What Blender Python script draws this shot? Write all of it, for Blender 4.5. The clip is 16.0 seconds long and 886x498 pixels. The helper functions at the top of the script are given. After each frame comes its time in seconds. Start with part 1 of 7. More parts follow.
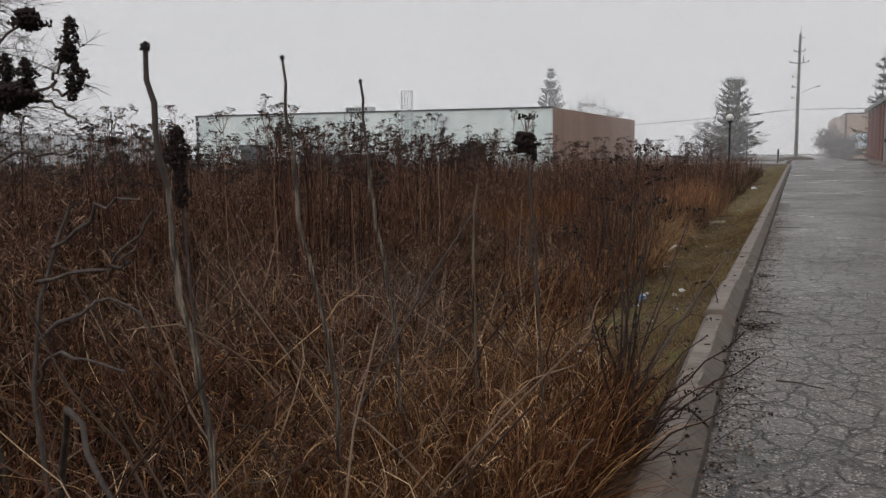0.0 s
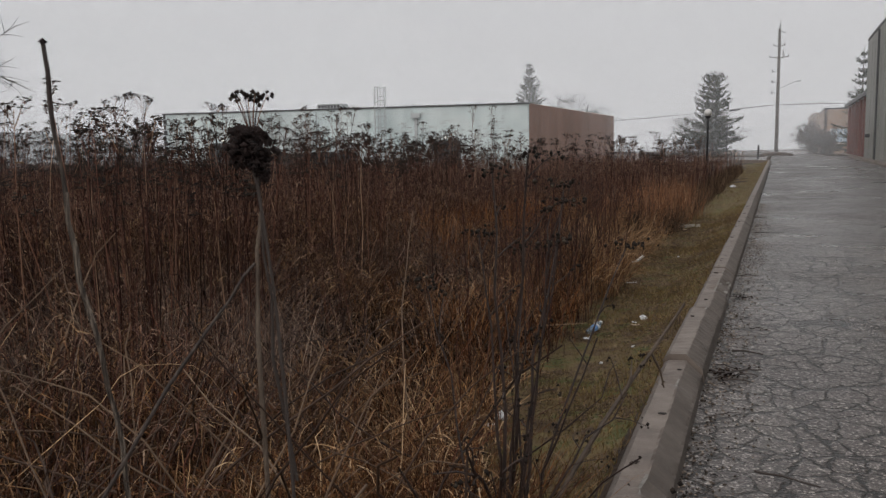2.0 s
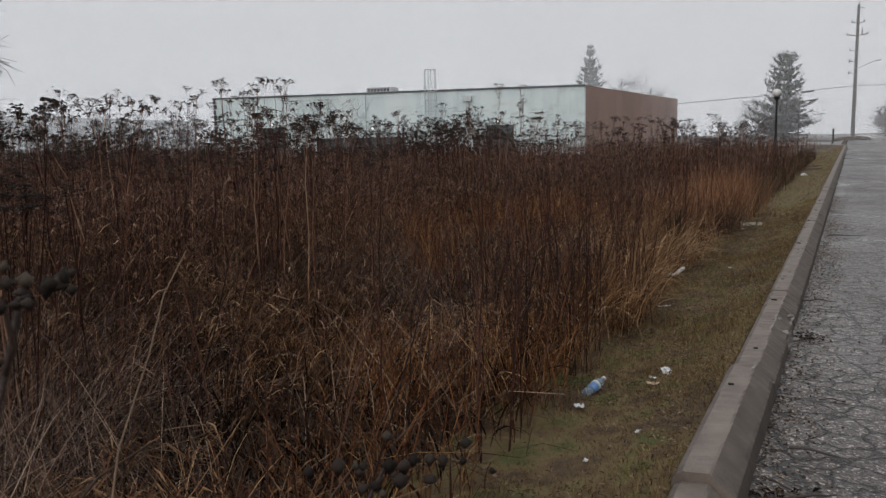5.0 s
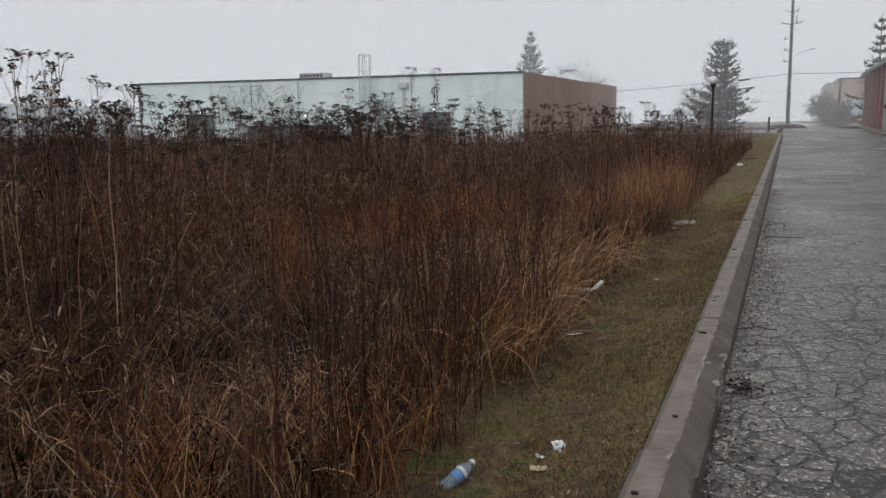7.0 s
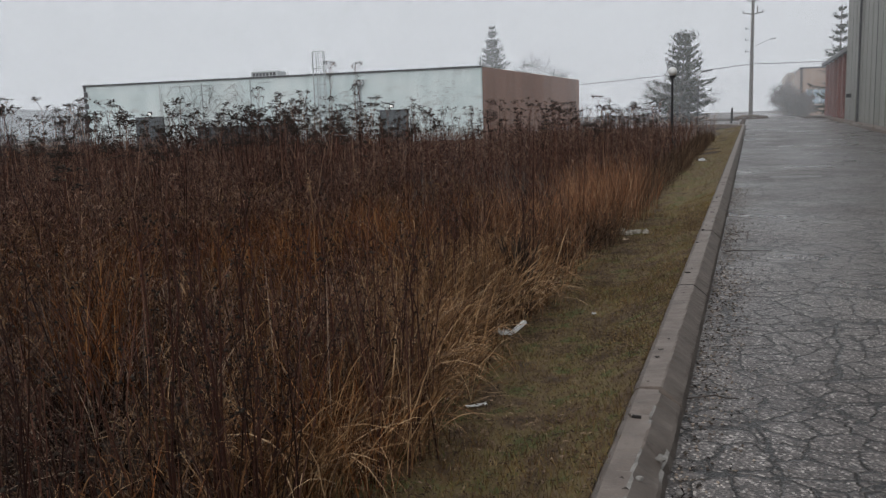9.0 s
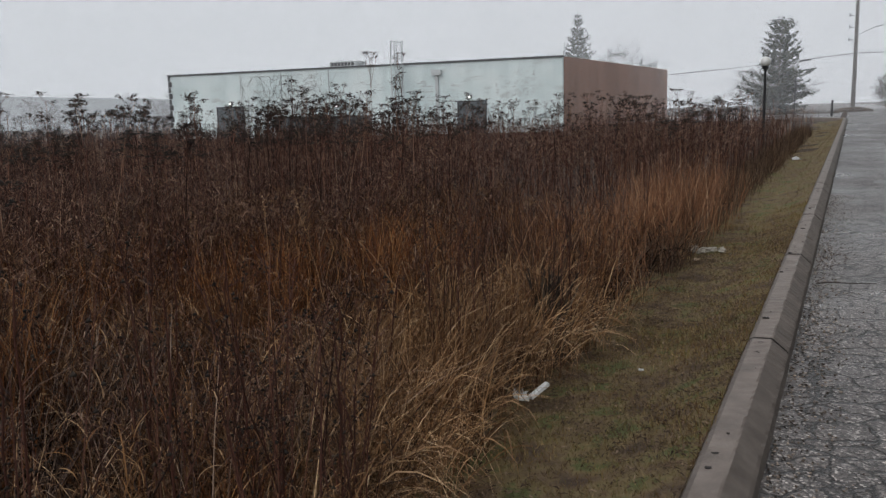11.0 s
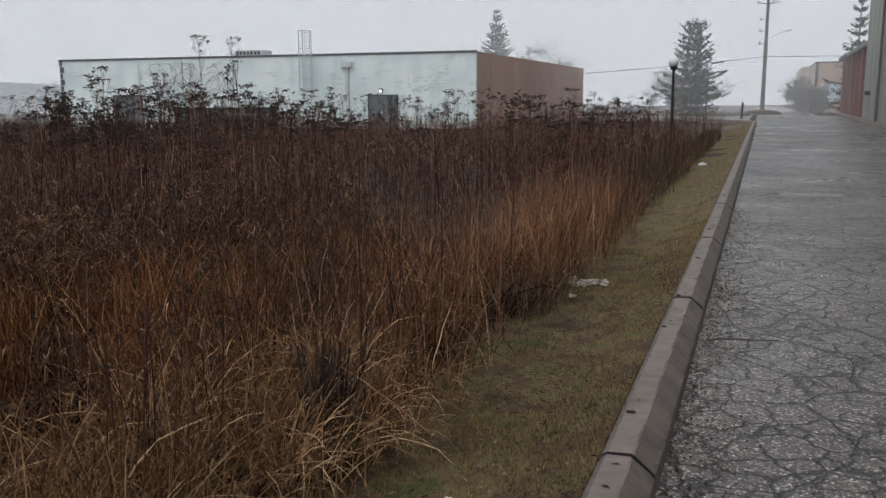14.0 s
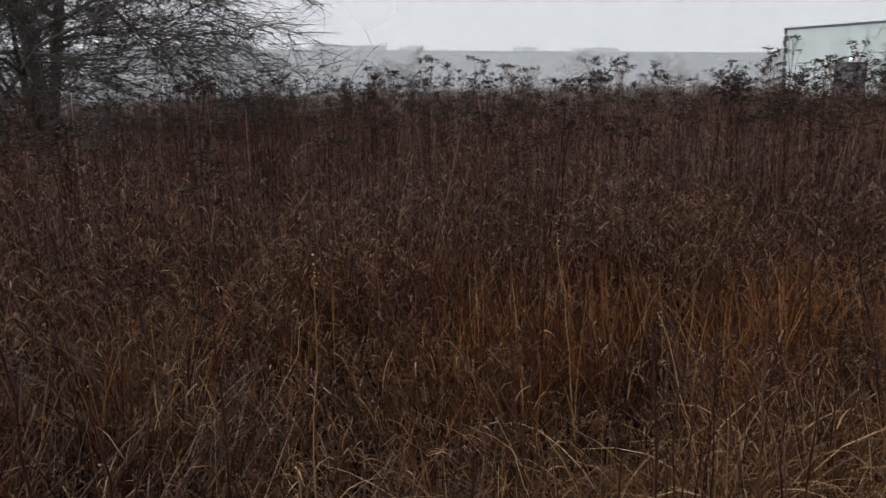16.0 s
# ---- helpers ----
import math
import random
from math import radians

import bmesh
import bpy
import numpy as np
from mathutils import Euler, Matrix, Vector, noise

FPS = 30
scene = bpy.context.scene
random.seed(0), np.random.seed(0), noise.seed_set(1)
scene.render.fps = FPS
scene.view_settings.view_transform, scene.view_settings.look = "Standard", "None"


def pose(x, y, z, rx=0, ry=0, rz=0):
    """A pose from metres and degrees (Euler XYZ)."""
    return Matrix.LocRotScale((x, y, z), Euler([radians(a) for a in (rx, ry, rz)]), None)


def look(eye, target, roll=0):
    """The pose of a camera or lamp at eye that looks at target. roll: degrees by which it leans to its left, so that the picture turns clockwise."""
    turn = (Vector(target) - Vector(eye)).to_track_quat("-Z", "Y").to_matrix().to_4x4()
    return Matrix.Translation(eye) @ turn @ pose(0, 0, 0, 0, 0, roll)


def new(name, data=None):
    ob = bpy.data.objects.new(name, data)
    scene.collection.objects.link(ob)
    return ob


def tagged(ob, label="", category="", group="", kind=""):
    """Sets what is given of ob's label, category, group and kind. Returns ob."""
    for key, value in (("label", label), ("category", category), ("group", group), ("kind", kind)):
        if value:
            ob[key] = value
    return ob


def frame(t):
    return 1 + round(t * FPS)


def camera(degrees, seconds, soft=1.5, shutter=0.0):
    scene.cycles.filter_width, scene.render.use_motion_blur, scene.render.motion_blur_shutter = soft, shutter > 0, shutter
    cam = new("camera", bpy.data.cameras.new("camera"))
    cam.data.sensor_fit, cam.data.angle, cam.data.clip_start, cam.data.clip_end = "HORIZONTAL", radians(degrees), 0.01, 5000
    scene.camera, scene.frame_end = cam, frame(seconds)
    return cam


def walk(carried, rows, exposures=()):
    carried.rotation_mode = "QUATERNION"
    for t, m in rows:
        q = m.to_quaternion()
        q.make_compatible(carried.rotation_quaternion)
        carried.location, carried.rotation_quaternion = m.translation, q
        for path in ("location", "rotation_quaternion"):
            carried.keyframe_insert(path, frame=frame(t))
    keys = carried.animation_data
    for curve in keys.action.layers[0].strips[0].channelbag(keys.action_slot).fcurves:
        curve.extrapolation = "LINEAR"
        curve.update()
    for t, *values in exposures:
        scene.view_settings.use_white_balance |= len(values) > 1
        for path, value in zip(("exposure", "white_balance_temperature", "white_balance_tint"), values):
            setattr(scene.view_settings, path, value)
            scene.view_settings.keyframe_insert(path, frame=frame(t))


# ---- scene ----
cam = camera(55.9, 16.0, soft=1.4, shutter=0.12)
PATH = [
    (0, (0.489, -3.983, 1.518), (-0.287, -2.153, 1.298), -0.5),
    (0.5, (0.412, -3.525, 1.52), (-0.362, -1.695, 1.29), -0.7),
    (1, (0.423, -3.119, 1.53), (-0.387, -1.304, 1.306), -1.0),
    (1.5, (0.455, -2.71, 1.545), (-0.365, -0.9, 1.32), -1.2),
    (2, (0.469, -2.277, 1.552), (-0.27, -0.433, 1.325), -0.8),
    (2.5, (0.463, -1.959, 1.555), (-0.292, -0.12, 1.336), -0.7),
    (3, (0.469, -1.618, 1.585), (-0.433, 0.156, 1.382), -0.6),
    (5.3, (0.397, 0.204, 1.56), (-0.459, 1.991, 1.285), -0.9),
    (5.5, (0.394, 0.351, 1.577), (-0.376, 2.177, 1.303), -0.2),
    (6, (0.432, 0.784, 1.581), (-0.306, 2.624, 1.322), -0.2),
    (6.5, (0.418, 1.133, 1.589), (-0.326, 2.969, 1.319), -1.0),
    (7, (0.338, 1.588, 1.591), (-0.415, 3.418, 1.298), -0.8),
    (7.5, (0.406, 2.013, 1.635), (-0.378, 3.83, 1.343), -2.0),
    (8, (0.445, 2.458, 1.648), (-0.321, 4.282, 1.356), -2.0),
    (8.5, (0.382, 2.876, 1.655), (-0.28, 4.739, 1.35), -1.5),
    (9, (0.359, 3.315, 1.638), (-0.328, 5.168, 1.335), -1.9),
    (9.2, (0.358, 3.485, 1.661), (-0.411, 5.307, 1.366), -2.3),
    (11.3, (0.344, 4.976, 1.729), (-0.526, 6.748, 1.408), -1.6),
    (11.5, (0.325, 5.133, 1.736), (-0.496, 6.927, 1.406), -1.1),
    (12, (0.306, 5.43, 1.77), (-0.482, 7.239, 1.443), -1.0),
    (12.5, (0.316, 5.763, 1.805), (-0.78, 7.406, 1.491), -2.2),
    (13, (0.328, 6.069, 1.761), (-0.815, 7.678, 1.436), -2.2),
    (13.5, (0.371, 6.404, 1.783), (-0.387, 8.225, 1.448), 0.2),
    (14, (0.406, 6.723, 1.777), (-0.294, 8.565, 1.439), -0.3),
    (14.3, (0.376, 6.919, 1.79), (-0.678, 8.588, 1.467), -2.2),
    (14.5, (0.355, 7.01, 1.8), (-0.866, 8.559, 1.468), -3.3),
    (15, (0.241, 7.28, 1.778), (-1.072, 8.721, 1.331), -1.9),
    (15.5, (0.132, 7.462, 1.823), (-1.48, 8.563, 1.387), -2.0),
    (16, (0.067, 7.634, 1.836), (-1.74, 8.395, 1.443), -1.0),
]
walk(cam, [(t, look(e, a, r)) for t, e, a, r in PATH], exposures=[(0.0, 0.04, 6800, 12), (1.0, -0.06, 6800, 12), (3.0, -0.06, 6750, 12), (5.5, 0.02, 6550, 10.5), (6.0, -0.08, 6500, 10), (7.0, 0.12, 6500, 10), (7.5, -0.02, 6500, 10), (8.0, 0.02, 6500, 10), (8.5, 0.09, 6500, 10), (9.0, 0.05, 6450, 10), (11.5, 0.10, 6450, 10), (12.0, 0.11, 6450, 10), (12.5, -0.06, 6500, 10), (13.0, 0.0, 6500, 10), (14.0, 0.13, 6450, 10), (14.5, 0.06, 6450, 10), (15.0, 0.38, 6400, 10), (15.5, 0.30, 6350, 10), (16.0, 0.24, 6550, 10.5)])

# ------------------------------------------------------------------ light
world = bpy.data.worlds.new("overcast")
scene.world = world
world.use_nodes = True
wn, wl = world.node_tree.nodes, world.node_tree.links
sky = wn.new("ShaderNodeTexSky")
sky.sky_type, sky.sun_disc = "NISHITA", False
sky.sun_elevation, sky.sun_rotation = radians(32), radians(140)
sky.air_density, sky.dust_density = 3.0, 8.0
dull = wn.new("ShaderNodeHueSaturation")
dull.inputs["Saturation"].default_value = 0.12
dull.inputs["Value"].default_value = 0.075
wl.new(sky.outputs[0], dull.inputs["Color"])
cloud = wn.new("ShaderNodeMix")
cloud.data_type = "RGBA"
cloud.inputs["Factor"].default_value = 0.93
cloud.inputs[7].default_value = (0.570, 0.595, 0.628, 1)
wl.new(dull.outputs[0], cloud.inputs[6])
wl.new(cloud.outputs[2], wn["Background"].inputs["Color"])
wn["Background"].inputs["Strength"].default_value = 1.0
sun = new("sun", bpy.data.lights.new("sun", "SUN"))
sun.data.energy, sun.data.angle, sun.data.color = 0.9, radians(60), (1.0, 0.97, 0.93)
sun.matrix_world = look((0, 0, 0), (0.35, 0.8, -0.75))


# ------------------------------------------------------------------ materials
def nodes_of(m):
    m.use_nodes = True
    t = m.node_tree
    return t, t.nodes, t.links, t.nodes["Principled BSDF"]


def ramp_node(n, stops):
    r = n.new("ShaderNodeValToRGB")
    while len(r.color_ramp.elements) < len(stops):
        r.color_ramp.elements.new(0.5)
    for e, (p, c) in zip(r.color_ramp.elements, stops):
        e.position, e.color = p, (*c, 1)
    return r


def noise_node(n, l, scale, detail=6.0, rough=0.6, stretch=None):
    tc = n.new("ShaderNodeTexCoord")
    x = n.new("ShaderNodeTexNoise")
    x.inputs["Scale"].default_value, x.inputs["Detail"].default_value, x.inputs["Roughness"].default_value = scale, detail, rough
    if stretch:
        mp = n.new("ShaderNodeMapping")
        mp.inputs["Scale"].default_value = stretch
        l.new(tc.outputs["Object"], mp.inputs["Vector"])
        l.new(mp.outputs[0], x.inputs["Vector"])
    else:
        l.new(tc.outputs["Object"], x.inputs["Vector"])
    return x


def mixed(n, l, kind, fac, a, b):
    m = n.new("ShaderNodeMix")
    m.data_type, m.blend_type = "RGBA", kind
    for socket, v in ((0, fac), (6, a), (7, b)):
        if isinstance(v, (int, float)):
            m.inputs[socket].default_value = v
        elif isinstance(v, tuple):
            m.inputs[socket].default_value = (*v, 1)
        else:
            l.new(v, m.inputs[socket])
    return m.outputs[2]


def surface(name, stops, scale=3.0, rough=0.7, bump=0.3, fine=60.0, metal=0.0, stretch=None, spec=0.5, depth=0.01, grain=0.5):
    """Two scales of variation: broad stains from a ramp, fine grain over it, and relief."""
    m = bpy.data.materials.new(name)
    t, n, l, p = nodes_of(m)
    broad = noise_node(n, l, scale, stretch=stretch)
    r = ramp_node(n, stops)
    l.new(broad.outputs[0], r.inputs[0])
    small = noise_node(n, l, fine, 4.0, 0.7)
    g = ramp_node(n, [(0.25, (0.55, 0.55, 0.55)), (0.75, (1.3, 1.3, 1.3))])
    l.new(small.outputs[0], g.inputs[0])
    l.new(mixed(n, l, "MULTIPLY", grain, r.outputs[0], g.outputs[0]), p.inputs["Base Color"])
    p.inputs["Roughness"].default_value, p.inputs["Metallic"].default_value = rough, metal
    p.inputs["Specular IOR Level"].default_value = spec
    if bump:
        b = n.new("ShaderNodeBump")
        b.inputs["Strength"].default_value, b.inputs["Distance"].default_value = bump, depth
        l.new(small.outputs[0], b.inputs["Height"])
        l.new(b.outputs[0], p.inputs["Normal"])
    return m


def dry_plant(name, stops, rough=0.6, patch=0.7, spec=0.18):
    """Every stem and blade has its own tone; patches of the stand differ from one another."""
    m = bpy.data.materials.new(name)
    t, n, l, p = nodes_of(m)
    geo = n.new("ShaderNodeNewGeometry")
    r = ramp_node(n, stops)
    l.new(geo.outputs["Random Per Island"], r.inputs[0])
    tone = noise_node(n, l, patch, 3.0)
    g = ramp_node(n, [(0.3, (0.62, 0.57, 0.54)), (0.7, (1.32, 1.18, 1.02))])
    l.new(tone.outputs[0], g.inputs[0])
    streak = noise_node(n, l, 35.0, 3.0)
    g2 = ramp_node(n, [(0.3, (0.7, 0.7, 0.7)), (0.7, (1.2, 1.2, 1.2))])
    l.new(streak.outputs[0], g2.inputs[0])
    c = mixed(n, l, "MULTIPLY", 1.0, r.outputs[0], g.outputs[0])
    l.new(mixed(n, l, "MULTIPLY", 0.7, c, g2.outputs[0]), p.inputs["Base Color"])
    p.inputs["Roughness"].default_value = rough
    p.inputs["Specular IOR Level"].default_value = spec
    return m


def plain(name, color, rough=0.6, metal=0.0):
    return surface(name, [(0.3, tuple(0.82 * v for v in color)), (0.7, tuple(min(1.0, 1.12 * v) for v in color))], 2.5, rough, 0.1, 40.0, metal, grain=0.25)


def asphalt_material():
    """Old wet asphalt: exposed pale stones, alligator cracks, darker patches."""
    m = bpy.data.materials.new("old_wet_asphalt")
    t, n, l, p = nodes_of(m)
    tc = n.new("ShaderNodeTexCoord")
    warp = noise_node(n, l, 2.2, 4.0)
    broken = noise_node(n, l, 16.0, 3.0)
    first = n.new("ShaderNodeMixRGB")
    first.inputs[0].default_value = 0.14
    l.new(tc.outputs["Object"], first.inputs[1])
    l.new(warp.outputs["Color"], first.inputs[2])
    add = n.new("ShaderNodeMixRGB")
    add.inputs[0].default_value = 0.05
    l.new(first.outputs[0], add.inputs[1])
    l.new(broken.outputs["Color"], add.inputs[2])
    stones = n.new("ShaderNodeTexVoronoi")
    stones.inputs["Scale"].default_value = 88.0
    l.new(tc.outputs["Object"], stones.inputs["Vector"])
    tint = ramp_node(n, [(0.0, (0.030, 0.025, 0.023)), (0.45, (0.078, 0.065, 0.060)), (0.76, (0.155, 0.134, 0.122)), (0.90, (0.30, 0.27, 0.25)), (1.0, (0.62, 0.57, 0.53))])
    sep = n.new("ShaderNodeSeparateColor")
    l.new(stones.outputs["Color"], sep.inputs[0])
    l.new(sep.outputs[0], tint.inputs[0])
    broad = noise_node(n, l, 0.55, 7.0)
    dirt = ramp_node(n, [(0.32, (0.70, 0.68, 0.68)), (0.5, (0.95, 0.94, 0.93)), (0.7, (1.2, 1.18, 1.15))])
    l.new(broad.outputs[0], dirt.inputs[0])
    color = mixed(n, l, "MULTIPLY", 1.0, tint.outputs[0], dirt.outputs[0])
    lines = []
    for scale, width, lo, hi in ((5.6, 0.053, 0.32, 0.45), (1.5, 0.020, 0.34, 0.46), (11.0, 0.045, 0.56, 0.66)):
        v = n.new("ShaderNodeTexVoronoi")
        v.feature = "DISTANCE_TO_EDGE"
        v.inputs["Scale"].default_value = scale
        l.new(add.outputs[0], v.inputs["Vector"])
        c = ramp_node(n, [(0.25 * width, (0, 0, 0)), (width, (1, 1, 1))])
        l.new(v.outputs["Distance"], c.inputs[0])
        where = noise_node(n, l, 0.5 + 0.10 * scale, 3.0)
        gate = ramp_node(n, [(lo, (0, 0, 0)), (hi, (1, 1, 1))])
        l.new(where.outputs[0], gate.inputs[0])
        lines.append(mixed(n, l, "MIX", gate.outputs[0], (1.0, 1.0, 1.0), c.outputs[0]))
    crack = mixed(n, l, "MULTIPLY", 1.0, mixed(n, l, "MULTIPLY", 1.0, lines[0], lines[1]), lines[2])
    dark = mixed(n, l, "MIX", crack, (0.020, 0.018, 0.017), color)
    l.new(dark, p.inputs["Base Color"])
    wet = ramp_node(n, [(0.35, (0.22, 0.22, 0.22)), (0.65, (0.46, 0.46, 0.46))])
    l.new(noise_node(n, l, 0.35, 5.0).outputs[0], wet.inputs[0])
    l.new(wet.outputs[0], p.inputs["Roughness"])
    b1 = n.new("ShaderNodeBump")
    b1.inputs["Strength"].default_value, b1.inputs["Distance"].default_value = 0.55, 0.006
    l.new(stones.outputs["Distance"], b1.inputs["Height"])
    b2 = n.new("ShaderNodeBump")
    b2.inputs["Strength"].default_value, b2.inputs["Distance"].default_value = 0.8, 0.012
    l.new(crack, b2.inputs["Height"])
    l.new(b1.outputs[0], b2.inputs["Normal"])
    l.new(b2.outputs[0], p.inputs["Normal"])
    return m


def brick_material(name, a, b, mortar, bump=0.5):
    m = bpy.data.materials.new(name)
    t, n, l, p = nodes_of(m)
    tc = n.new("ShaderNodeTexCoord")
    mp = n.new("ShaderNodeMapping")
    mp.inputs["Rotation"].default_value = (radians(90), 0, 0)
    l.new(tc.outputs["Generated"], mp.inputs["Vector"])
    sw = n.new("ShaderNodeSeparateXYZ")
    l.new(tc.outputs["Object"], sw.inputs[0])
    cmb = n.new("ShaderNodeCombineXYZ")
    along = n.new("ShaderNodeMath")
    l.new(sw.outputs[0], along.inputs[0])
    l.new(sw.outputs[1], along.inputs[1])
    l.new(along.outputs[0], cmb.inputs[0])
    l.new(sw.outputs[2], cmb.inputs[1])
    br = n.new("ShaderNodeTexBrick")
    br.inputs["Scale"].default_value = 1.0
    br.inputs["Brick Width"].default_value, br.inputs["Row Height"].default_value, br.inputs["Mortar Size"].default_value = 0.20, 0.075, 0.006
    br.inputs["Color1"].default_value, br.inputs["Color2"].default_value, br.inputs["Mortar"].default_value = (*a, 1), (*b, 1), (*mortar, 1)
    l.new(cmb.outputs[0], br.inputs["Vector"])
    stain = noise_node(n, l, 0.34, 6.0, 0.6, (1.0, 1.0, 0.22))
    g = ramp_node(n, [(0.3, (0.72, 0.70, 0.70)), (0.7, (1.15, 1.12, 1.1))])
    l.new(stain.outputs[0], g.inputs[0])
    l.new(mixed(n, l, "MULTIPLY", 0.9, br.outputs["Color"], g.outputs[0]), p.inputs["Base Color"])
    p.inputs["Roughness"].default_value = 0.75
    bp = n.new("ShaderNodeBump")
    bp.inputs["Strength"].default_value, bp.inputs["Distance"].default_value = bump, 0.008
    l.new(br.outputs["Fac"], bp.inputs["Height"])
    bp.invert = True
    l.new(bp.outputs[0], p.inputs["Normal"])
    return m


def painted_block_material():
    """White paint on block, worn off in cloudy patches and streaked by rain."""
    m = bpy.data.materials.new("white_painted_block")
    t, n, l, p = nodes_of(m)
    broad = noise_node(n, l, 0.35, 8.0, 0.65)
    r = ramp_node(n, [(0.30, (0.60, 0.71, 0.72)), (0.5, (0.76, 0.86, 0.865)), (0.7, (0.83, 0.90, 0.90))])
    l.new(broad.outputs[0], r.inputs[0])
    streak = noise_node(n, l, 1.6, 5.0, 0.6, (1.0, 1.0, 0.12))
    g = ramp_node(n, [(0.35, (0.84, 0.86, 0.86)), (0.6, (1.0, 1.0, 1.0))])
    l.new(streak.outputs[0], g.inputs[0])
    worn = noise_node(n, l, 0.9, 9.0, 0.75, (0.5, 0.5, 1.6))
    w = ramp_node(n, [(0.56, (0, 0, 0)), (0.63, (0.55, 0.55, 0.55))])
    l.new(worn.outputs[0], w.inputs[0])
    c = mixed(n, l, "MULTIPLY", 0.7, r.outputs[0], g.outputs[0])
    l.new(mixed(n, l, "MIX", w.outputs[0], c, (0.46, 0.48, 0.47)), p.inputs["Base Color"])
    p.inputs["Roughness"].default_value = 0.7
    b = n.new("ShaderNodeBump")
    b.inputs["Strength"].default_value, b.inputs["Distance"].default_value = 0.4, 0.01
    l.new(noise_node(n, l, 12.0).outputs[0], b.inputs["Height"])
    l.new(b.outputs[0], p.inputs["Normal"])
    return m


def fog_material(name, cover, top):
    """Thin sheet standing in for hanging mist: lets most light through and scatters the skylight that falls on it."""
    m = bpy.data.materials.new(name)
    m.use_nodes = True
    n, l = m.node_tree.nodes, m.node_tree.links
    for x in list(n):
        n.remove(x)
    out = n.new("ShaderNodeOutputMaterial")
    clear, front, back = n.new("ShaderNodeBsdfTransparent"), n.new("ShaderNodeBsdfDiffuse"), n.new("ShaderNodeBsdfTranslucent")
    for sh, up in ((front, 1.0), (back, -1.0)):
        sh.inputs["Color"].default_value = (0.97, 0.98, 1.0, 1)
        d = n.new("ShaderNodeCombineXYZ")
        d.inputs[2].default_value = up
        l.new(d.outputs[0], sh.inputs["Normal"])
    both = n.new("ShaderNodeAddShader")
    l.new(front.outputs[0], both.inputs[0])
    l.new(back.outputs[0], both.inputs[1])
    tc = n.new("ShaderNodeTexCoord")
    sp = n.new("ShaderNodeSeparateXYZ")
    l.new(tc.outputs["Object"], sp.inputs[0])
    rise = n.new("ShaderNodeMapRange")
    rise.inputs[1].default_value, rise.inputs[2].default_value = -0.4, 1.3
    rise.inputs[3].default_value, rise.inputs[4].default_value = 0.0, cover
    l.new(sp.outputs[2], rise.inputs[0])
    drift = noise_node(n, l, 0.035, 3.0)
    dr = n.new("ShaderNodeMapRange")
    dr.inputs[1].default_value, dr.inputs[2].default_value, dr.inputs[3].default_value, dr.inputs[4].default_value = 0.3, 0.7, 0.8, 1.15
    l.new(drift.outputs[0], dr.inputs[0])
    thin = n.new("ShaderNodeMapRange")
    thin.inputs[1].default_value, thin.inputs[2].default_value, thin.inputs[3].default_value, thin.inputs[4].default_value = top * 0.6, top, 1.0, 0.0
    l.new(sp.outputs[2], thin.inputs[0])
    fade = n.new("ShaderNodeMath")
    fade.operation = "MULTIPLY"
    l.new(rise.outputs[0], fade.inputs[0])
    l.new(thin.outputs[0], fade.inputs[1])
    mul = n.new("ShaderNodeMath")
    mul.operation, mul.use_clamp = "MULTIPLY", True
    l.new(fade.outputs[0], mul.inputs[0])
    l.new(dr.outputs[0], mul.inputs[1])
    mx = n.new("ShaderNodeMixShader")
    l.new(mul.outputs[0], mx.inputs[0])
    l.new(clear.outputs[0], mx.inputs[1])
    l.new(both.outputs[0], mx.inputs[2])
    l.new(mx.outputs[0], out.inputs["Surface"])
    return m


SOIL = surface("damp_soil_and_thatch", [(0.3, (0.022, 0.014, 0.010)), (0.5, (0.05, 0.031, 0.020)), (0.7, (0.10, 0.068, 0.042))], 1.4, 0.9, 0.8, 45.0, depth=0.03)
TURF = surface("tired_autumn_turf", [(0.34, (0.075, 0.046, 0.028)), (0.44, (0.150, 0.098, 0.050)), (0.54, (0.205, 0.150, 0.064)), (0.62, (0.110, 0.120, 0.036))], 3.4, 0.85, 0.8, 70.0, depth=0.03)
ASPHALT = asphalt_material()
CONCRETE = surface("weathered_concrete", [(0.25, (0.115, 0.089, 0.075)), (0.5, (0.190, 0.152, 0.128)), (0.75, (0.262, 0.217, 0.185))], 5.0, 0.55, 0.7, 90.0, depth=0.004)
# dirt and the shade on the kerb foot, both put into one colour
SHADED_FACE = surface("shaded_dirty_concrete", [(0.25, (0.045, 0.036, 0.030)), (0.5, (0.085, 0.069, 0.058)), (0.75, (0.14, 0.118, 0.10))], 4.5, 0.5, 0.7, 80.0, depth=0.004)
# tone between the kerb's top and foot, for its slopes
CHAMFER = surface("mid_concrete_chamfer", [(0.25, (0.070, 0.055, 0.045)), (0.5, (0.122, 0.098, 0.082)), (0.75, (0.180, 0.150, 0.128))], 6.0, 0.55, 0.7, 90.0, depth=0.004)
# near-black that stands in for the shade inside holes and gaps
HOLE_DARK = surface("hole_and_joint_dark", [(0.3, (0.012, 0.010, 0.009)), (0.7, (0.026, 0.022, 0.020))], 40.0, 0.9, 0.5, 90.0)
RUBBLE = surface("broken_concrete", [(0.3, (0.19, 0.175, 0.16)), (0.7, (0.38, 0.36, 0.33))], 18.0, 0.8, 0.8, 120.0)
PALE_BLOCK = painted_block_material()
ORANGE_BRICK = brick_material("orange_brown_brick", (0.325, 0.168, 0.115), (0.38, 0.208, 0.145), (0.32, 0.25, 0.205))
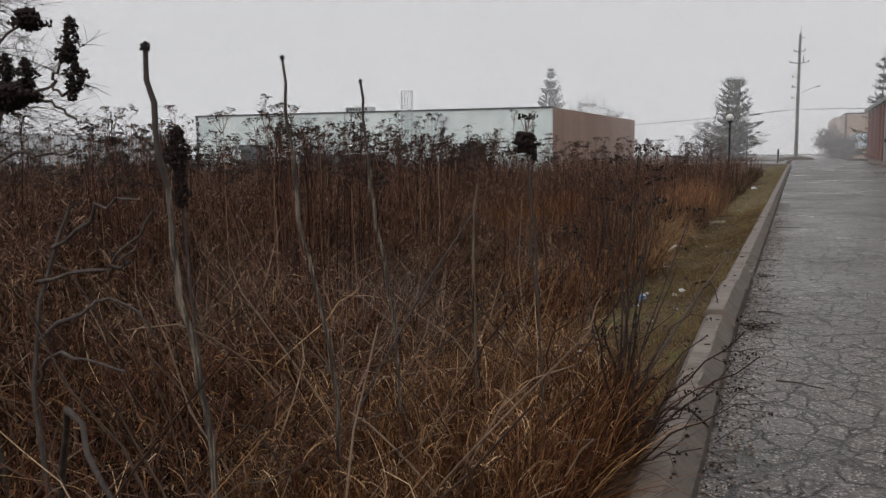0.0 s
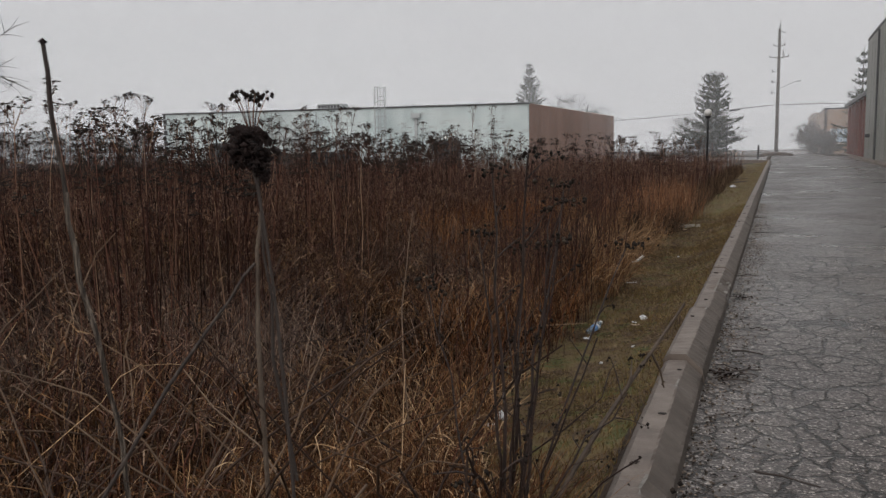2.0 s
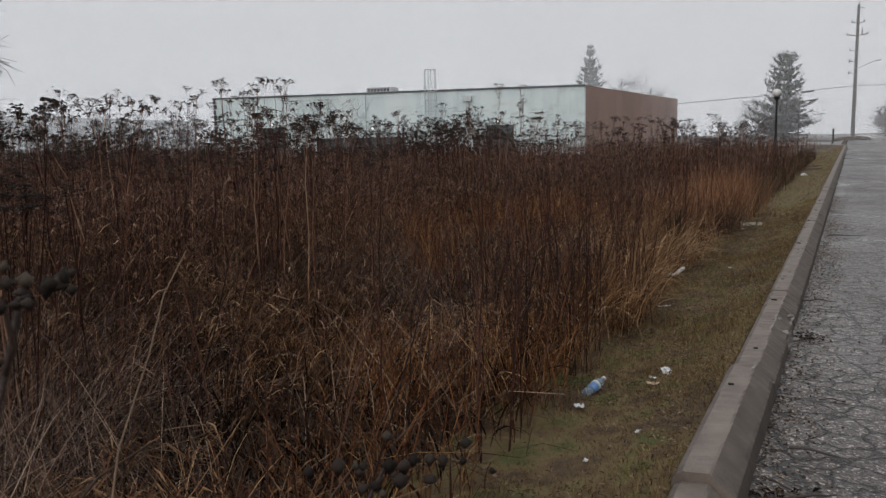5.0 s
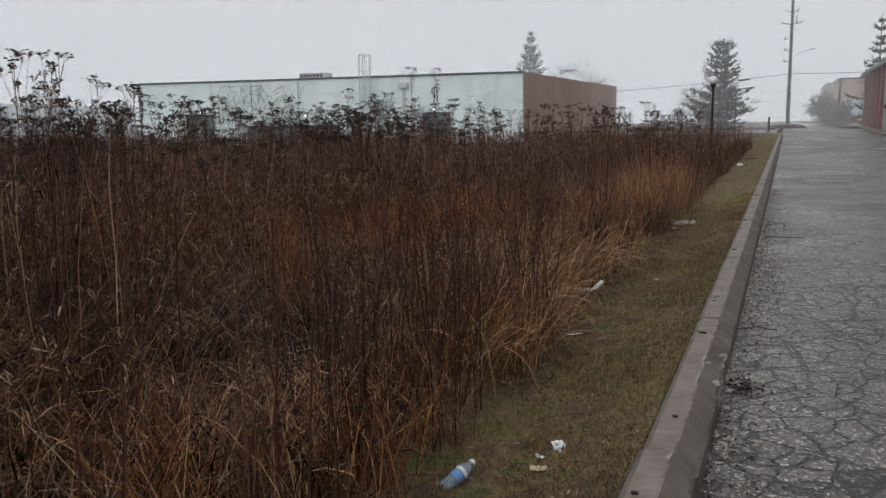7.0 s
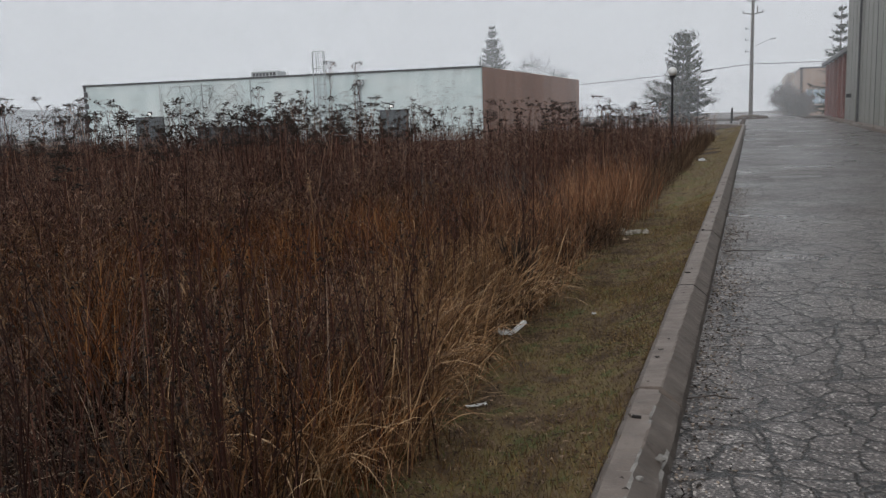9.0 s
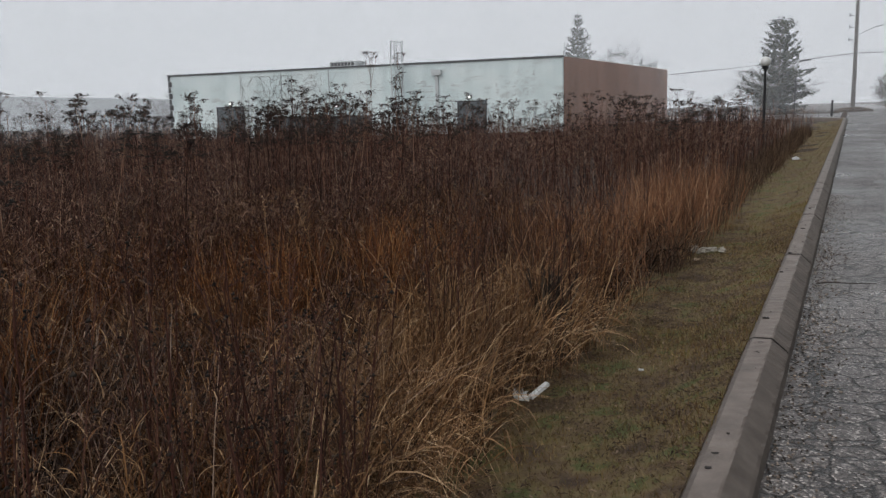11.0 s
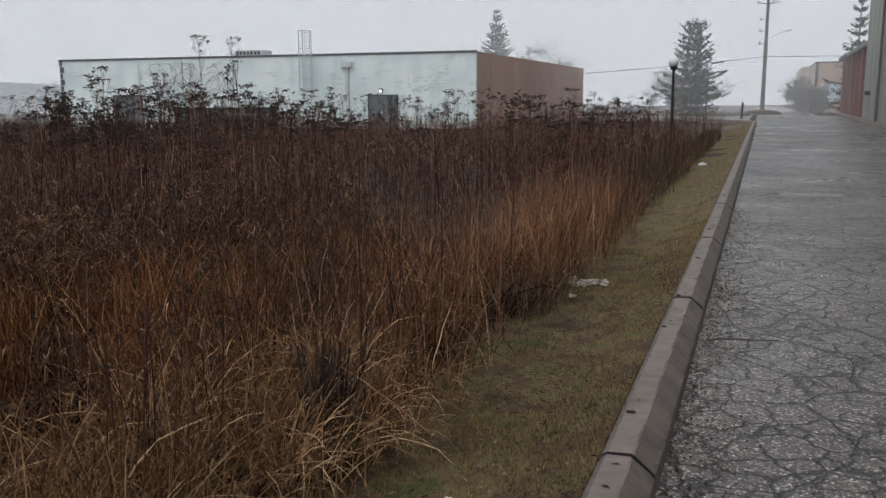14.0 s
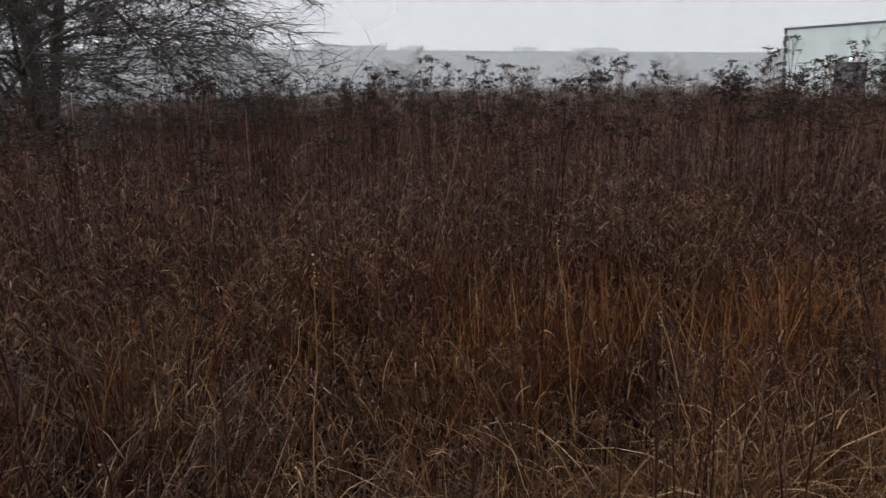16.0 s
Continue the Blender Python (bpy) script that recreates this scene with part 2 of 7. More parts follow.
RED_BRICK = brick_material("dark_red_brick", (0.165, 0.048, 0.038), (0.205, 0.066, 0.052), (0.15, 0.09, 0.078))
TAN_BRICK = brick_material("tan_brick", (0.38, 0.25, 0.18), (0.42, 0.29, 0.21), (0.36, 0.31, 0.27))
SIDING = surface("grey_olive_metal_siding", [(0.3, (0.20, 0.20, 0.175)), (0.7, (0.27, 0.265, 0.235))], 0.4, 0.5, 0.15, 8.0, 0.0, (1, 1, 0.1))
DARK_TRIM = plain("dark_metal_trim", (0.055, 0.055, 0.06), 0.5)
DOOR_PAINT = plain("dark_grey_door_paint", (0.10, 0.115, 0.125), 0.5)
STEEL = plain("galvanised_steel", (0.56, 0.59, 0.60), 0.5, 0.2)
ROOFING = plain("roof_membrane", (0.22, 0.22, 0.22), 0.8)
PALE_SIDING = plain("pale_green_grey_cladding", (0.34, 0.38, 0.385), 0.6)
POLE_WOOD = surface("weathered_pole_wood", [(0.3, (0.07, 0.062, 0.056)), (0.7, (0.14, 0.125, 0.112))], 3.0, 0.8, 0.5, 20.0, stretch=(6, 6, 0.3))
BLACK_PAINT = plain("black_paint", (0.018, 0.018, 0.02), 0.4)
GLOBE = plain("white_globe_plastic", (0.8, 0.8, 0.78), 0.35)
WHITE_PAPER = plain("white_paper", (0.74, 0.75, 0.77), 0.8)
TAN_CARD = plain("tan_card", (0.50, 0.38, 0.27), 0.8)
WHITE_FOAM = plain("white_foam", (0.82, 0.82, 0.80), 0.7)
RAG_CLOTH = plain("dirty_grey_cloth", (0.36, 0.33, 0.28), 0.9)
BLUE_LABEL = plain("blue_label", (0.16, 0.32, 0.62), 0.45)
BARK = surface("grey_bark", [(0.3, (0.055, 0.048, 0.044)), (0.7, (0.13, 0.115, 0.105))], 6.0, 0.85, 0.6, 40.0, stretch=(1, 1, 0.25), depth=0.02)
TWIG = plain("dark_twig", (0.060, 0.046, 0.040), 0.6)
SUMAC_BARK = surface("sumac_bark", [(0.3, (0.035, 0.026, 0.022)), (0.55, (0.060, 0.043, 0.036)), (0.75, (0.15, 0.12, 0.095))], 14.0, 0.7, 0.5, 80.0, stretch=(3, 3, 0.5))
SUMAC_FRUIT = surface("dark_sumac_fruit", [(0.3, (0.010, 0.006, 0.006)), (0.7, (0.045, 0.018, 0.014))], 60.0, 0.85, 0.9, 160.0, depth=0.02)
NEEDLES = dry_plant("spruce_needles", [(0.0, (0.014, 0.022, 0.016)), (0.6, (0.030, 0.043, 0.029)), (1.0, (0.055, 0.066, 0.045))], 0.6, 0.5)


# ------------------------------------------------------------------ mesh helpers
rng = np.random.default_rng(7)


def link_mesh(ob_name, me, materials, parent=None, label=""):
    for m in materials if isinstance(materials, (list, tuple)) else [materials]:
        me.materials.append(m)
    ob = new(ob_name, me)
    if parent:
        ob.parent = parent
        ob.matrix_parent_inverse = Matrix.Translation(-parent.location)
    if label:
        tagged(ob, label)
    return ob


def part(name, bm, material, parent=None, label="", smooth=False):
    """One bmesh as one mesh object, under a thing or a part."""
    me = bpy.data.meshes.new(name)
    bmesh.ops.recalc_face_normals(bm, faces=bm.faces)
    if smooth:
        for f in bm.faces:
            f.smooth = True
    bm.to_mesh(me)
    bm.free()
    return link_mesh(name, me, material, parent, label)


def thing(name, at, label, category, group="", kind=""):
    """An empty at the base of a thing; its parts are children."""
    ob = new(name)
    ob.location = at
    ob.empty_display_size = 0.1
    return tagged(ob, label, category, group, kind)


def box(bm, x0, x1, y0, y1, z0, z1, bevel=0.0):
    made = bmesh.ops.create_cube(bm, size=1.0)["verts"]
    for v in made:
        v.co = Vector(((x0 + x1) / 2 + v.co.x * (x1 - x0), (y0 + y1) / 2 + v.co.y * (y1 - y0), (z0 + z1) / 2 + v.co.z * (z1 - z0)))
    if bevel:
        edges = list({e for v in made for e in v.link_edges})
        bmesh.ops.bevel(bm, geom=edges, offset=bevel, segments=2, affect="EDGES", profile=0.6)
    return bm


def rod(bm, a, b, r0, r1=None, sides=8):
    """A tapered rod from a to b."""
    a, b = Vector(a), Vector(b)
    d = b - a
    m = Matrix.Translation((a + b) / 2) @ d.to_track_quat("Z", "Y").to_matrix().to_4x4()
    bmesh.ops.create_cone(bm, cap_ends=True, segments=sides, radius1=r0, radius2=r0 if r1 is None else r1, depth=d.length, matrix=m)
    return bm


def wall_between(bm, a, b, z0, z1, thick):
    """An upright slab from a to b, thick to the left of the way from a to b."""
    a, b = Vector((a[0], a[1], 0)), Vector((b[0], b[1], 0))
    d = (b - a).normalized()
    s = Vector((-d.y, d.x, 0)) * thick
    lower = [bm.verts.new(p + Vector((0, 0, z0))) for p in (a, b, b + s, a + s)]
    upper = [bm.verts.new(v.co + Vector((0, 0, z1 - z0))) for v in lower]
    bm.faces.new(lower[::-1]), bm.faces.new(upper)
    for i in range(4):
        bm.faces.new((lower[i], lower[(i + 1) % 4], upper[(i + 1) % 4], upper[i]))
    return bm


def soup(ob_name, pieces, materials, parent=None, label="", smooth=False):
    """One mesh from many arrays: pieces of (vertices n x 3, faces m x k, material index)."""
    verts, loops, starts, mats, base, at = [], [], [], [], 0, 0
    for v, f, mi in pieces:
        v, f = np.asarray(v, np.float32).reshape(-1, 3), np.asarray(f, np.int32)
        if not len(f):
            continue
        verts.append(v)
        loops.append((f + base).ravel())
        starts.append(at + np.arange(len(f)) * f.shape[1])
        mats.append(np.full(len(f), mi, np.int32))
        base, at = base + len(v), at + f.size
    verts, loops, starts, mats = np.concatenate(verts), np.concatenate(loops), np.concatenate(starts), np.concatenate(mats)
    me = bpy.data.meshes.new(ob_name)
    me.vertices.add(len(verts))
    me.vertices.foreach_set("co", verts.ravel())
    me.loops.add(len(loops))
    me.loops.foreach_set("vertex_index", loops.astype(np.int32))
    me.polygons.add(len(starts))
    me.polygons.foreach_set("loop_start", starts.astype(np.int32))
    me.polygons.foreach_set("material_index", mats)
    if smooth:
        me.polygons.foreach_set("use_smooth", np.ones(len(starts), bool))
    me.update(calc_edges=True)
    return link_mesh(ob_name, me, materials, parent, label)


def unit(v):
    return v / np.maximum(np.linalg.norm(v, axis=-1, keepdims=True), 1e-9)


def tubes(P, R, sides=3):
    """Tapered tubes along polylines P (n, k, 3) with radii R (n, k)."""
    P, R = np.asarray(P, float), np.asarray(R, float)
    n, k = P.shape[:2]
    T = unit(np.gradient(P, axis=1))
    a = rng.uniform(0, 2 * np.pi, n)
    ref = np.stack([np.cos(a), np.sin(a), np.full(n, 0.13)], -1)[:, None, :]
    U = unit(np.cross(T, ref))
    W = np.cross(T, U)
    ang = np.arange(sides) * 2 * np.pi / sides
    V = P[:, :, None] + R[:, :, None, None] * (np.cos(ang)[None, None, :, None] * U[:, :, None] + np.sin(ang)[None, None, :, None] * W[:, :, None])
    i = np.arange(n)[:, None, None] * k * sides + np.arange(k - 1)[None, :, None] * sides
    s = np.arange(sides)[None, None, :]
    s2 = (s + 1) % sides
    F = np.stack([i + s, i + s2, i + sides + s2, i + sides + s], -1).reshape(-1, 4)
    return V.reshape(-1, 3), F


def ribbons(P, W, side):
    """Flat blades along polylines P (n, k, 3), half widths W (n, k), across side (n, 3)."""
    P, W = np.asarray(P, float), np.asarray(W, float)
    n, k = P.shape[:2]
    off = side[:, None, :] * W[:, :, None]
    V = np.stack([P - off, P + off], 2)
    i = np.arange(n)[:, None] * 2 * k + np.arange(k - 1)[None, :] * 2
    F = np.stack([i, i + 1, i + 3, i + 2], -1).reshape(-1, 4)
    return V.reshape(-1, 3), F


OCTA = np.array([[1, 0, 0], [0, 1, 0], [-1, 0, 0], [0, -1, 0], [0, 0, 1], [0, 0, -1]], float)
OCTA_F = np.array([[0, 1, 4], [1, 2, 4], [2, 3, 4], [3, 0, 4], [1, 0, 5], [2, 1, 5], [3, 2, 5], [0, 3, 5]])


TETRA = np.array([[1, 0.1, -0.35], [-0.6, 0.8, -0.3], [-0.5, -0.9, -0.25], [0, 0, 0.9]], float)
TETRA_F = np.array([[0, 1, 3], [1, 2, 3], [2, 0, 3], [1, 0, 2]])


def buds(C, S, small=False):
    """Small seed heads at C (n, 3), half sizes S (n, 3)."""
    n = len(C)
    if small:
        a = rng.uniform(0, 2 * np.pi, n)
        x = TETRA[None, :, 0] * np.cos(a)[:, None] - TETRA[None, :, 1] * np.sin(a)[:, None]
        y = TETRA[None, :, 0] * np.sin(a)[:, None] + TETRA[None, :, 1] * np.cos(a)[:, None]
        V = C[:, None] + np.stack([x, y, np.broadcast_to(TETRA[None, :, 2], x.shape)], -1) * S[:, None] * 1.25
        return V.reshape(-1, 3), (TETRA_F[None] + (np.arange(n) * 4)[:, None, None]).reshape(-1, 3)
    a = rng.uniform(0, np.pi, n)
    t = OCTA[None] * (1 + rng.normal(0, 0.22, (n, 6, 1)))
    x, y = t[..., 0] * np.cos(a)[:, None] - t[..., 1] * np.sin(a)[:, None], t[..., 0] * np.sin(a)[:, None] + t[..., 1] * np.cos(a)[:, None]
    V = C[:, None] + np.stack([x, y, t[..., 2]], -1) * S[:, None]
    F = (OCTA_F[None] + (np.arange(n) * 6)[:, None, None]).reshape(-1, 3)
    return V.reshape(-1, 3), F


def road_z(y):
    return 0.01 * np.clip(y, -60.0, 90.0)


def lumps(x, y):
    return 0.035 * np.sin(1.7 * x + 0.6 * y) * np.sin(1.3 * y - 0.4 * x) + 0.02 * np.sin(4.1 * x - 2.0 * y)


def ground_z(x, y):
    """Verge behind the kerb falls to the field; under the road the ground lies lower."""
    x, y = np.asarray(x, float), np.asarray(y, float)
    z = road_z(y)
    verge = np.interp(x, [-40.0, -21.0, -1.25, -0.70, -0.48, -0.19], [-0.27, -0.25, -0.115, -0.078, 0.0, 0.112])
    left = z + verge + lumps(x, y) * np.clip((-x - 0.4) / 1.5, 0.06, 1.0)
    return np.where(x < -0.10, left, np.where(x < 9.0, z - 0.09, z + 0.02))


def drift(x, y, s=1.0, seed=0.0):
    """Smooth 0..1 pattern for patches in the stand."""
    x, y = np.asarray(x) * s + seed, np.asarray(y) * s - 1.7 * seed
    v = np.sin(0.9 * x + 1.3 * np.sin(0.5 * y)) + np.sin(1.1 * y + 1.7 * np.sin(0.43 * x + 1.0)) + 0.7 * np.sin(2.1 * x + 1.6 * y)
    return np.clip(0.5 + v / 4.2, 0, 1)


def scatter(n, x0, x1, y0, y1, density):
    """n places in a rectangle, thinned by density(x, y) in 0..1."""
    x, y = rng.uniform(x0, x1, n), rng.uniform(y0, y1, n)
    keep = rng.uniform(0, 1, n) < density(x, y)
    return x[keep], y[keep]


# ------------------------------------------------------------------ ground, road, kerb
def sheet(xs, ys, height):
    X, Y = np.meshgrid(xs, ys, indexing="ij")
    V = np.stack([X, Y, height(X, Y)], -1).reshape(-1, 3)
    i = np.arange(len(xs) - 1)[:, None] * len(ys) + np.arange(len(ys) - 1)[None]
    return V, np.stack([i, i + len(ys), i + len(ys) + 1, i + 1], -1).reshape(-1, 4)


gx = np.concatenate([[-900, -400, -200, -120, -80], np.arange(-60, -8, 2.0), np.arange(-8, -1.2, 0.25), np.arange(-1.2, -0.2, 0.1), [-0.19, -0.101, -0.095, 0.5, 3, 6, 8.99, 9.01, 20, 60, 150, 400, 900]])
gy = np.concatenate([[-900, -400, -150, -60, -30], np.arange(-16, 30, 0.4), np.arange(30, 100, 2.5), [110, 130, 170, 250, 450, 900]])
V, F = sheet(gx, gy, ground_z)
ground = soup("ground", [(V, F, 0)], [SOIL], smooth=True)
tagged(ground, "damp brown soil under the dead weeds", "ground", kind="structure")

V, F = sheet(np.concatenate([np.arange(-1.75, -0.2, 0.08), [-0.101]]), np.arange(-0.5, 66, 0.2), lambda x, y: ground_z(x, y) + 0.006 - 0.02 * np.clip((-x - 1.5) / 0.2, 0, 1))
verge = soup("verge", [(V, F, 0)], [TURF], smooth=True)
tagged(verge, "narrow strip of tired mown grass between kerb and weeds", "grass verge", kind="structure")

V, F = sheet(np.array([0.03, 0.3, 1, 2, 3, 4, 5, 5.85]), np.concatenate([np.arange(-30, 66, 1.0), [66.0]]), lambda x, y: road_z(y) + 0.025 * np.sin(np.pi * np.clip(x / 6, 0, 1)))
V2, F2 = sheet(np.array([-40.0, -20, -6, -0.3, 6, 20, 45]), np.arange(66.004, 84, 2.0), lambda x, y: road_z(y) + 0.0 * x)
V3, F3 = sheet(np.array([-0.7, 1.2, 3.0, 4.6]), np.array([82.01, 90, 110, 160, 300]), lambda x, y: road_z(y) + 0.004 + 0.0 * x)
road = soup("road", [(V, F, 0), (V2, F2, 0), (V3, F3, 0)], [ASPHALT], smooth=True)
tagged(road, "old cracked grey asphalt road, damp, with exposed stones", "road", kind="structure")


def kerb_bend(y):
    """The near end of the kerb swings out a little towards the road."""
    return float(np.interp(y, [-6.0, -1.0, 0.4, 1.6, 3.2], [0.10, 0.075, 0.055, 0.028, 0.0]))


def kerb_section(y):
    """Cross section of the kerb: back foot, rounded back edge, flat top, long chamfer and a short upright foot."""
    z, b = float(road_z(y)), kerb_bend(y)
    return [(b - 0.205, z - 0.15), (b - 0.203, z + 0.10), (b - 0.186, z + 0.134), (b - 0.162, z + 0.147), (b - 0.058, z + 0.151), (b - 0.046, z + 0.147), (b + 0.036, z + 0.078), (b + 0.050, z + 0.062), (b + 0.064, z - 0.03), (b + 0.066, z - 0.15)]


def kerb_piece(y0, y1, lift=0.0, chips=()):
    """One kerb stone; chips are (place, half length, depth, worn line 4 = top arris, 7 = lower arris)."""
    bm = bmesh.new()
    rows = []
    steps = max(2, int((y1 - y0) / 0.05)) if y1 < 24 else max(2, int((y1 - y0) / 0.4))
    for i in range(steps + 1):
        y = y0 + (y1 - y0) * i / steps
        end = min(y - y0, y1 - y)
        ring = []
        for j, (x, z) in enumerate(kerb_section(y)):
            wob = 0.0022 * math.sin(7.1 * y + j) + 0.0016 * math.sin(17.3 * y + 2 * j) + 0.0016 * math.sin(61.0 * y + 1.7 * j)
            dz = lift * (1 if j > 0 else 0) + (wob if 0 < j < 9 else 0) - (0.007 * max(0.0, 1 - end / 0.06) if 1 < j < 8 else 0)
            dx = 0.6 * wob
            for c, half, deep, line in chips:
                if abs(j - line - 0.5) < 1 and abs(y - c) < half:
                    k = (1 - (abs(y - c) / half) ** 2) * (0.55 + 0.45 * math.sin(53 * y + 3 * j) * math.sin(23 * y + j))
                    dz -= deep * k
                    dx -= 0.9 * deep * k
            ring.append(bm.verts.new((x + dx, y, z + dz)))
        rows.append(ring)
    for k, (a, b) in enumerate(zip(rows, rows[1:])):
        y = y0 + (y1 - y0) * (k + 0.5) / steps
        for j in range(len(a) - 1):
            f = bm.faces.new((a[j], a[j + 1], b[j + 1], b[j]))
            # top palest, slopes mid, foot and back darkest; foot colour holds its shade
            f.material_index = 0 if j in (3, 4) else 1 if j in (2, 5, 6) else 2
            for c, half, deep, line in chips:
                if abs(j - line) < 1 and abs(y - c) < 0.8 * half:
                    f.material_index = 3
    bm.faces.new(rows[0][::-1]), bm.faces.new(rows[-1])
    return bm


kerb = thing("kerb", (0, 0, 0), "weathered pale concrete kerb with chipped edge and joints", "kerb", kind="structure")
cuts = [-30.0, -16, -9, -5.4, -2.6, 0.55, 3.3, 5.03, 7.63, 10.26, 13.4, 16.4, 19.6, 22.9, 26.0, 29.2, 32.5, 36, 40, 44, 48, 52.5, 57, 61.5]
KERB_CHIPS = ((6.22, 0.20, 0.034, 4), (6.62, 0.24, 0.030, 4), (6.85, 0.22, 0.026, 6), (7.25, 0.16, 0.020, 4), (6.35, 0.25, 0.022, 7), (7.62, 0.10, 0.022, 4), (5.05, 0.07, 0.024, 6), (4.95, 0.06, 0.02, 4), (2.75, 0.10, 0.022, 4), (1.15, 0.12, 0.03, 4), (12.9, 0.14, 0.018, 4), (14.6, 0.2, 0.02, 4), (17.2, 0.25, 0.025, 4), (20.6, 0.3, 0.025, 4))
for y0, y1 in zip(cuts, cuts[1:]):
    chips = [c for c in KERB_CHIPS if y0 < c[0] < y1]
    tight = [0.004 if c in (3.3, 7.63) else 0.012 for c in (y0, y1)]
    part("kerb_stone", kerb_piece(y0 + tight[0], y1 - tight[1], 0.038 if y0 == 3.3 else (0.006 if y0 == 7.63 else 0.0), chips), [CONCRETE, CHAMFER, SHADED_FACE, RUBBLE], kerb)
# dark strips laid over the joints between the stones, for the dark of the gaps
for y in [c for c in cuts[3:16] if c not in (3.3, 7.63)]:
    bm = bmesh.new()
    half = 0.016 if y > 4 else 0.012
    rings = [[bm.verts.new((x - 0.002 * (j > 4), yy + 0.004 * math.sin(3 * j + y), z + 0.0025 * (j > 1) + (0.012 if y == 5.03 else 0.0))) for j, (x, z) in enumerate(kerb_section(y)[1:8])] for yy in (y - half, y + half)]
    for j in range(6):
        bm.faces.new((rings[0][j], rings[0][j + 1], rings[1][j + 1], rings[1][j]))
    bmesh.ops.solidify(bm, geom=bm.faces[:], thickness=0.02)
    part("joint", bm, HOLE_DARK, kerb, "dark dirt-filled joint")
# small weathered holes along the top: raised dark discs stand in for their shade
for i, (x, y) in enumerate(((-0.12, 8.33), (-0.098, 5.53), (-0.071, 3.03), (-0.055, 2.12), (-0.127, 4.56), (-0.133, 8.17), (-0.127, 7.18), (-0.09, 9.78), (-0.10, 9.54), (-0.132, 10.79), (-0.150, 12.46), (-0.150, 13.44), (-0.12, 15.1), (-0.12, 17.0), (-0.11, 19.2))):
    bm = bmesh.new()
    bmesh.ops.create_cone(bm, cap_ends=True, segments=9, radius1=0.013, radius2=0.012, depth=0.02, matrix=Matrix.Translation((x, y, float(road_z(y)) + 0.145 + (0.038 if 3.3 < y < 5 else 0.0))) @ Matrix.Diagonal((1.25 if i % 3 else 1.9, 0.9 + 0.25 * (i % 2), 1, 1)))
    for v in bm.verts:
        v.co.x += 0.004 * math.sin(9 * i + 40 * v.co.y)
        v.co.y += 0.004 * math.sin(5 * i + 300 * v.co.x)
    part("pin_hole", bm, HOLE_DARK, kerb)
# the far end bends away to the left round the corner
bm = bmesh.new()
rows = []
for i in range(15):
    a = radians(90 * i / 14)
    r = 3.6
    cx, cy = -r + 0.0, 61.51
    ring = [bm.verts.new((cx + (r + x) * math.cos(a), cy + (r + x) * math.sin(a), z)) for x, z in kerb_section(61.5 + 2 * math.sin(a))]
    rows.append(ring)
for a, b in zip(rows, rows[1:]):
    for j in range(len(a) - 1):
        bm.faces.new((a[j], a[j + 1], b[j + 1], b[j]))
part("kerb_stone", bm, CONCRETE, kerb)

bm = bmesh.new()
for i in range(12):
    y0, y1 = 14 + i * 5.0, 14 + (i + 1) * 5.0 - 0.02
    z = float(road_z(y0 + 2.5))
    box(bm, 5.86, 6.02, y0, y1, z - 0.15, z + 0.15, 0.02)
pave_kerb = part("pavement_kerb", bm, CONCRETE)
tagged(pave_kerb, "pale concrete kerb along the foot of the grey building", "kerb", kind="structure")
V, F = sheet(np.array([6.02, 6.7]), np.arange(14, 96, 4.0), lambda x, y: road_z(y) + 0.12)
pave = soup("pavement", [(V, F, 0)], [CONCRETE])
tagged(pave, "narrow strip of concrete pavement beside the buildings", "pavement", kind="structure")

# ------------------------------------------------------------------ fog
# six upright curtains put the haze of distance into see-through sheets
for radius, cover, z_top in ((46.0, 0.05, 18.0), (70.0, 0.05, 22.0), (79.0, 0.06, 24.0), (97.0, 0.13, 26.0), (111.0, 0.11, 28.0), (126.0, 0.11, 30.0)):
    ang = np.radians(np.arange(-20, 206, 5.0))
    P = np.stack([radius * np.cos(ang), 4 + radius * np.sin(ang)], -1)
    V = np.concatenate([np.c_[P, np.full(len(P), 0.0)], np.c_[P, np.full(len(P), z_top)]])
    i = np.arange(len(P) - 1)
    fog = soup("fog_sheet", [(V, np.stack([i, i + 1, i + 1 + len(P), i + len(P)], -1), 0)], [fog_material("mist_sheet", cover, z_top)], smooth=True)
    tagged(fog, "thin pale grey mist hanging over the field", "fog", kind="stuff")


# ------------------------------------------------------------------ buildings
C0, L0, R0 = (-16.55, 57.3), (-47.2, 54.5), (-15.34, 84.9)
ROOF = 5.18


def along(u, off=0.0):
    """A place on the white wall, u metres from its near corner, off metres out of it."""
    d = Vector((L0[0] - C0[0], L0[1] - C0[1])).normalized()
    o = Vector((d.y * -1, d.x))
    o = o if o.y < 0 else -o
    return C0[0] + d.x * u + o.x * off, C0[1] + d.y * u + o.y * off


def wall_box(bm, u0, u1, z0, z1, o0, o1, bevel=0.0):
    """A box on the white wall, between u0 and u1 along it, z0 and z1 up, o0 and o1 out of it."""
    pts = [along(u0, o0), along(u1, o0), along(u1, o1), along(u0, o1)]
    lo = [bm.verts.new((x, y, z0)) for x, y in pts]
    hi = [bm.verts.new((x, y, z1)) for x, y in pts]
    faces = [bm.faces.new(lo[::-1]), bm.faces.new(hi)] + [bm.faces.new((lo[i], lo[(i + 1) % 4], hi[(i + 1) % 4], hi[i])) for i in range(4)]
    if bevel:
        bmesh.ops.bevel(bm, geom=list({e for f in faces for e in f.edges}), offset=bevel, segments=2, affect="EDGES")
    return bm


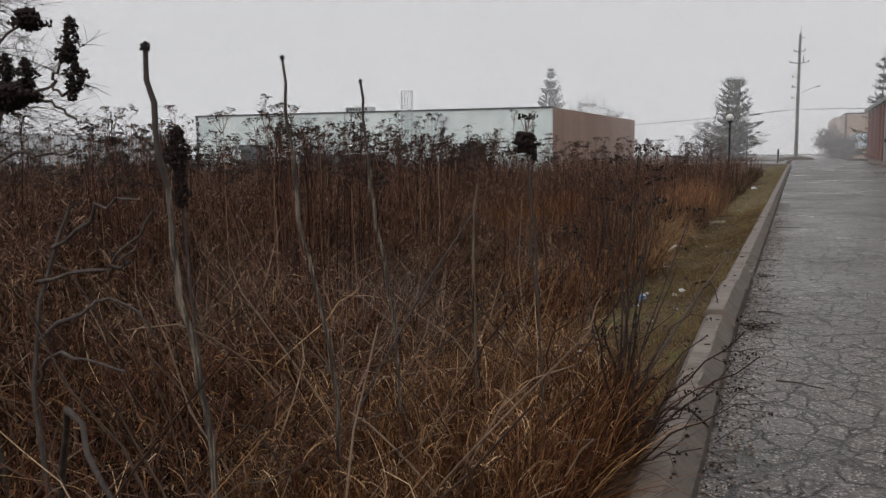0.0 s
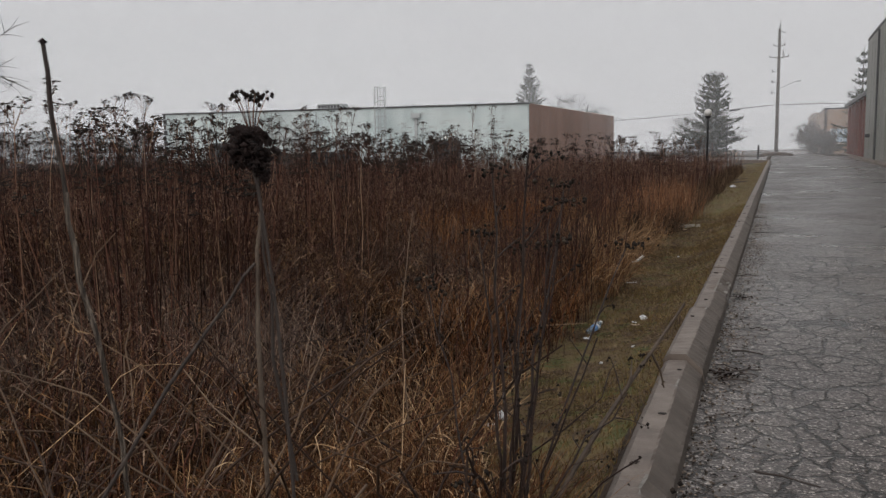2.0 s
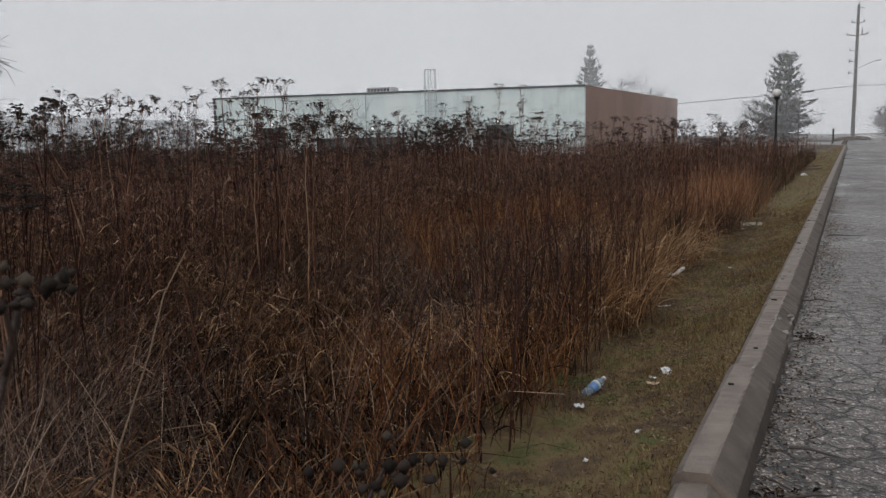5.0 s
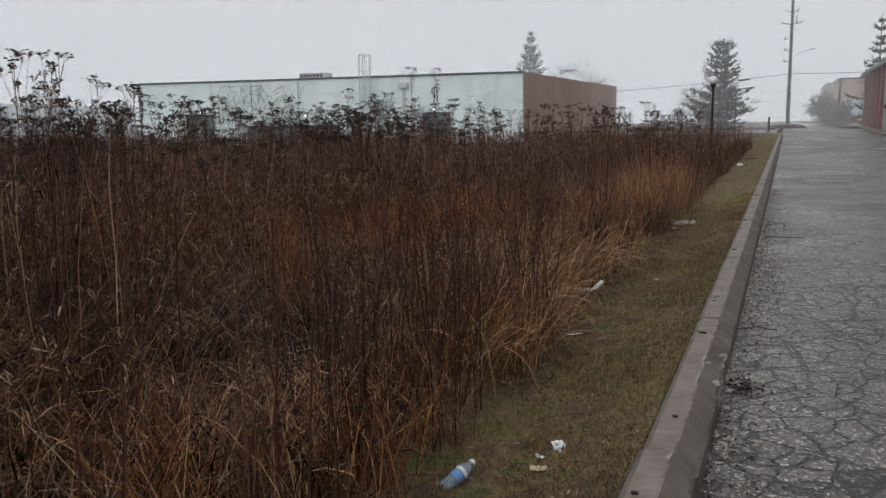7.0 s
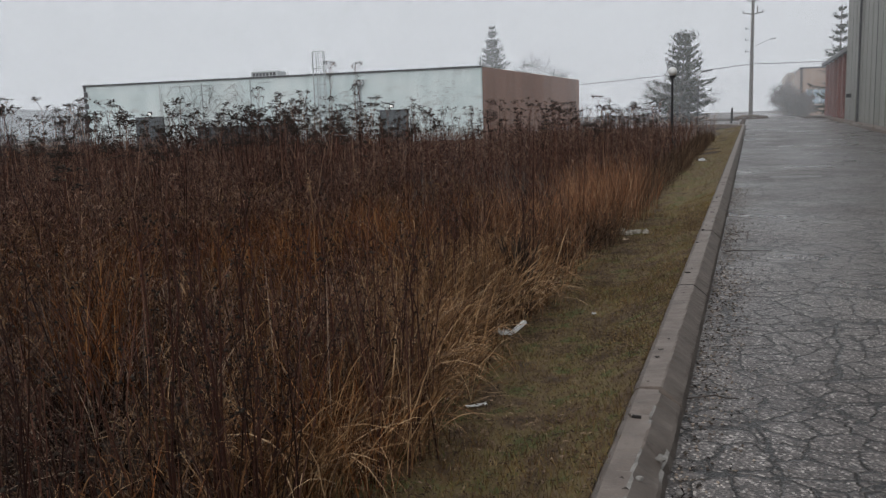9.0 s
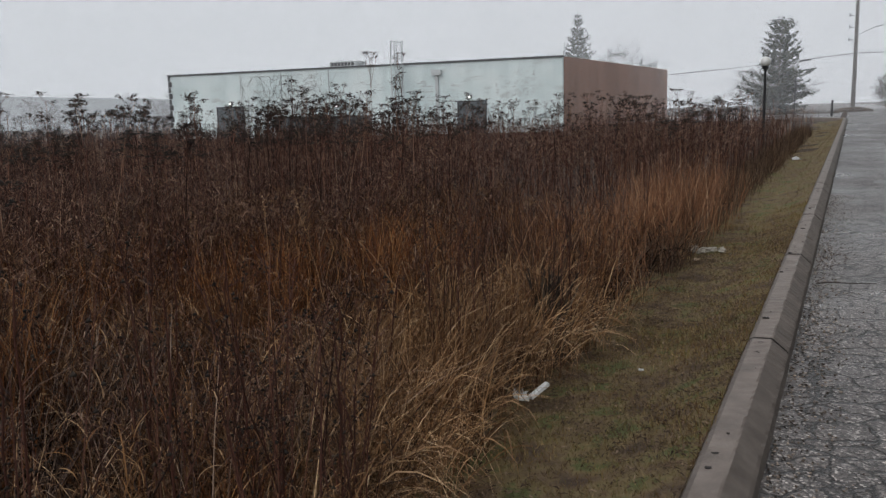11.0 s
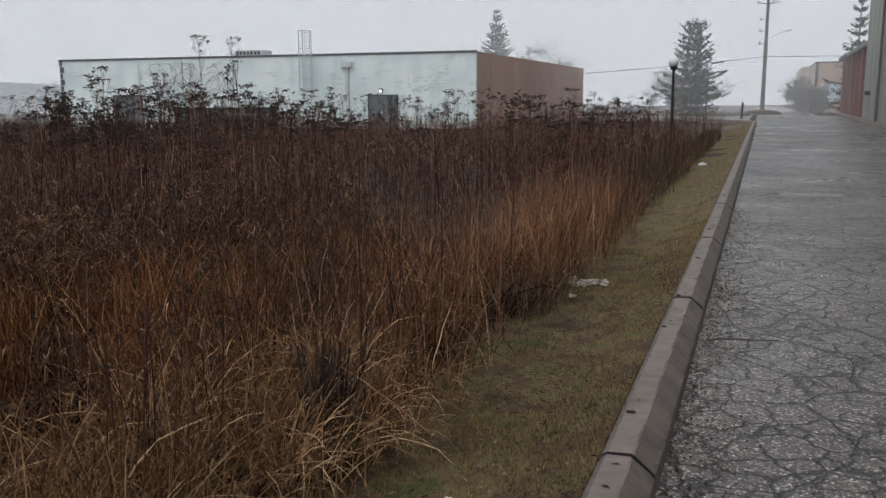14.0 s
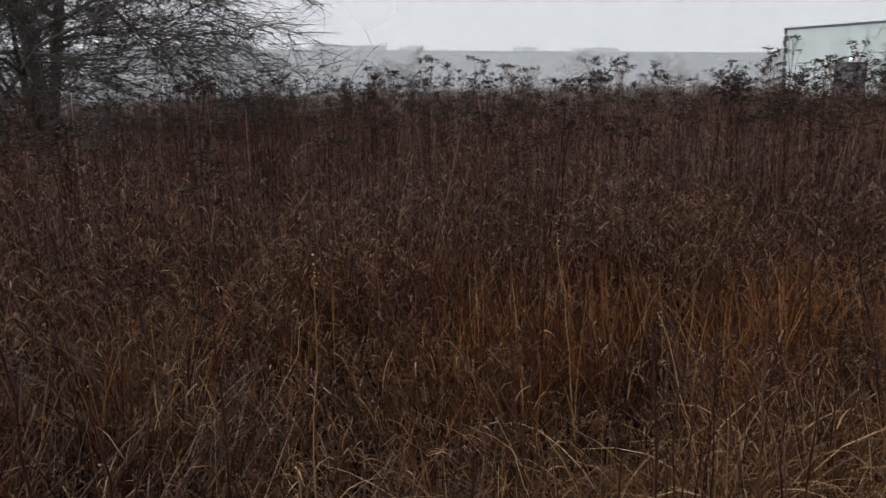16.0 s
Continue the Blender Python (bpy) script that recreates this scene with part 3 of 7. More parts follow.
white_building = thing("industrial_building", (C0[0], C0[1], 0.3), "low flat-roofed block building, white painted wall and brown brick end", "building")
LB = (L0[0] + 1.2, L0[1] + 27.6)
part("white_wall", wall_between(bmesh.new(), L0, C0, -0.2, ROOF - 0.12, 0.3), PALE_BLOCK, white_building, "white painted block wall, worn and streaked")
part("brick_wall", wall_between(bmesh.new(), (C0[0] + 0.002, C0[1] + 0.3), R0, -0.2, ROOF - 0.06, 0.3), ORANGE_BRICK, white_building, "orange-brown brick end wall")
part("rear_wall", wall_between(bmesh.new(), (R0[0] - 0.3, R0[1]), LB, -0.2, ROOF - 0.12, 0.3), PALE_BLOCK, white_building)
part("side_wall", wall_between(bmesh.new(), LB, (L0[0], L0[1] + 0.3), -0.2, ROOF - 0.12, 0.3), PALE_BLOCK, white_building)
bm = bmesh.new()
vs = [bm.verts.new((x, y, ROOF - 0.3)) for x, y in ((L0[0] + 0.2, L0[1] + 0.2), (C0[0] - 0.2, C0[1] + 0.2), (R0[0] - 0.2, R0[1] - 0.2), (LB[0] + 0.2, LB[1] - 0.2))]
bm.faces.new(vs)
part("roof", bm, ROOFING, white_building)
bm = bmesh.new()
wall_box(bm, -0.05, 30.85, ROOF - 0.12, ROOF, -0.35, 0.09, 0.015)
part("roof_edge", bm, DARK_TRIM, white_building, "dark metal roof edge")
bm = bmesh.new()
for i in range(11):
    wall_box(bm, 30.6 - 0.12 * (i % 2), 30.83, 0.3 + i * 0.44, 0.3 + i * 0.44 + 0.4, 0.004, 0.02)
part("corner_blocks", bm, DARK_TRIM, white_building, "dark stepped edge where the paint ends")
for u in (24.3, 16.9, 20.8):
    bm = bmesh.new()
    wall_box(bm, u - 0.03, u + 0.03, 0.2, 4.95, 0.003, 0.02)
    part("joint", bm, STEEL if u > 24 else PALE_SIDING, white_building)


def steel_door(u0, u1, top, name="double_door"):
    door = part(name, wall_box(bmesh.new(), u0, u1, 0.28, top, 0.004, 0.06, 0.008), DOOR_PAINT, white_building, "dark grey double steel door")
    bm = bmesh.new()
    wall_box(bm, u0 - 0.09, u0, 0.28, top + 0.09, 0.002, 0.09), wall_box(bm, u1, u1 + 0.09, 0.28, top + 0.09, 0.002, 0.09)
    wall_box(bm, u0, u1, top, top + 0.09, 0.002, 0.09)
    part("door_frame", bm, DARK_TRIM, door)
    mid = (u0 + u1) / 2
    part("leaf_gap", wall_box(bmesh.new(), mid - 0.012, mid + 0.012, 0.3, top - 0.02, 0.05, 0.064), BLACK_PAINT, door)
    part("door_handle", wall_box(bmesh.new(), mid + 0.06, mid + 0.10, 1.25, 1.45, 0.06, 0.12, 0.006), STEEL, door)
    return door


steel_door(5.23, 7.10, 2.42)
steel_door(24.2, 26.4, 2.55)


LAMP_GLOW = bpy.data.materials.new("lit_wall_lamp")
LAMP_GLOW.use_nodes = True
lg = LAMP_GLOW.node_tree.nodes["Principled BSDF"]
lg.inputs["Emission Color"].default_value, lg.inputs["Emission Strength"].default_value = (1.0, 0.97, 0.9, 1), 1.8
for u, z in ((6.3, 2.74), (25.2, 2.86), (16.3, 2.45)):
    lamp = part("wall_lamp", wall_box(bmesh.new(), u - 0.14, u + 0.14, z - 0.08, z + 0.16, 0.004, 0.10, 0.02), DARK_TRIM, white_building)
    x, y = along(u, 0.16)
    bm = bmesh.new()
    bmesh.ops.create_uvsphere(bm, u_segments=10, v_segments=6, radius=0.085, matrix=Matrix.Translation((x, y, z)))
    part("lamp_glass", bm, LAMP_GLOW, lamp, "glowing white lamp glass", True)

# caged ladder up to the roof
ladder = thing("caged_ladder", (*along(11.36, 0.3), 2.4), "galvanised caged ladder up the white wall to the roof", "ladder")
for u in (11.1, 11.62):
    bm = bmesh.new()
    rod(bm, (*along(u, 0.22), 2.2), (*along(u, 0.22), 6.62), 0.03)
    part("rail", bm, STEEL, ladder)
for i in range(15):
    bm = bmesh.new()
    rod(bm, (*along(11.1, 0.22), 2.35 + i * 0.3), (*along(11.62, 0.22), 2.35 + i * 0.3), 0.016, sides=6)
    part("rung", bm, STEEL, ladder)
for u, o in ((10.9, 0.45), (11.15, 0.92), (11.57, 0.92), (11.82, 0.45)):
    bm = bmesh.new()
    rod(bm, (*along(u, o), 2.5), (*along(u, o), 6.62), 0.022, sides=6)
    part("cage_bar", bm, STEEL, ladder)
for z in (2.5, 3.6, 4.4, 5.5, 6.62):
    bm = bmesh.new()
    ring = [(11.1, 0.2), (10.9, 0.45), (11.15, 0.92), (11.57, 0.92), (11.82, 0.45), (11.62, 0.2)]
    for a, b in zip(ring, ring[1:]):
        rod(bm, (*along(a[0], a[1]), z), (*along(b[0], b[1]), z), 0.022, sides=6)
    part("hoop", bm, STEEL, ladder)

downspout = thing("rain_downspout", (*along(8.55, 0.1), 0.4), "grey metal downspout with rain hopper on the wall", "downspout")
part("hopper", wall_box(bmesh.new(), 8.25, 8.95, 4.25, 4.62, 0.003, 0.3, 0.03), STEEL, downspout)
part("pipe", wall_box(bmesh.new(), 8.5, 8.72, 0.35, 4.25, 0.003, 0.16, 0.02), STEEL, downspout)

bm = bmesh.new()
wall_box(bm, 15.15, 17.25, ROOF - 0.3, ROOF + 0.42, -2.4, -0.9, 0.04)
unit_ob = part("rooftop_unit", bm, STEEL)
tagged(unit_ob, "pale grey ventilation unit on the flat roof", "roof unit")
for i in range(7):
    part("louvre", wall_box(bmesh.new(), 15.3 + i * 0.27, 15.5 + i * 0.27, ROOF + 0.1, ROOF + 0.34, -0.9, -0.88), DARK_TRIM, unit_ob)
bm = bmesh.new()
x, y = along(2.95, -14)
rod(bm, (x, y, ROOF - 0.3), (x, y, ROOF + 1.9), 0.035, 0.03)
mast = part("antenna_mast", bm, STEEL)
tagged(mast, "thin steel mast on the roof", "antenna")
# low dark skip standing before the wall
skip = thing("waste_skip", (*along(17, 4), 0.3), "long low dark metal waste skip before the white wall", "skip")
part("bin_body", wall_box(bmesh.new(), 12.6, 18.8, 0.45, 1.62, 2.2, 4.4, 0.04), DOOR_PAINT, skip)
part("rim", wall_box(bmesh.new(), 12.5, 18.9, 1.62, 1.74, 2.1, 4.5, 0.02), DARK_TRIM, skip)
for i in range(8):
    part("rib", wall_box(bmesh.new(), 12.8 + i * 0.82, 12.92 + i * 0.82, 0.5, 1.62, 4.4, 4.48), DARK_TRIM, skip)
for u in (13.0, 18.3):
    part("skid", wall_box(bmesh.new(), u, u + 0.2, 0.1, 0.45, 2.3, 4.3), DARK_TRIM, skip)


def slab_building(name, pts, z0, z1, material, label, edge=True):
    """A flat-roofed building over a plan of corners, anticlockwise from above."""
    ob = thing(name, (pts[0][0], pts[0][1], z0), label, "building")
    n = len(pts)
    for i in range(n):
        part("wall", wall_between(bmesh.new(), pts[i], pts[(i + 1) % n], z0 - 0.4, z1, 0.3 if i % 2 else 0.29), material, ob)
    bm = bmesh.new()
    bm.faces.new([bm.verts.new((x, y, z1 - 0.15)) for x, y in pts])
    part("roof", bm, ROOFING, ob)
    if edge:
        for i in range(n):
            a, b = Vector(pts[i]), Vector(pts[(i + 1) % n])
            d = (b - a).normalized()
            o = Vector((d.y, -d.x)) * 0.06
            part("roof_edge", wall_between(bmesh.new(), a + o, b + o, z1, z1 + 0.16, 0.4), DARK_TRIM, ob)
    return ob


grey = slab_building("grey_building", [(6.66, 18.0), (30, 18.0), (30, 70.0), (6.6, 70.0)], 0.4, 9.6, SIDING, "tall grey-olive metal-clad building beside the road")
for i in range(26):
    y = 18.6 + i * 2.0
    bm = bmesh.new()
    box(bm, 6.595, 6.635, y, y + 0.05, 0.5, 9.5)
    part("seam", bm, SIDING if i % 6 else DARK_TRIM, grey)
bm = bmesh.new()
rod(bm, (6.5, 61.5, 0.7), (6.5, 61.5, 9.4), 0.07)
part("downpipe", bm, DARK_TRIM, grey)
bm = bmesh.new()
box(bm, 6.55, 6.64, 63.2, 64.2, 0.75, 2.8, 0.01)
part("service_door", bm, SIDING, grey)
bm = bmesh.new()
box(bm, 6.3, 6.62, 66.2, 66.6, 2.3, 2.55, 0.02)
part("wall_lamp", bm, BLACK_PAINT, grey)

red = slab_building("red_brick_building", [(7.0, 71.5), (24, 71.5), (24, 95), (7.3, 95)], 0.7, 6.0, RED_BRICK, "dark red brick building with a projecting eave")
bm = bmesh.new()
box(bm, 6.75, 7.25, 71.3, 95.3, 5.7, 6.05, 0.03)
part("eave", bm, DARK_TRIM, red)
for y in (75.0, 79.0, 83.0, 87.0, 91.0):
    bm = bmesh.new()
    box(bm, 6.86, 7.16, y, y + 0.5, 0.7, 5.7, 0.02)
    part("pilaster", bm, RED_BRICK, red)
tanb = slab_building("tan_brick_building", [(5.75, 114), (26, 114), (26, 130), (5.75, 130)], 0.7, 6.4, TAN_BRICK, "tan brick building with a broad shop window in the mist")
SHOP_GLASS = plain("pale_shop_glass", (0.42, 0.52, 0.60), 0.15)
slab_building("tan_brick_building", [(5.6, 150), (22, 150), (22, 175), (5.6, 175)], 0.7, 7.4, TAN_BRICK, "pale tan building far off in the mist", False)
shop = thing("shop_window", (7.5, 113.9, 2.2), "broad pale window with white frame", "window")
for i in range(3):
    bm = bmesh.new()
    box(bm, 6.5 + i * 0.72, 7.16 + i * 0.72, 113.93, 113.97, 2.25, 3.9)
    part("pane", bm, SHOP_GLASS, shop)
bm = bmesh.new()
for i in range(4):
    box(bm, 6.44 + i * 0.72, 6.5 + i * 0.72, 113.9, 113.99, 2.2, 3.95)
box(bm, 6.44, 8.66, 113.9, 113.99, 3.95, 4.0), box(bm, 6.44, 8.66, 113.88, 113.99, 2.12, 2.2)
part("window_frame", bm, GLOBE, shop)

# long low building far off behind the field
far = slab_building("long_warehouse", [(-152.0, 165.0), (-150.0, 160.0), (-117.0, -25.0), (-190, -25.0), (-190.0, 165.0)][::-1], 0.2, 7.0, PALE_SIDING, "long low pale warehouse in the mist", False)
for i, (s, w) in enumerate(((0.28, 5.0), (0.36, 6.0), (0.40, 5.0), (0.45, 3.0), (0.58, 3.0), (0.66, 8.0), (0.18, 5.0))):
    y = -25 + 185 * s
    x = -117 - 33 * s - 4
    bm = bmesh.new()
    box(bm, x - 2, x + 2, y, y + w, 6.84, 7.8, 0.05)
    u = part("rooftop_unit", bm, STEEL)
    tagged(u, "grey ventilation unit on the warehouse roof", "roof unit", "warehouse roof units")

# ------------------------------------------------------------------ poles, lamp, wires
pole = thing("utility_pole", (0.26, 87.5, 0.8), "tall weathered wooden utility pole on a small mound", "utility pole")
bm = bmesh.new()
rod(bm, (0.26, 87.5, 0.6), (0.26, 87.5, 13.2), 0.19, 0.12, 12)
part("shaft", bm, POLE_WOOD, pole)
bm = bmesh.new()
rod(bm, (0.30, 87.42, 13.1), (0.34, 87.42, 14.0), 0.035, 0.02)
rod(bm, (0.26, 87.42, 13.0), (0.78, 87.42, 12.8), 0.035, 0.03)
part("top_pin", bm, DARK_TRIM, pole)
for z, r in ((11.55, 0.55), (10.45, 0.9), (9.05, 0.0), (8.05, 0.0), (7.0, 0.0)):
    bm = bmesh.new()
    if r:
        for sg in (-1, 1):
            rod(bm, (0.26, 87.36, z - 0.06), (0.26 + sg * r, 87.36, z + 0.08), 0.05, 0.035)
            rod(bm, (0.26 + sg * (r - 0.06), 87.36, z + 0.02), (0.26 + sg * (r - 0.06), 87.36, z + 0.26), 0.06, 0.04)
        if r > 0.6:
            rod(bm, (0.26 + 0.38, 87.36, z), (0.26 + 0.38, 87.36, z + 0.65), 0.05, 0.05)
        part("crossarm", bm, POLE_WOOD, pole)
    else:
        rod(bm, (0.1, 87.4, z), (-0.3, 87.4, z + 0.08), 0.03)
        rod(bm, (-0.3, 87.4, z - 0.05), (-0.3, 87.4, z + 0.25), 0.06, 0.04)
        part("insulator", bm, DARK_TRIM, pole)
bm = bmesh.new()
rod(bm, (0.3, 87.4, 7.4), (1.9, 87.0, 8.1), 0.03)
rod(bm, (1.8, 87.0, 8.02), (2.3, 86.9, 8.1), 0.07)
part("street_light_arm", bm, STEEL, pole)


def sagging(a, b, sag, r=0.025, n=16):
    a, b = np.array(a, float), np.array(b, float)
    s = np.linspace(0, 1, n)[:, None]
    P = a + (b - a) * s
    P[:, 2] -= (4 * sag * s * (1 - s))[:, 0]
    return tubes(P[None], np.full((1, n), r), 5)


for a, b, sag in (((0.2, 87.4, 5.9), (-60.0, 86.0, 5.3), 1.3), ((0.3, 87.4, 5.9), (60, 96, 6.6), 0.3)):
    V, F = sagging(a, b, sag)
    w = soup("overhead_wire", [(V, F, 0)], [BLACK_PAINT])
    tagged(w, "thin black overhead cable from the wooden pole", "cable", "overhead wires")
V, F = sagging((-4.2, 87.2, 5.42), (-3.2, 87.2, 5.55), 0.0, 0.09, 3)
splice = soup("cable_splice", [(V, F, 0)], [BLACK_PAINT])
tagged(splice, "dark splice case hanging on the cable", "cable box")

lamp_post = thing("globe_lamp_post", (-2.19, 33.1, 0.2), "slim black lamp post with a white globe among the weeds", "lamp post")
bm = bmesh.new()
rod(bm, (-2.19, 33.1, -0.1), (-2.19, 33.1, 2.86), 0.05, 0.04, 10)
rod(bm, (-2.19, 33.1, 2.80), (-2.19, 33.1, 2.9), 0.09, 0.11, 12)
part("post", bm, BLACK_PAINT, lamp_post)
bm = bmesh.new()
bmesh.ops.create_uvsphere(bm, u_segments=20, v_segments=12, radius=0.155, matrix=Matrix.Translation((-2.19, 33.1, 3.03)))
part("globe", bm, GLOBE, lamp_post, "white globe shade", True)
for (x, y, z0, z1, r, nm, lb) in ((-3.6, 72.0, 0.5, 3.7, 0.06, "sign_post", "thin dark post beside the spruce"), (-1.15, 74.0, 0.6, 1.9, 0.09, "marker_post", "short dark wooden marker post")):
    bm = bmesh.new()
    rod(bm, (x, y, z0 - 0.2), (x + 0.05, y, z1), r, r * 0.9, 8)
    p = part(nm, bm, DARK_TRIM)
    tagged(p, lb, "post")
bm = bmesh.new()
bmesh.ops.create_icosphere(bm, subdivisions=3, radius=1.0, matrix=Matrix.Translation((0.3, 87.4, 0.85)) @ Matrix.Diagonal((1.7, 1.0, 0.42, 1)))
for v in bm.verts:
    v.co.z += 0.06 * noise.noise(v.co * 3)
mound = part("earth_mound", bm, SOIL, smooth=True)
tagged(mound, "low brown earth mound at the foot of the pole", "mound", kind="structure")


# ------------------------------------------------------------------ trees
def spruce(at, height, radius, seed, label, lean=0.0, ragged=0.25, density=26, tip_power=0.85, twin=False):
    """A spruce: boughs at all heights, uneven in reach, hung with many short needled sprays."""
    r = np.random.default_rng(seed)
    ob = thing("spruce_tree", at, label, "tree")
    x, y, z = at
    P = np.array([[[x, y, z - 0.2], [x + lean * 0.4, y, z + height * 0.5], [x + lean, y, z + height]]])
    V, F = tubes(P, np.array([[height * 0.016, height * 0.010, 0.02]]), 8)
    soup("trunk", [(V, F, 0)], [BARK], ob)
    limbs, sprays, widths, sides = [], [], [], []
    up = np.array([0, 0, 1.0])
    tiers = int(height * density)
    for k in range(tiers):
        h = 0.05 + 0.93 * (k + r.uniform(-0.25, 0.25)) / tiers
        swell = r.uniform(1 - ragged * 0.7, 1 + ragged * 0.35)
        boughs = r.integers(8, 13)
        turn = r.uniform(0, 2 * np.pi)
        for b in range(boughs):
            a = turn + 2 * np.pi * (b + r.uniform(-0.3, 0.3)) / boughs
            rr = (radius * (1 - h) ** tip_power + 0.12) * swell * r.uniform(1 - ragged, 1 + 0.45 * ragged)
            d = np.array([math.cos(a), math.sin(a), 0.0])
            cross = np.array([-d[1], d[0], 0.0])
            dip, curve = r.uniform(-0.62, -0.30) + 0.9 * h, r.uniform(0.18, 0.42)
            base = np.array([x + lean * h + (0.30 * (1 if b % 2 else -1) * (h > 0.84) if twin else 0.0), y, z + height * h])
            q = np.linspace(0, 1, 5)[:, None]
            limbs.append(base + d * rr * q + up * rr * (dip * q + curve * q ** 2))
            for q in np.linspace(0.12, 1.0, max(4, int(rr * 6.5))):
                c = base + d * rr * q + up * rr * (dip * q + curve * q * q)
                for sg in (-1, 1):
                    ln = (0.16 + 0.20 * rr * (1.05 - q)) * r.uniform(0.6, 1.4)
                    tip = c + cross * sg * ln * r.uniform(0.35, 0.9) + d * ln * 0.55 + up * r.uniform(-0.75, -0.05) * ln
                    sprays.append([c, (c + tip) / 2 + up * 0.02, tip])
                    w = r.uniform(0.06, 0.14)
                    widths.append([w * 0.8, w, w * 0.2])
                    sides.append(list(cross * r.normal(0, 0.5) + d * r.normal(0, 0.6) + up * r.normal(0, 0.8)))
    V, F = tubes(np.array(limbs), np.tile(np.array([0.03, 0.024, 0.018, 0.012, 0.006]), (len(limbs), 1)), 3)
    V2, F2 = ribbons(np.array(sprays), np.array(widths), unit(np.array(sides)))
    soup("crown", [(V, F, 0), (V2, F2, 1)], [BARK, NEEDLES], ob)
    return ob


spruce((-30.9, 108.1, 0.6), 13.2, 4.0, 3, "tall narrow dark spruce behind the white building", 0.0, 0.35, 1.75, 0.9)
spruce((-6.1, 89.2, 0.7), 9.0, 3.7, 5, "broad ragged dark spruce beside the road", 0.25, 0.42, 2.0, 0.72, True)
spruce((8.6, 98.0, 0.8), 11.5, 2.8, 9, "thin spruce standing behind the red brick building", 0.0, 0.6, 1.3)


def bare_tree(name, at, trunks, height, spread, levels, seed, label, thick=0.22, droop=0.0, low=0.25, kids=(5, 8), twigs=((6, 9), (6, 8), (5, 7)), fine=0.004):
    r = np.random.default_rng(seed)
    ob = thing(name, at, label, "tree")
    at = np.array(at, float)
    branches = []
    for i in range(trunks):
        a = 2 * math.pi * i / trunks + 0.4
        off = np.array([math.cos(a), math.sin(a), 0]) * (0.0 if trunks == 1 else thick * 2.2)
        d = unit(np.array([math.cos(a) * 0.25 * (trunks > 1), math.sin(a) * 0.25 * (trunks > 1), 1.0]))
        branches.append((at + off - np.array([0, 0, 0.3]), d, height * r.uniform(0.6, 0.8), thick * r.uniform(0.7, 1.0)))
    trunk_p, trunk_r, limb_p, limb_r, twig_p, twig_r = [], [], [], [], [], []
    for lv in range(levels):
        nxt = []
        for start, d, ln, th in branches:
            k = 5 if lv < levels - 1 else 3
            pts, cur, dd = [start], start, d
            bend = r.normal(0, 0.16, 3)
            for j in range(k - 1):
                dd = unit(dd + bend * 0.5 + r.normal(0, 0.10, 3) + np.array([0, 0, (0.06 if lv < 2 else -droop * 0.25) + (0.05 if lv == levels - 1 else 0)]))
                cur = cur + dd * ln / (k - 1)
                pts.append(cur)
            end = th * (0.45 if lv < levels - 1 else 0.35)
            (trunk_p if lv == 0 else limb_p if k == 5 else twig_p).append(pts)
            (trunk_r if lv == 0 else limb_r if k == 5 else twig_r).append(np.linspace(th, end, k))
            if lv < levels - 1:
                for _ in range(r.integers(*kids) if lv == 0 else r.integers(*twigs[min(lv, 3) - 1])):
                    f = r.uniform(low if lv == 0 else 0.2, 1.0)
                    q = f * (k - 1)
                    j = min(int(q), k - 2)
                    p = np.array(pts[j]) * (1 - (q - j)) + np.array(pts[j + 1]) * (q - j)
                    out = unit(r.normal(0, 1, 3) * np.array([1, 1, 0.45]))
                    nd = unit(d * (0.35 if lv == 0 else 0.75) + out * (spread if lv == 0 else 0.75))
                    nxt.append((p, nd, ln * (r.uniform(0.48, 0.74) if lv == 0 else r.uniform(0.42, 0.72)) * (1.1 - 0.35 * f), max(fine, th * (1 - 0.55 * f) * r.uniform(0.32, 0.5))))
        branches = nxt
    V, F = tubes(np.array(trunk_p), np.array(trunk_r), 9)
    soup("trunk", [(V, F, 0)], [BARK], ob, smooth=True)
    soup("crown", [(*tubes(np.array(limb_p), np.array(limb_r), 3), 0), (*tubes(np.array(twig_p), np.array(twig_r), 3), 0)], [BARK], ob, "bare leafless branches and twigs", smooth=True)
    return ob


bare_tree("bare_tree", (-23.5, 6.35, -0.1), 3, 13.4, 1.2, 5, 21, "large leafless tree with several grey trunks in the field", 0.24, 0.45, 0.10, (12, 15), ((8, 11), (8, 11), (7, 10)), 0.0095)
bare_tree("bare_tree", (-25.0, 112.0, 0.6), 1, 10.0, 1.0, 4, 31, "leafless tree behind the white building", 0.2, 0.1, 0.3, (8, 11), ((8, 11), (8, 11), (6, 8)), 0.022)
bare_tree("bare_tree", (-44.0, 106.0, 0.6), 2, 8.6, 1.0, 4, 33, "leafless tree behind the white building", 0.2, 0.1, 0.3, (8, 11), ((8, 11), (8, 11), (6, 8)), 0.022)
for i, (x, y, h) in enumerate(((-112, 78, 6.5), (-103, 46, 5.5), (-118, 100, 6.0), (-100, 62, 4.5), (-125, 135, 9.0), (-9, 118, 8.0))):
    bare_tree("bare_tree", (x, y, 0.4), 3, h, 1.2, 4, 50 + i, "leafless bushy tree far off in the mist", 0.34, 0.0, 0.06, (10, 14), ((8, 11), (8, 11), (5, 7)), 0.028)


bare_tree("bare_tree", (4.85, 106, 0.7), 4, 4.0, 0.6, 4, 62, "dense leafless bush before the tan building", 0.2, 0.0, 0.06, (10, 14), ((8, 11), (8, 11), (5, 7)), 0.035)


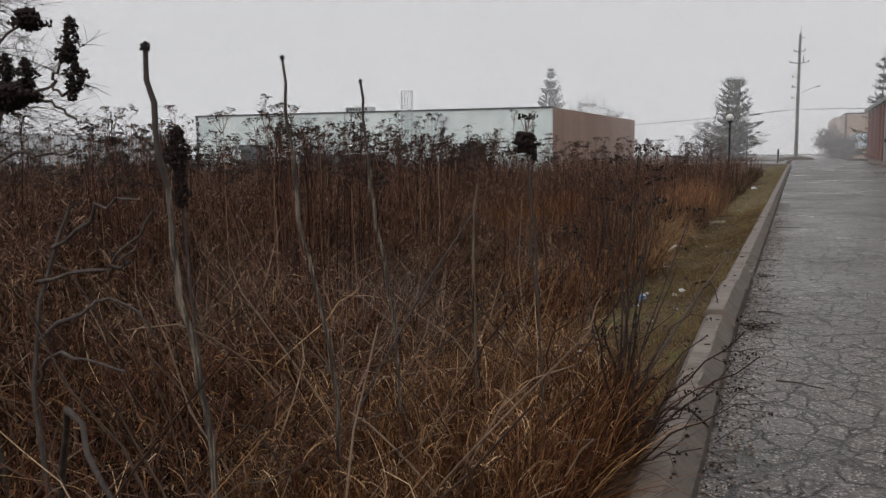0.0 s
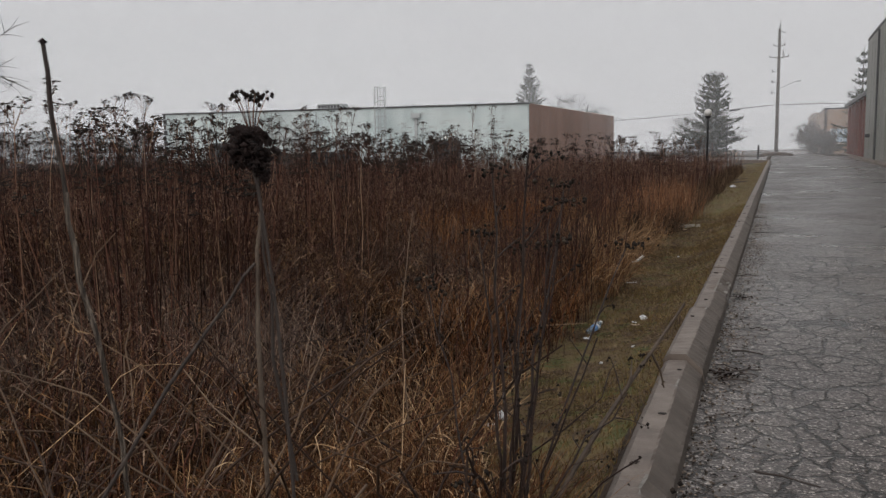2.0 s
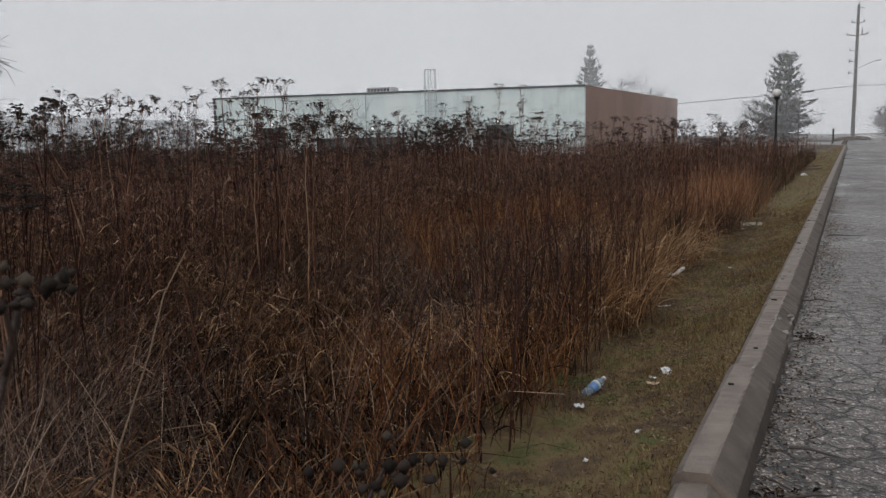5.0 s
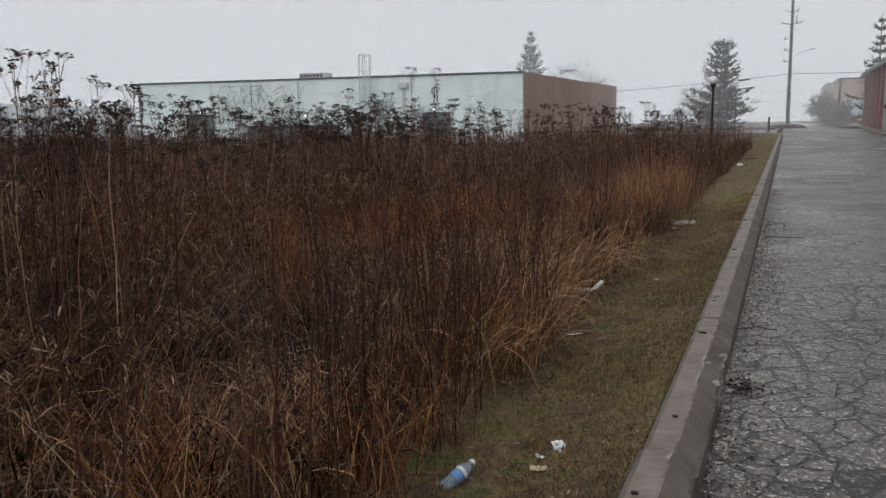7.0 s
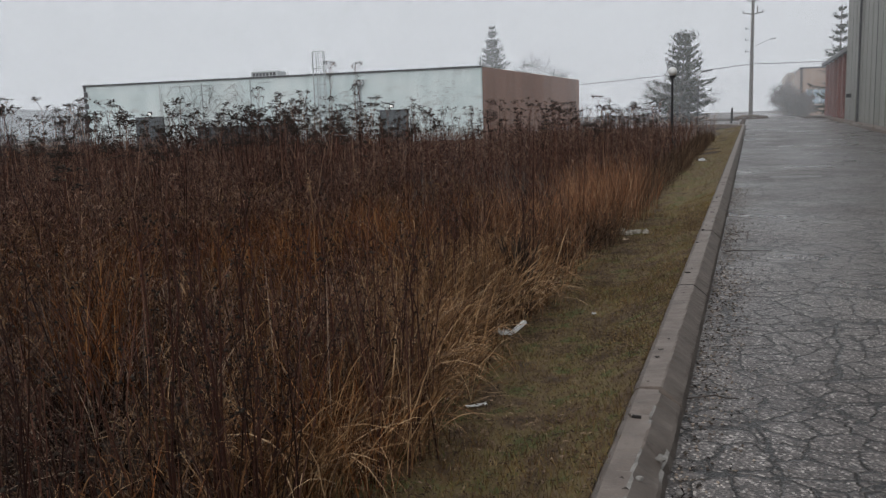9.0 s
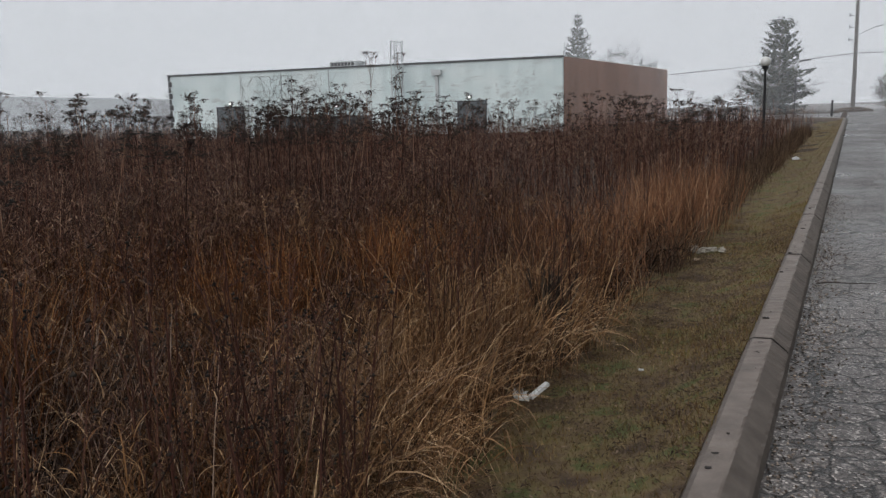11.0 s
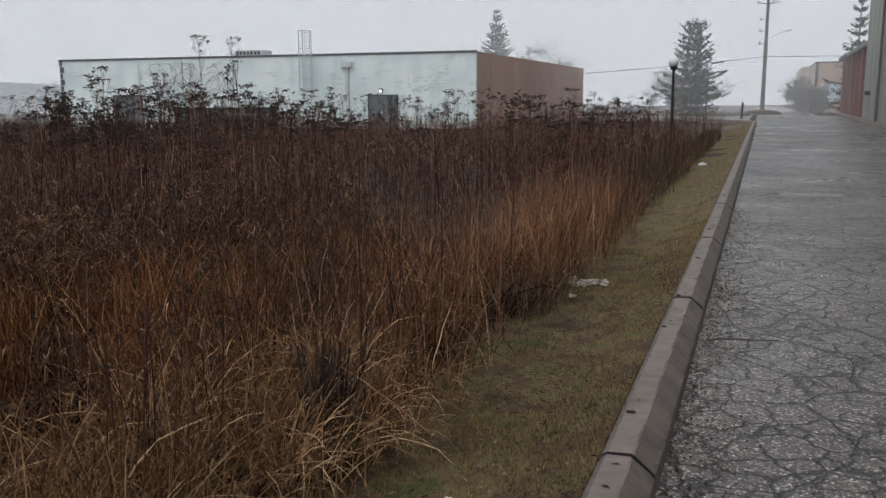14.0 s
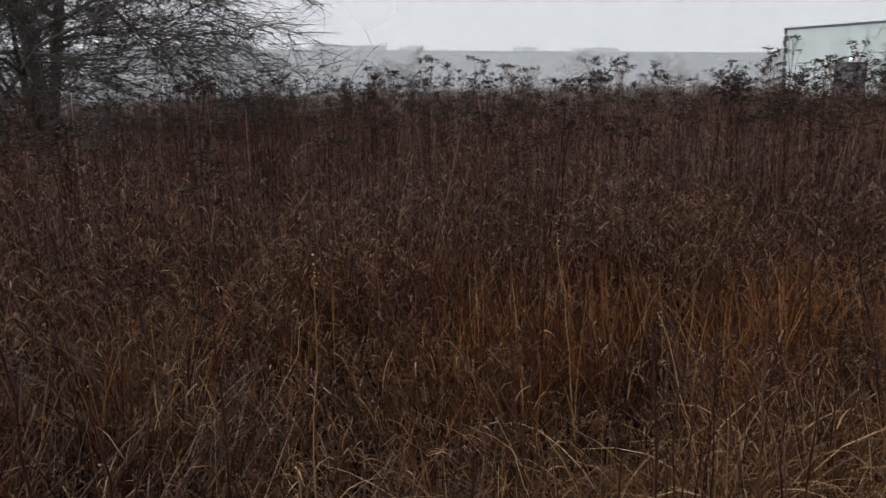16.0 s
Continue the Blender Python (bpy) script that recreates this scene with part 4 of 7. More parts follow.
# bare climbing stems and faded marks on the white wall
FADED_BARK = plain("grey_dry_vine", (0.20, 0.20, 0.19), 0.8)
FADED = plain("faded_grey_paint_marks", (0.52, 0.56, 0.56), 0.75)
r = np.random.default_rng(77)
vine = thing("wall_vine", (*along(21.5, 0.02), 0.3), "leafless climbing vine spread over the white wall", "vine")
for k in range(14):
    u, z, a = 24.0 - 0.36 * k + r.normal(0, 0.15), 0.4, math.pi / 2 + r.normal(0, 0.2)
    lines, todo = [], [(u, z, a, 2.9 + r.uniform(-0.8, 0.8), 0)]
    while todo:
        u, z, a, ln, lv = todo.pop()
        pts = []
        for j in range(6):
            pts.append((*along(min(24.15, u), 0.02 + 0.01 * lv), min(z, 4.75)))
            a += r.normal(0, 0.2)
            u += math.cos(a) * ln / 5
            z += math.sin(a) * ln / 5
            if j and lv < 2 and r.uniform() < (0.95 if lv == 0 else 0.75):
                todo.append((u, z, a + r.choice((-1, 1)) * r.uniform(0.4, 1.1), ln * r.uniform(0.3, 0.55), lv + 1))
        lines.append((pts, lv))
    P = np.array([p for p, lv in lines])
    R = np.array([np.linspace(0.017 - 0.004 * lv, 0.007, 6) for p, lv in lines])
    soup("vine_stem", [(*tubes(P, R, 4), 0)], [FADED_BARK], vine)
bm = bmesh.new()
for u0, u1, z0, z1, rows, fill in ((1.7, 4.5, 2.75, 4.4, 9, 0.55), (8.9, 9.9, 1.8, 3.7, 10, 0.6), (11.9, 14.4, 3.4, 4.2, 4, 0.5), (4.75, 5.3, 3.0, 3.4, 3, 0.6), (9.2, 10.4, 3.6, 4.0, 3, 0.4)):
    for i in range(rows):
        u, z = u0 + r.uniform(0, 0.3), z0 + (z1 - z0) * (i + r.uniform(-0.2, 0.2)) / rows
        while u < u1:
            ln = r.uniform(0.06, 0.45)
            if r.uniform() < fill:
                wall_box(bm, u, min(u + ln, u1), z, z + r.uniform(0.03, 0.07), 0.002, 0.006)
                if r.uniform() < 0.3:
                    wall_box(bm, u, u + 0.05, z + 0.08, z + (z1 - z0) / rows, 0.002, 0.006)
            u += ln + r.uniform(0.04, 0.3)
tagged(part("faded_marks", bm, FADED, white_building), "worn grey paint marks", kind="stuff")


# ------------------------------------------------------------------ the field
STALK = dry_plant("dead_goldenrod_stalk", [(0.0, (0.015, 0.0065, 0.006)), (0.45, (0.066, 0.029, 0.024)), (0.78, (0.165, 0.086, 0.068)), (0.95, (0.28, 0.175, 0.13)), (1.0, (0.46, 0.34, 0.25))], 0.5, 0.7, 0.10)
PLUME = dry_plant("feathery_seed_plumes", [(0.0, (0.024, 0.014, 0.014)), (0.5, (0.105, 0.065, 0.058)), (0.80, (0.25, 0.170, 0.142)), (1.0, (0.44, 0.34, 0.27))], 0.8, 1.1, 0.08)
SEED = dry_plant("dark_seed_heads", [(0.0, (0.014, 0.012, 0.011)), (0.7, (0.036, 0.030, 0.027)), (1.0, (0.085, 0.074, 0.062))], 0.8)
CURLED = dry_plant("curled_dead_leaves", [(0.0, (0.018, 0.009, 0.008)), (0.6, (0.075, 0.036, 0.026)), (0.94, (0.15, 0.082, 0.052)), (1.0, (0.27, 0.18, 0.115))], 0.6, 0.7, 0.10)
RUSSET = dry_plant("russet_dead_grass", [(0.0, (0.026, 0.010, 0.006)), (0.48, (0.088, 0.037, 0.018)), (0.82, (0.215, 0.098, 0.042)), (1.0, (0.46, 0.29, 0.15))], 0.6, 1.3, 0.10)
BUFF = dry_plant("buff_upright_grass", [(0.0, (0.060, 0.027, 0.017)), (0.5, (0.20, 0.100, 0.058)), (0.85, (0.38, 0.215, 0.128)), (1.0, (0.60, 0.42, 0.28))], 0.6, 1.2)
COPPER = dry_plant("copper_dead_grass", [(0.0, (0.040, 0.013, 0.006)), (0.45, (0.125, 0.050, 0.020)), (0.8, (0.29, 0.126, 0.050)), (1.0, (0.50, 0.30, 0.14))], 0.6, 1.3, 0.10)
STRAW = dry_plant("straw_grass", [(0.0, (0.075, 0.040, 0.021)), (0.45, (0.20, 0.115, 0.060)), (0.8, (0.48, 0.32, 0.185)), (1.0, (0.80, 0.63, 0.43))], 0.45, 1.2, 0.2)
THATCH = dry_plant("flattened_thatch", [(0.0, (0.028, 0.018, 0.014)), (0.6, (0.085, 0.058, 0.042)), (0.92, (0.20, 0.15, 0.11)), (1.0, (0.38, 0.30, 0.23))], 0.7, 0.9, 0.10)
BLADE = dry_plant("short_turf_blades", [(0.0, (0.055, 0.032, 0.018)), (0.36, (0.180, 0.120, 0.062)), (0.64, (0.220, 0.170, 0.078)), (0.88, (0.120, 0.134, 0.045)), (1.0, (0.50, 0.38, 0.21))], 0.6, 1.8)
RUSSET_STEM = dry_plant("russet_stems", [(0.0, (0.030, 0.012, 0.007)), (0.6, (0.10, 0.045, 0.022)), (1.0, (0.28, 0.16, 0.08))], 0.6, 1.3, 0.10)
RED_TWIG = dry_plant("reddish_twigs", [(0.0, (0.06, 0.023, 0.016)), (0.6, (0.16, 0.064, 0.040)), (1.0, (0.30, 0.155, 0.095))], 0.5)


def arcs(x, y, h, lean, bend, k=4, z=None, way=None):
    """Stems that rise h and bow by bend towards a direction of their own."""
    n = len(x)
    z = ground_z(x, y) - 0.02 if z is None else z
    s = np.linspace(0, 1, k)[None, :]
    off = (h * np.tan(lean))[:, None] * s + (h * bend)[:, None] * s ** 2
    a = (rng.uniform(0, 2 * np.pi, n) if way is None else rng.normal(way, 0.8, n))[:, None]
    drop = 0.5 * (h * bend ** 2)[:, None] * s ** 2
    wob = rng.normal(0, 0.012, (2, n, k)) * s * h[None, :, None]
    return np.stack([x[:, None] + off * np.cos(a) + wob[0], y[:, None] + off * np.sin(a) + wob[1], z[:, None] + h[:, None] * s - drop], -1)


def point_on(P, f):
    """Points at fractions f (n, m) along polylines P (n, k, 3)."""
    k = P.shape[1]
    q = np.clip(f, 0, 0.999) * (k - 1)
    j = q.astype(int)
    w = (q - j)[..., None]
    i = np.arange(len(P))[:, None]
    return P[i, j] * (1 - w) + P[i, j + 1] * w


def around(shape):
    a = rng.uniform(0, 2 * np.pi, shape)
    return np.stack([np.cos(a), np.sin(a), np.zeros(shape)], -1)


def rank(x, y):
    """The stand grows taller in the middle of its first stretch."""
    low = np.interp(y, [0.0, 13.0, 24.0], [0.55, 0.55, 0.95])
    edge = low + (1 - low) * np.clip((stand_edge(y) - x) / 2.2, 0, 1)
    return edge + 0.20 * np.exp(-(((y - 2.5) / 4.5) ** 2)) * np.clip((-x - 2.5) / 2.0, 0, 1) * np.clip((14 + x) / 4.0, 0, 1)


def goldenrod(x, y, tall, leaves, plumes, thick=0.0030, seeds=0, reach=1.0):
    """Dead goldenrod: thin stalks, curled hanging leaves and feathery branching tops."""
    n = len(x)
    h = tall * rng.uniform(0.66, 1.10, n) * rank(x, y)
    lean = np.abs(rng.normal(0, 0.12, n)) + np.where(rng.uniform(0, 1, n) < 0.24, rng.uniform(0.15, 0.75, n), 0.0)
    lean = np.where(x > verge_edge(y) - 1.4, np.minimum(lean, 0.16), lean)
    if leaves > 3:
        P = bowed(x, y, h, lean, np.abs(rng.normal(0, 0.30, n)) + np.where(rng.uniform(0, 1, n) < 0.15, rng.uniform(0.4, 1.3, n), 0.0), 5, way_field(x, y), 1.0)
        R = thick * rng.uniform(0.65, 1.35, n)[:, None] * np.array([1.25, 1.1, 0.95, 0.7, 0.4])
    else:
        P = arcs(x, y, h, lean, rng.normal(0, 0.14, n))
        R = thick * rng.uniform(0.7, 1.4, n)[:, None] * np.array([1.25, 1.05, 0.8, 0.45])
    out = [(*tubes(P, R, 3), 0)]
    if leaves:
        f = rng.uniform(0.12, 0.92, (n, leaves))
        c = point_on(P, f)
        d = around((n, leaves))
        ln = rng.uniform(0.035, 0.10, (n, leaves, 1))
        L = np.stack([c, c + d * ln * 0.5 + [0, 0, 0.015], c + d * ln * 0.75 - ln * np.array([0, 0, 0.75])], 2).reshape(-1, 3, 3)
        w = rng.uniform(0.0022, 0.0062, (n * leaves, 1)) * np.array([0.5, 1.0, 0.2])
        out.append((*ribbons(L, w, unit(np.cross(d.reshape(-1, 3), [0, 0, 1.0]) + rng.normal(0, 0.5, (n * leaves, 3)))), 2))
    if plumes:
        f = rng.uniform(0.78, 1.0, (n, plumes))
        c = point_on(P, f)
        d = around((n, plumes))
        ln = reach * rng.uniform(0.045, 0.15, (n, plumes, 1)) * (2.6 - f[..., None] * 1.9)
        bow = rng.uniform(0.05, 0.75, (n, plumes, 1))
        tip = c + d * ln * (1.15 - 0.5 * bow) + ln * bow * np.array([0, 0, 1.0])
        L = np.stack([c, c + d * ln * 0.5 + ln * (0.30 + 0.35 * bow) * np.array([0, 0, 1.0]), tip], 2).reshape(-1, 3, 3)
        w = thick / 0.0030 * rng.uniform(0.0014, 0.0042, (n * plumes, 1)) * np.array([0.4, 1.0, 0.5])
        out.append((*ribbons(L, w, unit(around(n * plumes) + rng.normal(0, 0.3, (n * plumes, 3)))), 1))
        if seeds:
            c2 = (tip[:, :, None] + rng.normal(0, 0.02, (n, plumes, seeds, 3))).reshape(-1, 3)
            out.append((*buds(c2, rng.uniform(0.004, 0.009, (len(c2), 1)) * np.array([1, 1, 0.8])), 1))
    return out


def flat_tops(x, y, tall, rays=7, heads=4, thick=0.0045, size=1.0, far=False):
    """Tall dead stalks with flat branching tops of dark seed heads."""
    n = len(x)
    h = tall * (0.66 + 0.34 * rng.uniform(0, 1, n) ** 1.3) - ground_z(x, y) - 0.05
    P = arcs(x, y, h, np.abs(rng.normal(0, 0.05, n)), rng.normal(0, 0.05, n), 5)
    out = [(*tubes(P, thick * rng.uniform(0.8, 1.3, n)[:, None] * np.array([1.2, 1.1, 0.9, 0.7, 0.45]), 3), 0)]
    f = rng.uniform(0.72, 0.96, (n, rays))
    f[:, : rays // 3] = rng.uniform(0.93, 0.99, (n, rays // 3))
    c = point_on(P, f)
    d = around((n, rays))
    ln = rng.uniform(0.03, 0.13, (n, rays, 1)) * size
    up = (h[:, None, None] * (1 - f[..., None]) * rng.uniform(0.35, 1.05, (n, rays, 1))) + 0.07 * size
    tip = c + d * ln * 0.9 + up * np.array([0, 0, 1.0])
    L = np.stack([c, c + d * ln * 0.45 + up * np.array([0, 0, 0.45]), tip], 2).reshape(-1, 3, 3)
    if far:
        out.append((*ribbons(L, np.tile(thick * np.array([0.55, 0.45, 0.3]), (n * rays, 1)), unit(around(n * rays))), 0))
    else:
        out.append((*tubes(L, np.tile(thick * np.array([0.55, 0.45, 0.3]), (n * rays, 1)), 3), 0))
    c2 = tip[:, :, None] + rng.normal(0, 1, (n, rays, heads, 3)) * np.array([0.024, 0.024, 0.010]) * size
    m = c2.reshape(-1, 3)
    out.append((*buds(m, rng.uniform(0.007, 0.014, (len(m), 1)) * np.array([1.25, 1.25, 0.6]) * size, True), 1))
    st = np.stack([np.repeat(tip.reshape(-1, 3), heads, 0) - [0, 0, 0.035], m], 1)
    w = np.full((len(m), 2), 0.0013)
    if not far:
        out.append((*ribbons(st, w, unit(around(len(m)))), 0))
    leaves = 3
    f = rng.uniform(0.15, 0.85, (n, leaves))
    c = point_on(P, f)
    d = around((n, leaves))
    ln = rng.uniform(0.05, 0.12, (n, leaves, 1))
    L = np.stack([c, c + d * ln * 0.5, c + d * ln * 0.7 - ln * np.array([0, 0, 0.8])], 2).reshape(-1, 3, 3)
    out.append((*ribbons(L, rng.uniform(0.004, 0.009, (n * leaves, 1)) * np.array([0.5, 1, 0.2]), unit(around(n * leaves) + rng.normal(0, 0.3, (n * leaves, 3)))), 2))
    return out


def way_field(x, y, seed=61):
    """Neighbouring stems lie over in the same direction."""
    return 9.0 * drift(x, y, 0.55, seed) + 3.0 * drift(x, y, 1.7, seed + 5)


def bowed(x, y, h, tilt, curl, k, way, spread=0.8, power=1.4, z=None):
    """Stems of length h that leave the ground at tilt and curl over towards their tips, which may hang."""
    n = len(x)
    s = (np.arange(k - 1) + 0.5) / (k - 1)
    th = tilt[:, None] + curl[:, None] * s[None] ** power + rng.normal(0, 0.07, (n, k - 1))
    a = (rng.uniform(0, 2 * np.pi, n) if way is None else rng.normal(way, spread, n))[:, None] + rng.normal(0, 0.18, (n, 1)) * s[None] * 2
    step = (h / (k - 1))[:, None, None] * np.stack([np.sin(th) * np.cos(a), np.sin(th) * np.sin(a), np.cos(th)], -1)
    base = np.stack([x, y, ground_z(x, y) - 0.02 if z is None else z], -1)[:, None]
    P = np.concatenate([base, base + np.cumsum(step, 1)], 1)
    floor = ground_z(P[..., 0], P[..., 1]) + 0.006
    P[..., 2] = np.maximum(P[..., 2], np.where(np.arange(k)[None] == 0, -9.0, floor))
    return P


def blades(x, y, tall, lean, bend, width=0.0022, k=6, way=None, spread=0.8, power=1.4):
    """Long dead grass blades that arch over."""
    n = len(x)
    h = tall * rng.uniform(0.55, 1.25, n)
    P = bowed(x, y, h, np.minimum(np.abs(rng.normal(0, lean, n)), 0.95), np.minimum(np.abs(rng.normal(1.9 * bend, 1.0 * bend, n)), 2.6), k, way, spread, power)
    w = width * rng.uniform(0.6, 1.6, n)[:, None] * np.interp(np.linspace(0, 1, k), [0, 0.5, 1], [0.9, 1.0, 0.12])
    return ribbons(P, w, unit(around(n) + rng.normal(0, 0.35, (n, 3))))


def tufted(n_tufts, per, spread, x0, x1, y0, y1, density):
    x, y = scatter(n_tufts, x0, x1, y0, y1, density)
    xx = (x[:, None] + rng.normal(0, spread, (len(x), per))).ravel()
    yy = (y[:, None] + rng.normal(0, spread, (len(x), per))).ravel()
    keep = xx < -0.25
    return xx[keep], yy[keep]


# Where the tall stand begins along the road.
def stand_edge(y):
    return -np.interp(y, [-8, -1.0, 0.8, 2.5, 5.5, 7.0, 8.0, 9.5, 12.0, 14.0, 16.0, 20, 60], [0.9, 1.0, 1.5, 2.5, 2.7, 2.9, 3.1, 3.4, 3.5, 2.7, 1.9, 1.45, 1.5])


def verge_edge(y):
    return -np.interp(y, [-8, 0.2, 1.1, 2.5, 4.5, 5.7, 7.25, 9.4, 10.4, 11.4, 12.5, 13.6, 15.2, 28, 60], [0.2, 0.22, 0.8, 0.92, 1.03, 1.08, 1.15, 1.24, 1.2, 1.10, 1.05, 1.05, 1.18, 1.18, 1.25])


def in_stand(x, y, soft=0.9):
    return np.clip((stand_edge(y) - x) / np.where(np.asarray(y) > 17, 0.3, soft), 0, 1)


def clumps(x, y):
    """Tight clumps with dark gaps between them."""
    return np.clip(drift(x, y, 3.1, 17) * 3.3 - 1.05, 0.03, 1)


def hollow(x, y):
    """A thin trampled place in the stand."""
    return 1 - 0.9 * np.exp(-(((x + 3.6) / 1.1) ** 2 + ((y - 16.5) / 1.4) ** 2))


def tussock_place(x, y):
    """Low open place by the verge where pale grass lies over."""
    return 1 - 0.7 * np.exp(-(((x + 2.1) / 0.8) ** 2 + ((y - 9.1) / 0.9) ** 2))


# tall stand, thinner with distance
near = goldenrod(*scatter(38000, -9, -0.4, -3.4, 16, lambda x, y: np.maximum(in_stand(x, y), np.where(y > 7, 0.30, 0.14) * np.clip((verge_edge(y) - 0.45 - x) / 0.7, 0, 1)) * (0.35 + 0.65 * drift(x, y, 1.0, 2)) * hollow(x, y) * tussock_place(x, y) * 0.85 * clumps(x, y) * np.where((y > 1.5) & (y < 7.0) & (x > -4.2), 0.4, 1) * np.where((y < 0.5) & (x > -3.2), 0.5, 1)), 1.24, 9, 8, 0.0027)
tagged(soup("goldenrod_stand", near, [STALK, PLUME, CURLED]), "dense dead brown goldenrod stalks with curled leaves", "dead weeds", kind="stuff")
mid = goldenrod(*scatter(36000, -26, -1.3, -4, 36, lambda x, y: in_stand(x, y) * (1 - in_stand(x + 0, y) * ((x > -9) & (y < 16))) * (0.35 + 0.65 * drift(x, y, 0.7, 5)) * hollow(x, y) * 0.80), 1.14, 3, 8, 0.0034, 0, 1.5)
tagged(soup("goldenrod_stand", mid, [STALK, PLUME, CURLED]), "dense dead brown goldenrod stalks across the field", "dead weeds", kind="stuff")
back = goldenrod(*scatter(21000, -75, -1.6, -10, 66, lambda x, y: ((x < -26) | (y > 36)) * in_stand(x, y) * np.where((y > 54) & (x < -14), 0.0, 1) * np.where(y > 50, 0.6, 1.0) * (0.4 + 0.6 * drift(x, y, 0.4, 3))), 1.10, 1, 4, 0.010, 0, 1.8)
tagged(soup("goldenrod_stand", back, [STALK, PLUME, CURLED]), "far dead goldenrod stalks before the buildings", "dead weeds", kind="stuff")

# flat-topped plants standing above the rest
fx, fy = scatter(2300, -12, -1.5, 6.0, 26, lambda x, y: in_stand(x + np.where(y > 16, 0.1, 1.0), y) * np.clip((y - 5.6 - 0.5 * (x + 8)) / 2.0, 0, 1) * np.where((y > 9) & (y < 14.2), np.clip((-x - 4.0) / 2.0, 0.15, 1), 1) * np.clip(drift(x, y, 0.8, 9) * 1.7 - 0.35, 0.05, 1) * 0.55 * hollow(x, y))
tagged(soup("flat_topped_weeds", flat_tops(fx, fy, 2.08, 6, 9, 0.0045, 1.18), [STALK, SEED, CURLED]), "tall dead stalks with dark flat-topped seed heads", "dead weeds", kind="stuff")
fx, fy = scatter(2700, -17, -5.0, -0.5, 17, lambda x, y: np.clip((-x - 5.0) / 1.6, 0, 1) * np.clip(drift(x, y, 0.9, 4) * 1.9 - 0.45, 0.06, 1) * 0.6 * np.where((y > 7.5) & (x > -10), 0.25, 1))
tagged(soup("flat_topped_weeds", flat_tops(fx, fy, 2.02, 6, 8, 0.0045, 0.98, far=True), [STALK, SEED, CURLED]), "tallest dead stalks with dark flat-topped seed heads", "dead weeds", kind="stuff")
fx, fy = scatter(2400, -36, -1.8, -6, 46, lambda x, y: in_stand(x + 0.6, y) * ((x < -11) | (y > 18)) * np.clip(drift(x, y, 0.5, 6) * 1.6 - 0.25, 0.08, 1) * 0.75)
tagged(soup("flat_topped_weeds", flat_tops(fx, fy, 2.09, 5, 6, 0.006, 1.12, far=True), [STALK, SEED, CURLED]), "dead stalks with dark seed heads across the field", "dead weeds", kind="stuff")
fx, fy = scatter(560, -6.6, -2.7, 0.8, 6.7, lambda x, y: np.where(y < 4.4, x < -2.2 - (y - 2.5) * 1.3, x < -3.4) * np.clip(drift(x, y, 1.4, 41) * 2.4 - 0.75, 0.06, 1))
tagged(soup("flat_topped_weeds", flat_tops(fx, fy, 2.04, 6, 8, 0.0042, 0.86), [STALK, SEED, CURLED]), "close cluster of dead stalks with flat dark seed heads", "dead weeds", kind="stuff")
fx, fy = np.array([-6.0, -5.45, -5.75, -6.4, -5.2, -6.7, -5.39, -5.6, -5.9, -5.3]), np.array([14.55, 14.3, 14.9, 15.2, 14.8, 14.4, 10.74, 11.0, 14.2, 15.0])
tagged(soup("flat_topped_weeds", flat_tops(fx, fy, np.where(fy > 12, 2.60, 2.30), 9, 6, 0.005, 1.0), [STALK, SEED, CURLED]), "tall cluster of dead stalks above the stand", "dead weeds", kind="stuff")

# near-black leaves added under everything: they close the view to the soil, their colour holds the shade
DARK_LEAVES = dry_plant("near_black_leaves", [(0.0, (0.006, 0.004, 0.003)), (0.6, (0.017, 0.010, 0.008)), (0.92, (0.045, 0.027, 0.018)), (1.0, (0.10, 0.066, 0.044))], 0.8, 1.1, 0.06)
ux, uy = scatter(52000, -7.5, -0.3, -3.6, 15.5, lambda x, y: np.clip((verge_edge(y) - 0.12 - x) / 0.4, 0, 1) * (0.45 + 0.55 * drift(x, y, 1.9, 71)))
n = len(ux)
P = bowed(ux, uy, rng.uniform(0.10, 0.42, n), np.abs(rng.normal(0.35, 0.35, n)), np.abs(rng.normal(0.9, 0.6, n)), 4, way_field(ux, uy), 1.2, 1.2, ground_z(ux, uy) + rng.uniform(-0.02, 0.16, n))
tagged(soup("shade_leaves", [(*ribbons(P, rng.uniform(0.003, 0.0085, (n, 1)) * np.array([0.7, 1.0, 0.9, 0.2]), unit(around(n) + rng.normal(0, 0.5, (n, 3)))), 0)], [DARK_LEAVES]), "dark wet rotting leaves and stems under the weeds", "dead leaves", kind="stuff")

# fine grey stems lying over each other in mats
GREY_MAT = dry_plant("grey_matted_stems", [(0.0, (0.022, 0.014, 0.013)), (0.45, (0.088, 0.059, 0.051)), (0.80, (0.225, 0.165, 0.137)), (1.0, (0.48, 0.39, 0.32))], 0.5, 1.0, 0.2)
mx, my = tufted(3200, 15, 0.13, -6.5, -0.9, -3.4, 8.2, lambda x, y: np.clip((verge_edge(y) - 0.35 - x) / 0.5, 0, 1) * np.clip(drift(x, y, 0.9, 83) * 2.3 - 0.55, 0.08, 1) * np.where((y > 1.5) & (x < -1.5), 1.0, 0.3))
n = len(mx)
P = bowed(mx, my, rng.uniform(0.55, 1.15, n), np.abs(rng.normal(0.30, 0.22, n)), np.abs(rng.normal(1.05, 0.40, n)), 8, way_field(mx, my), 0.55, 1.1)
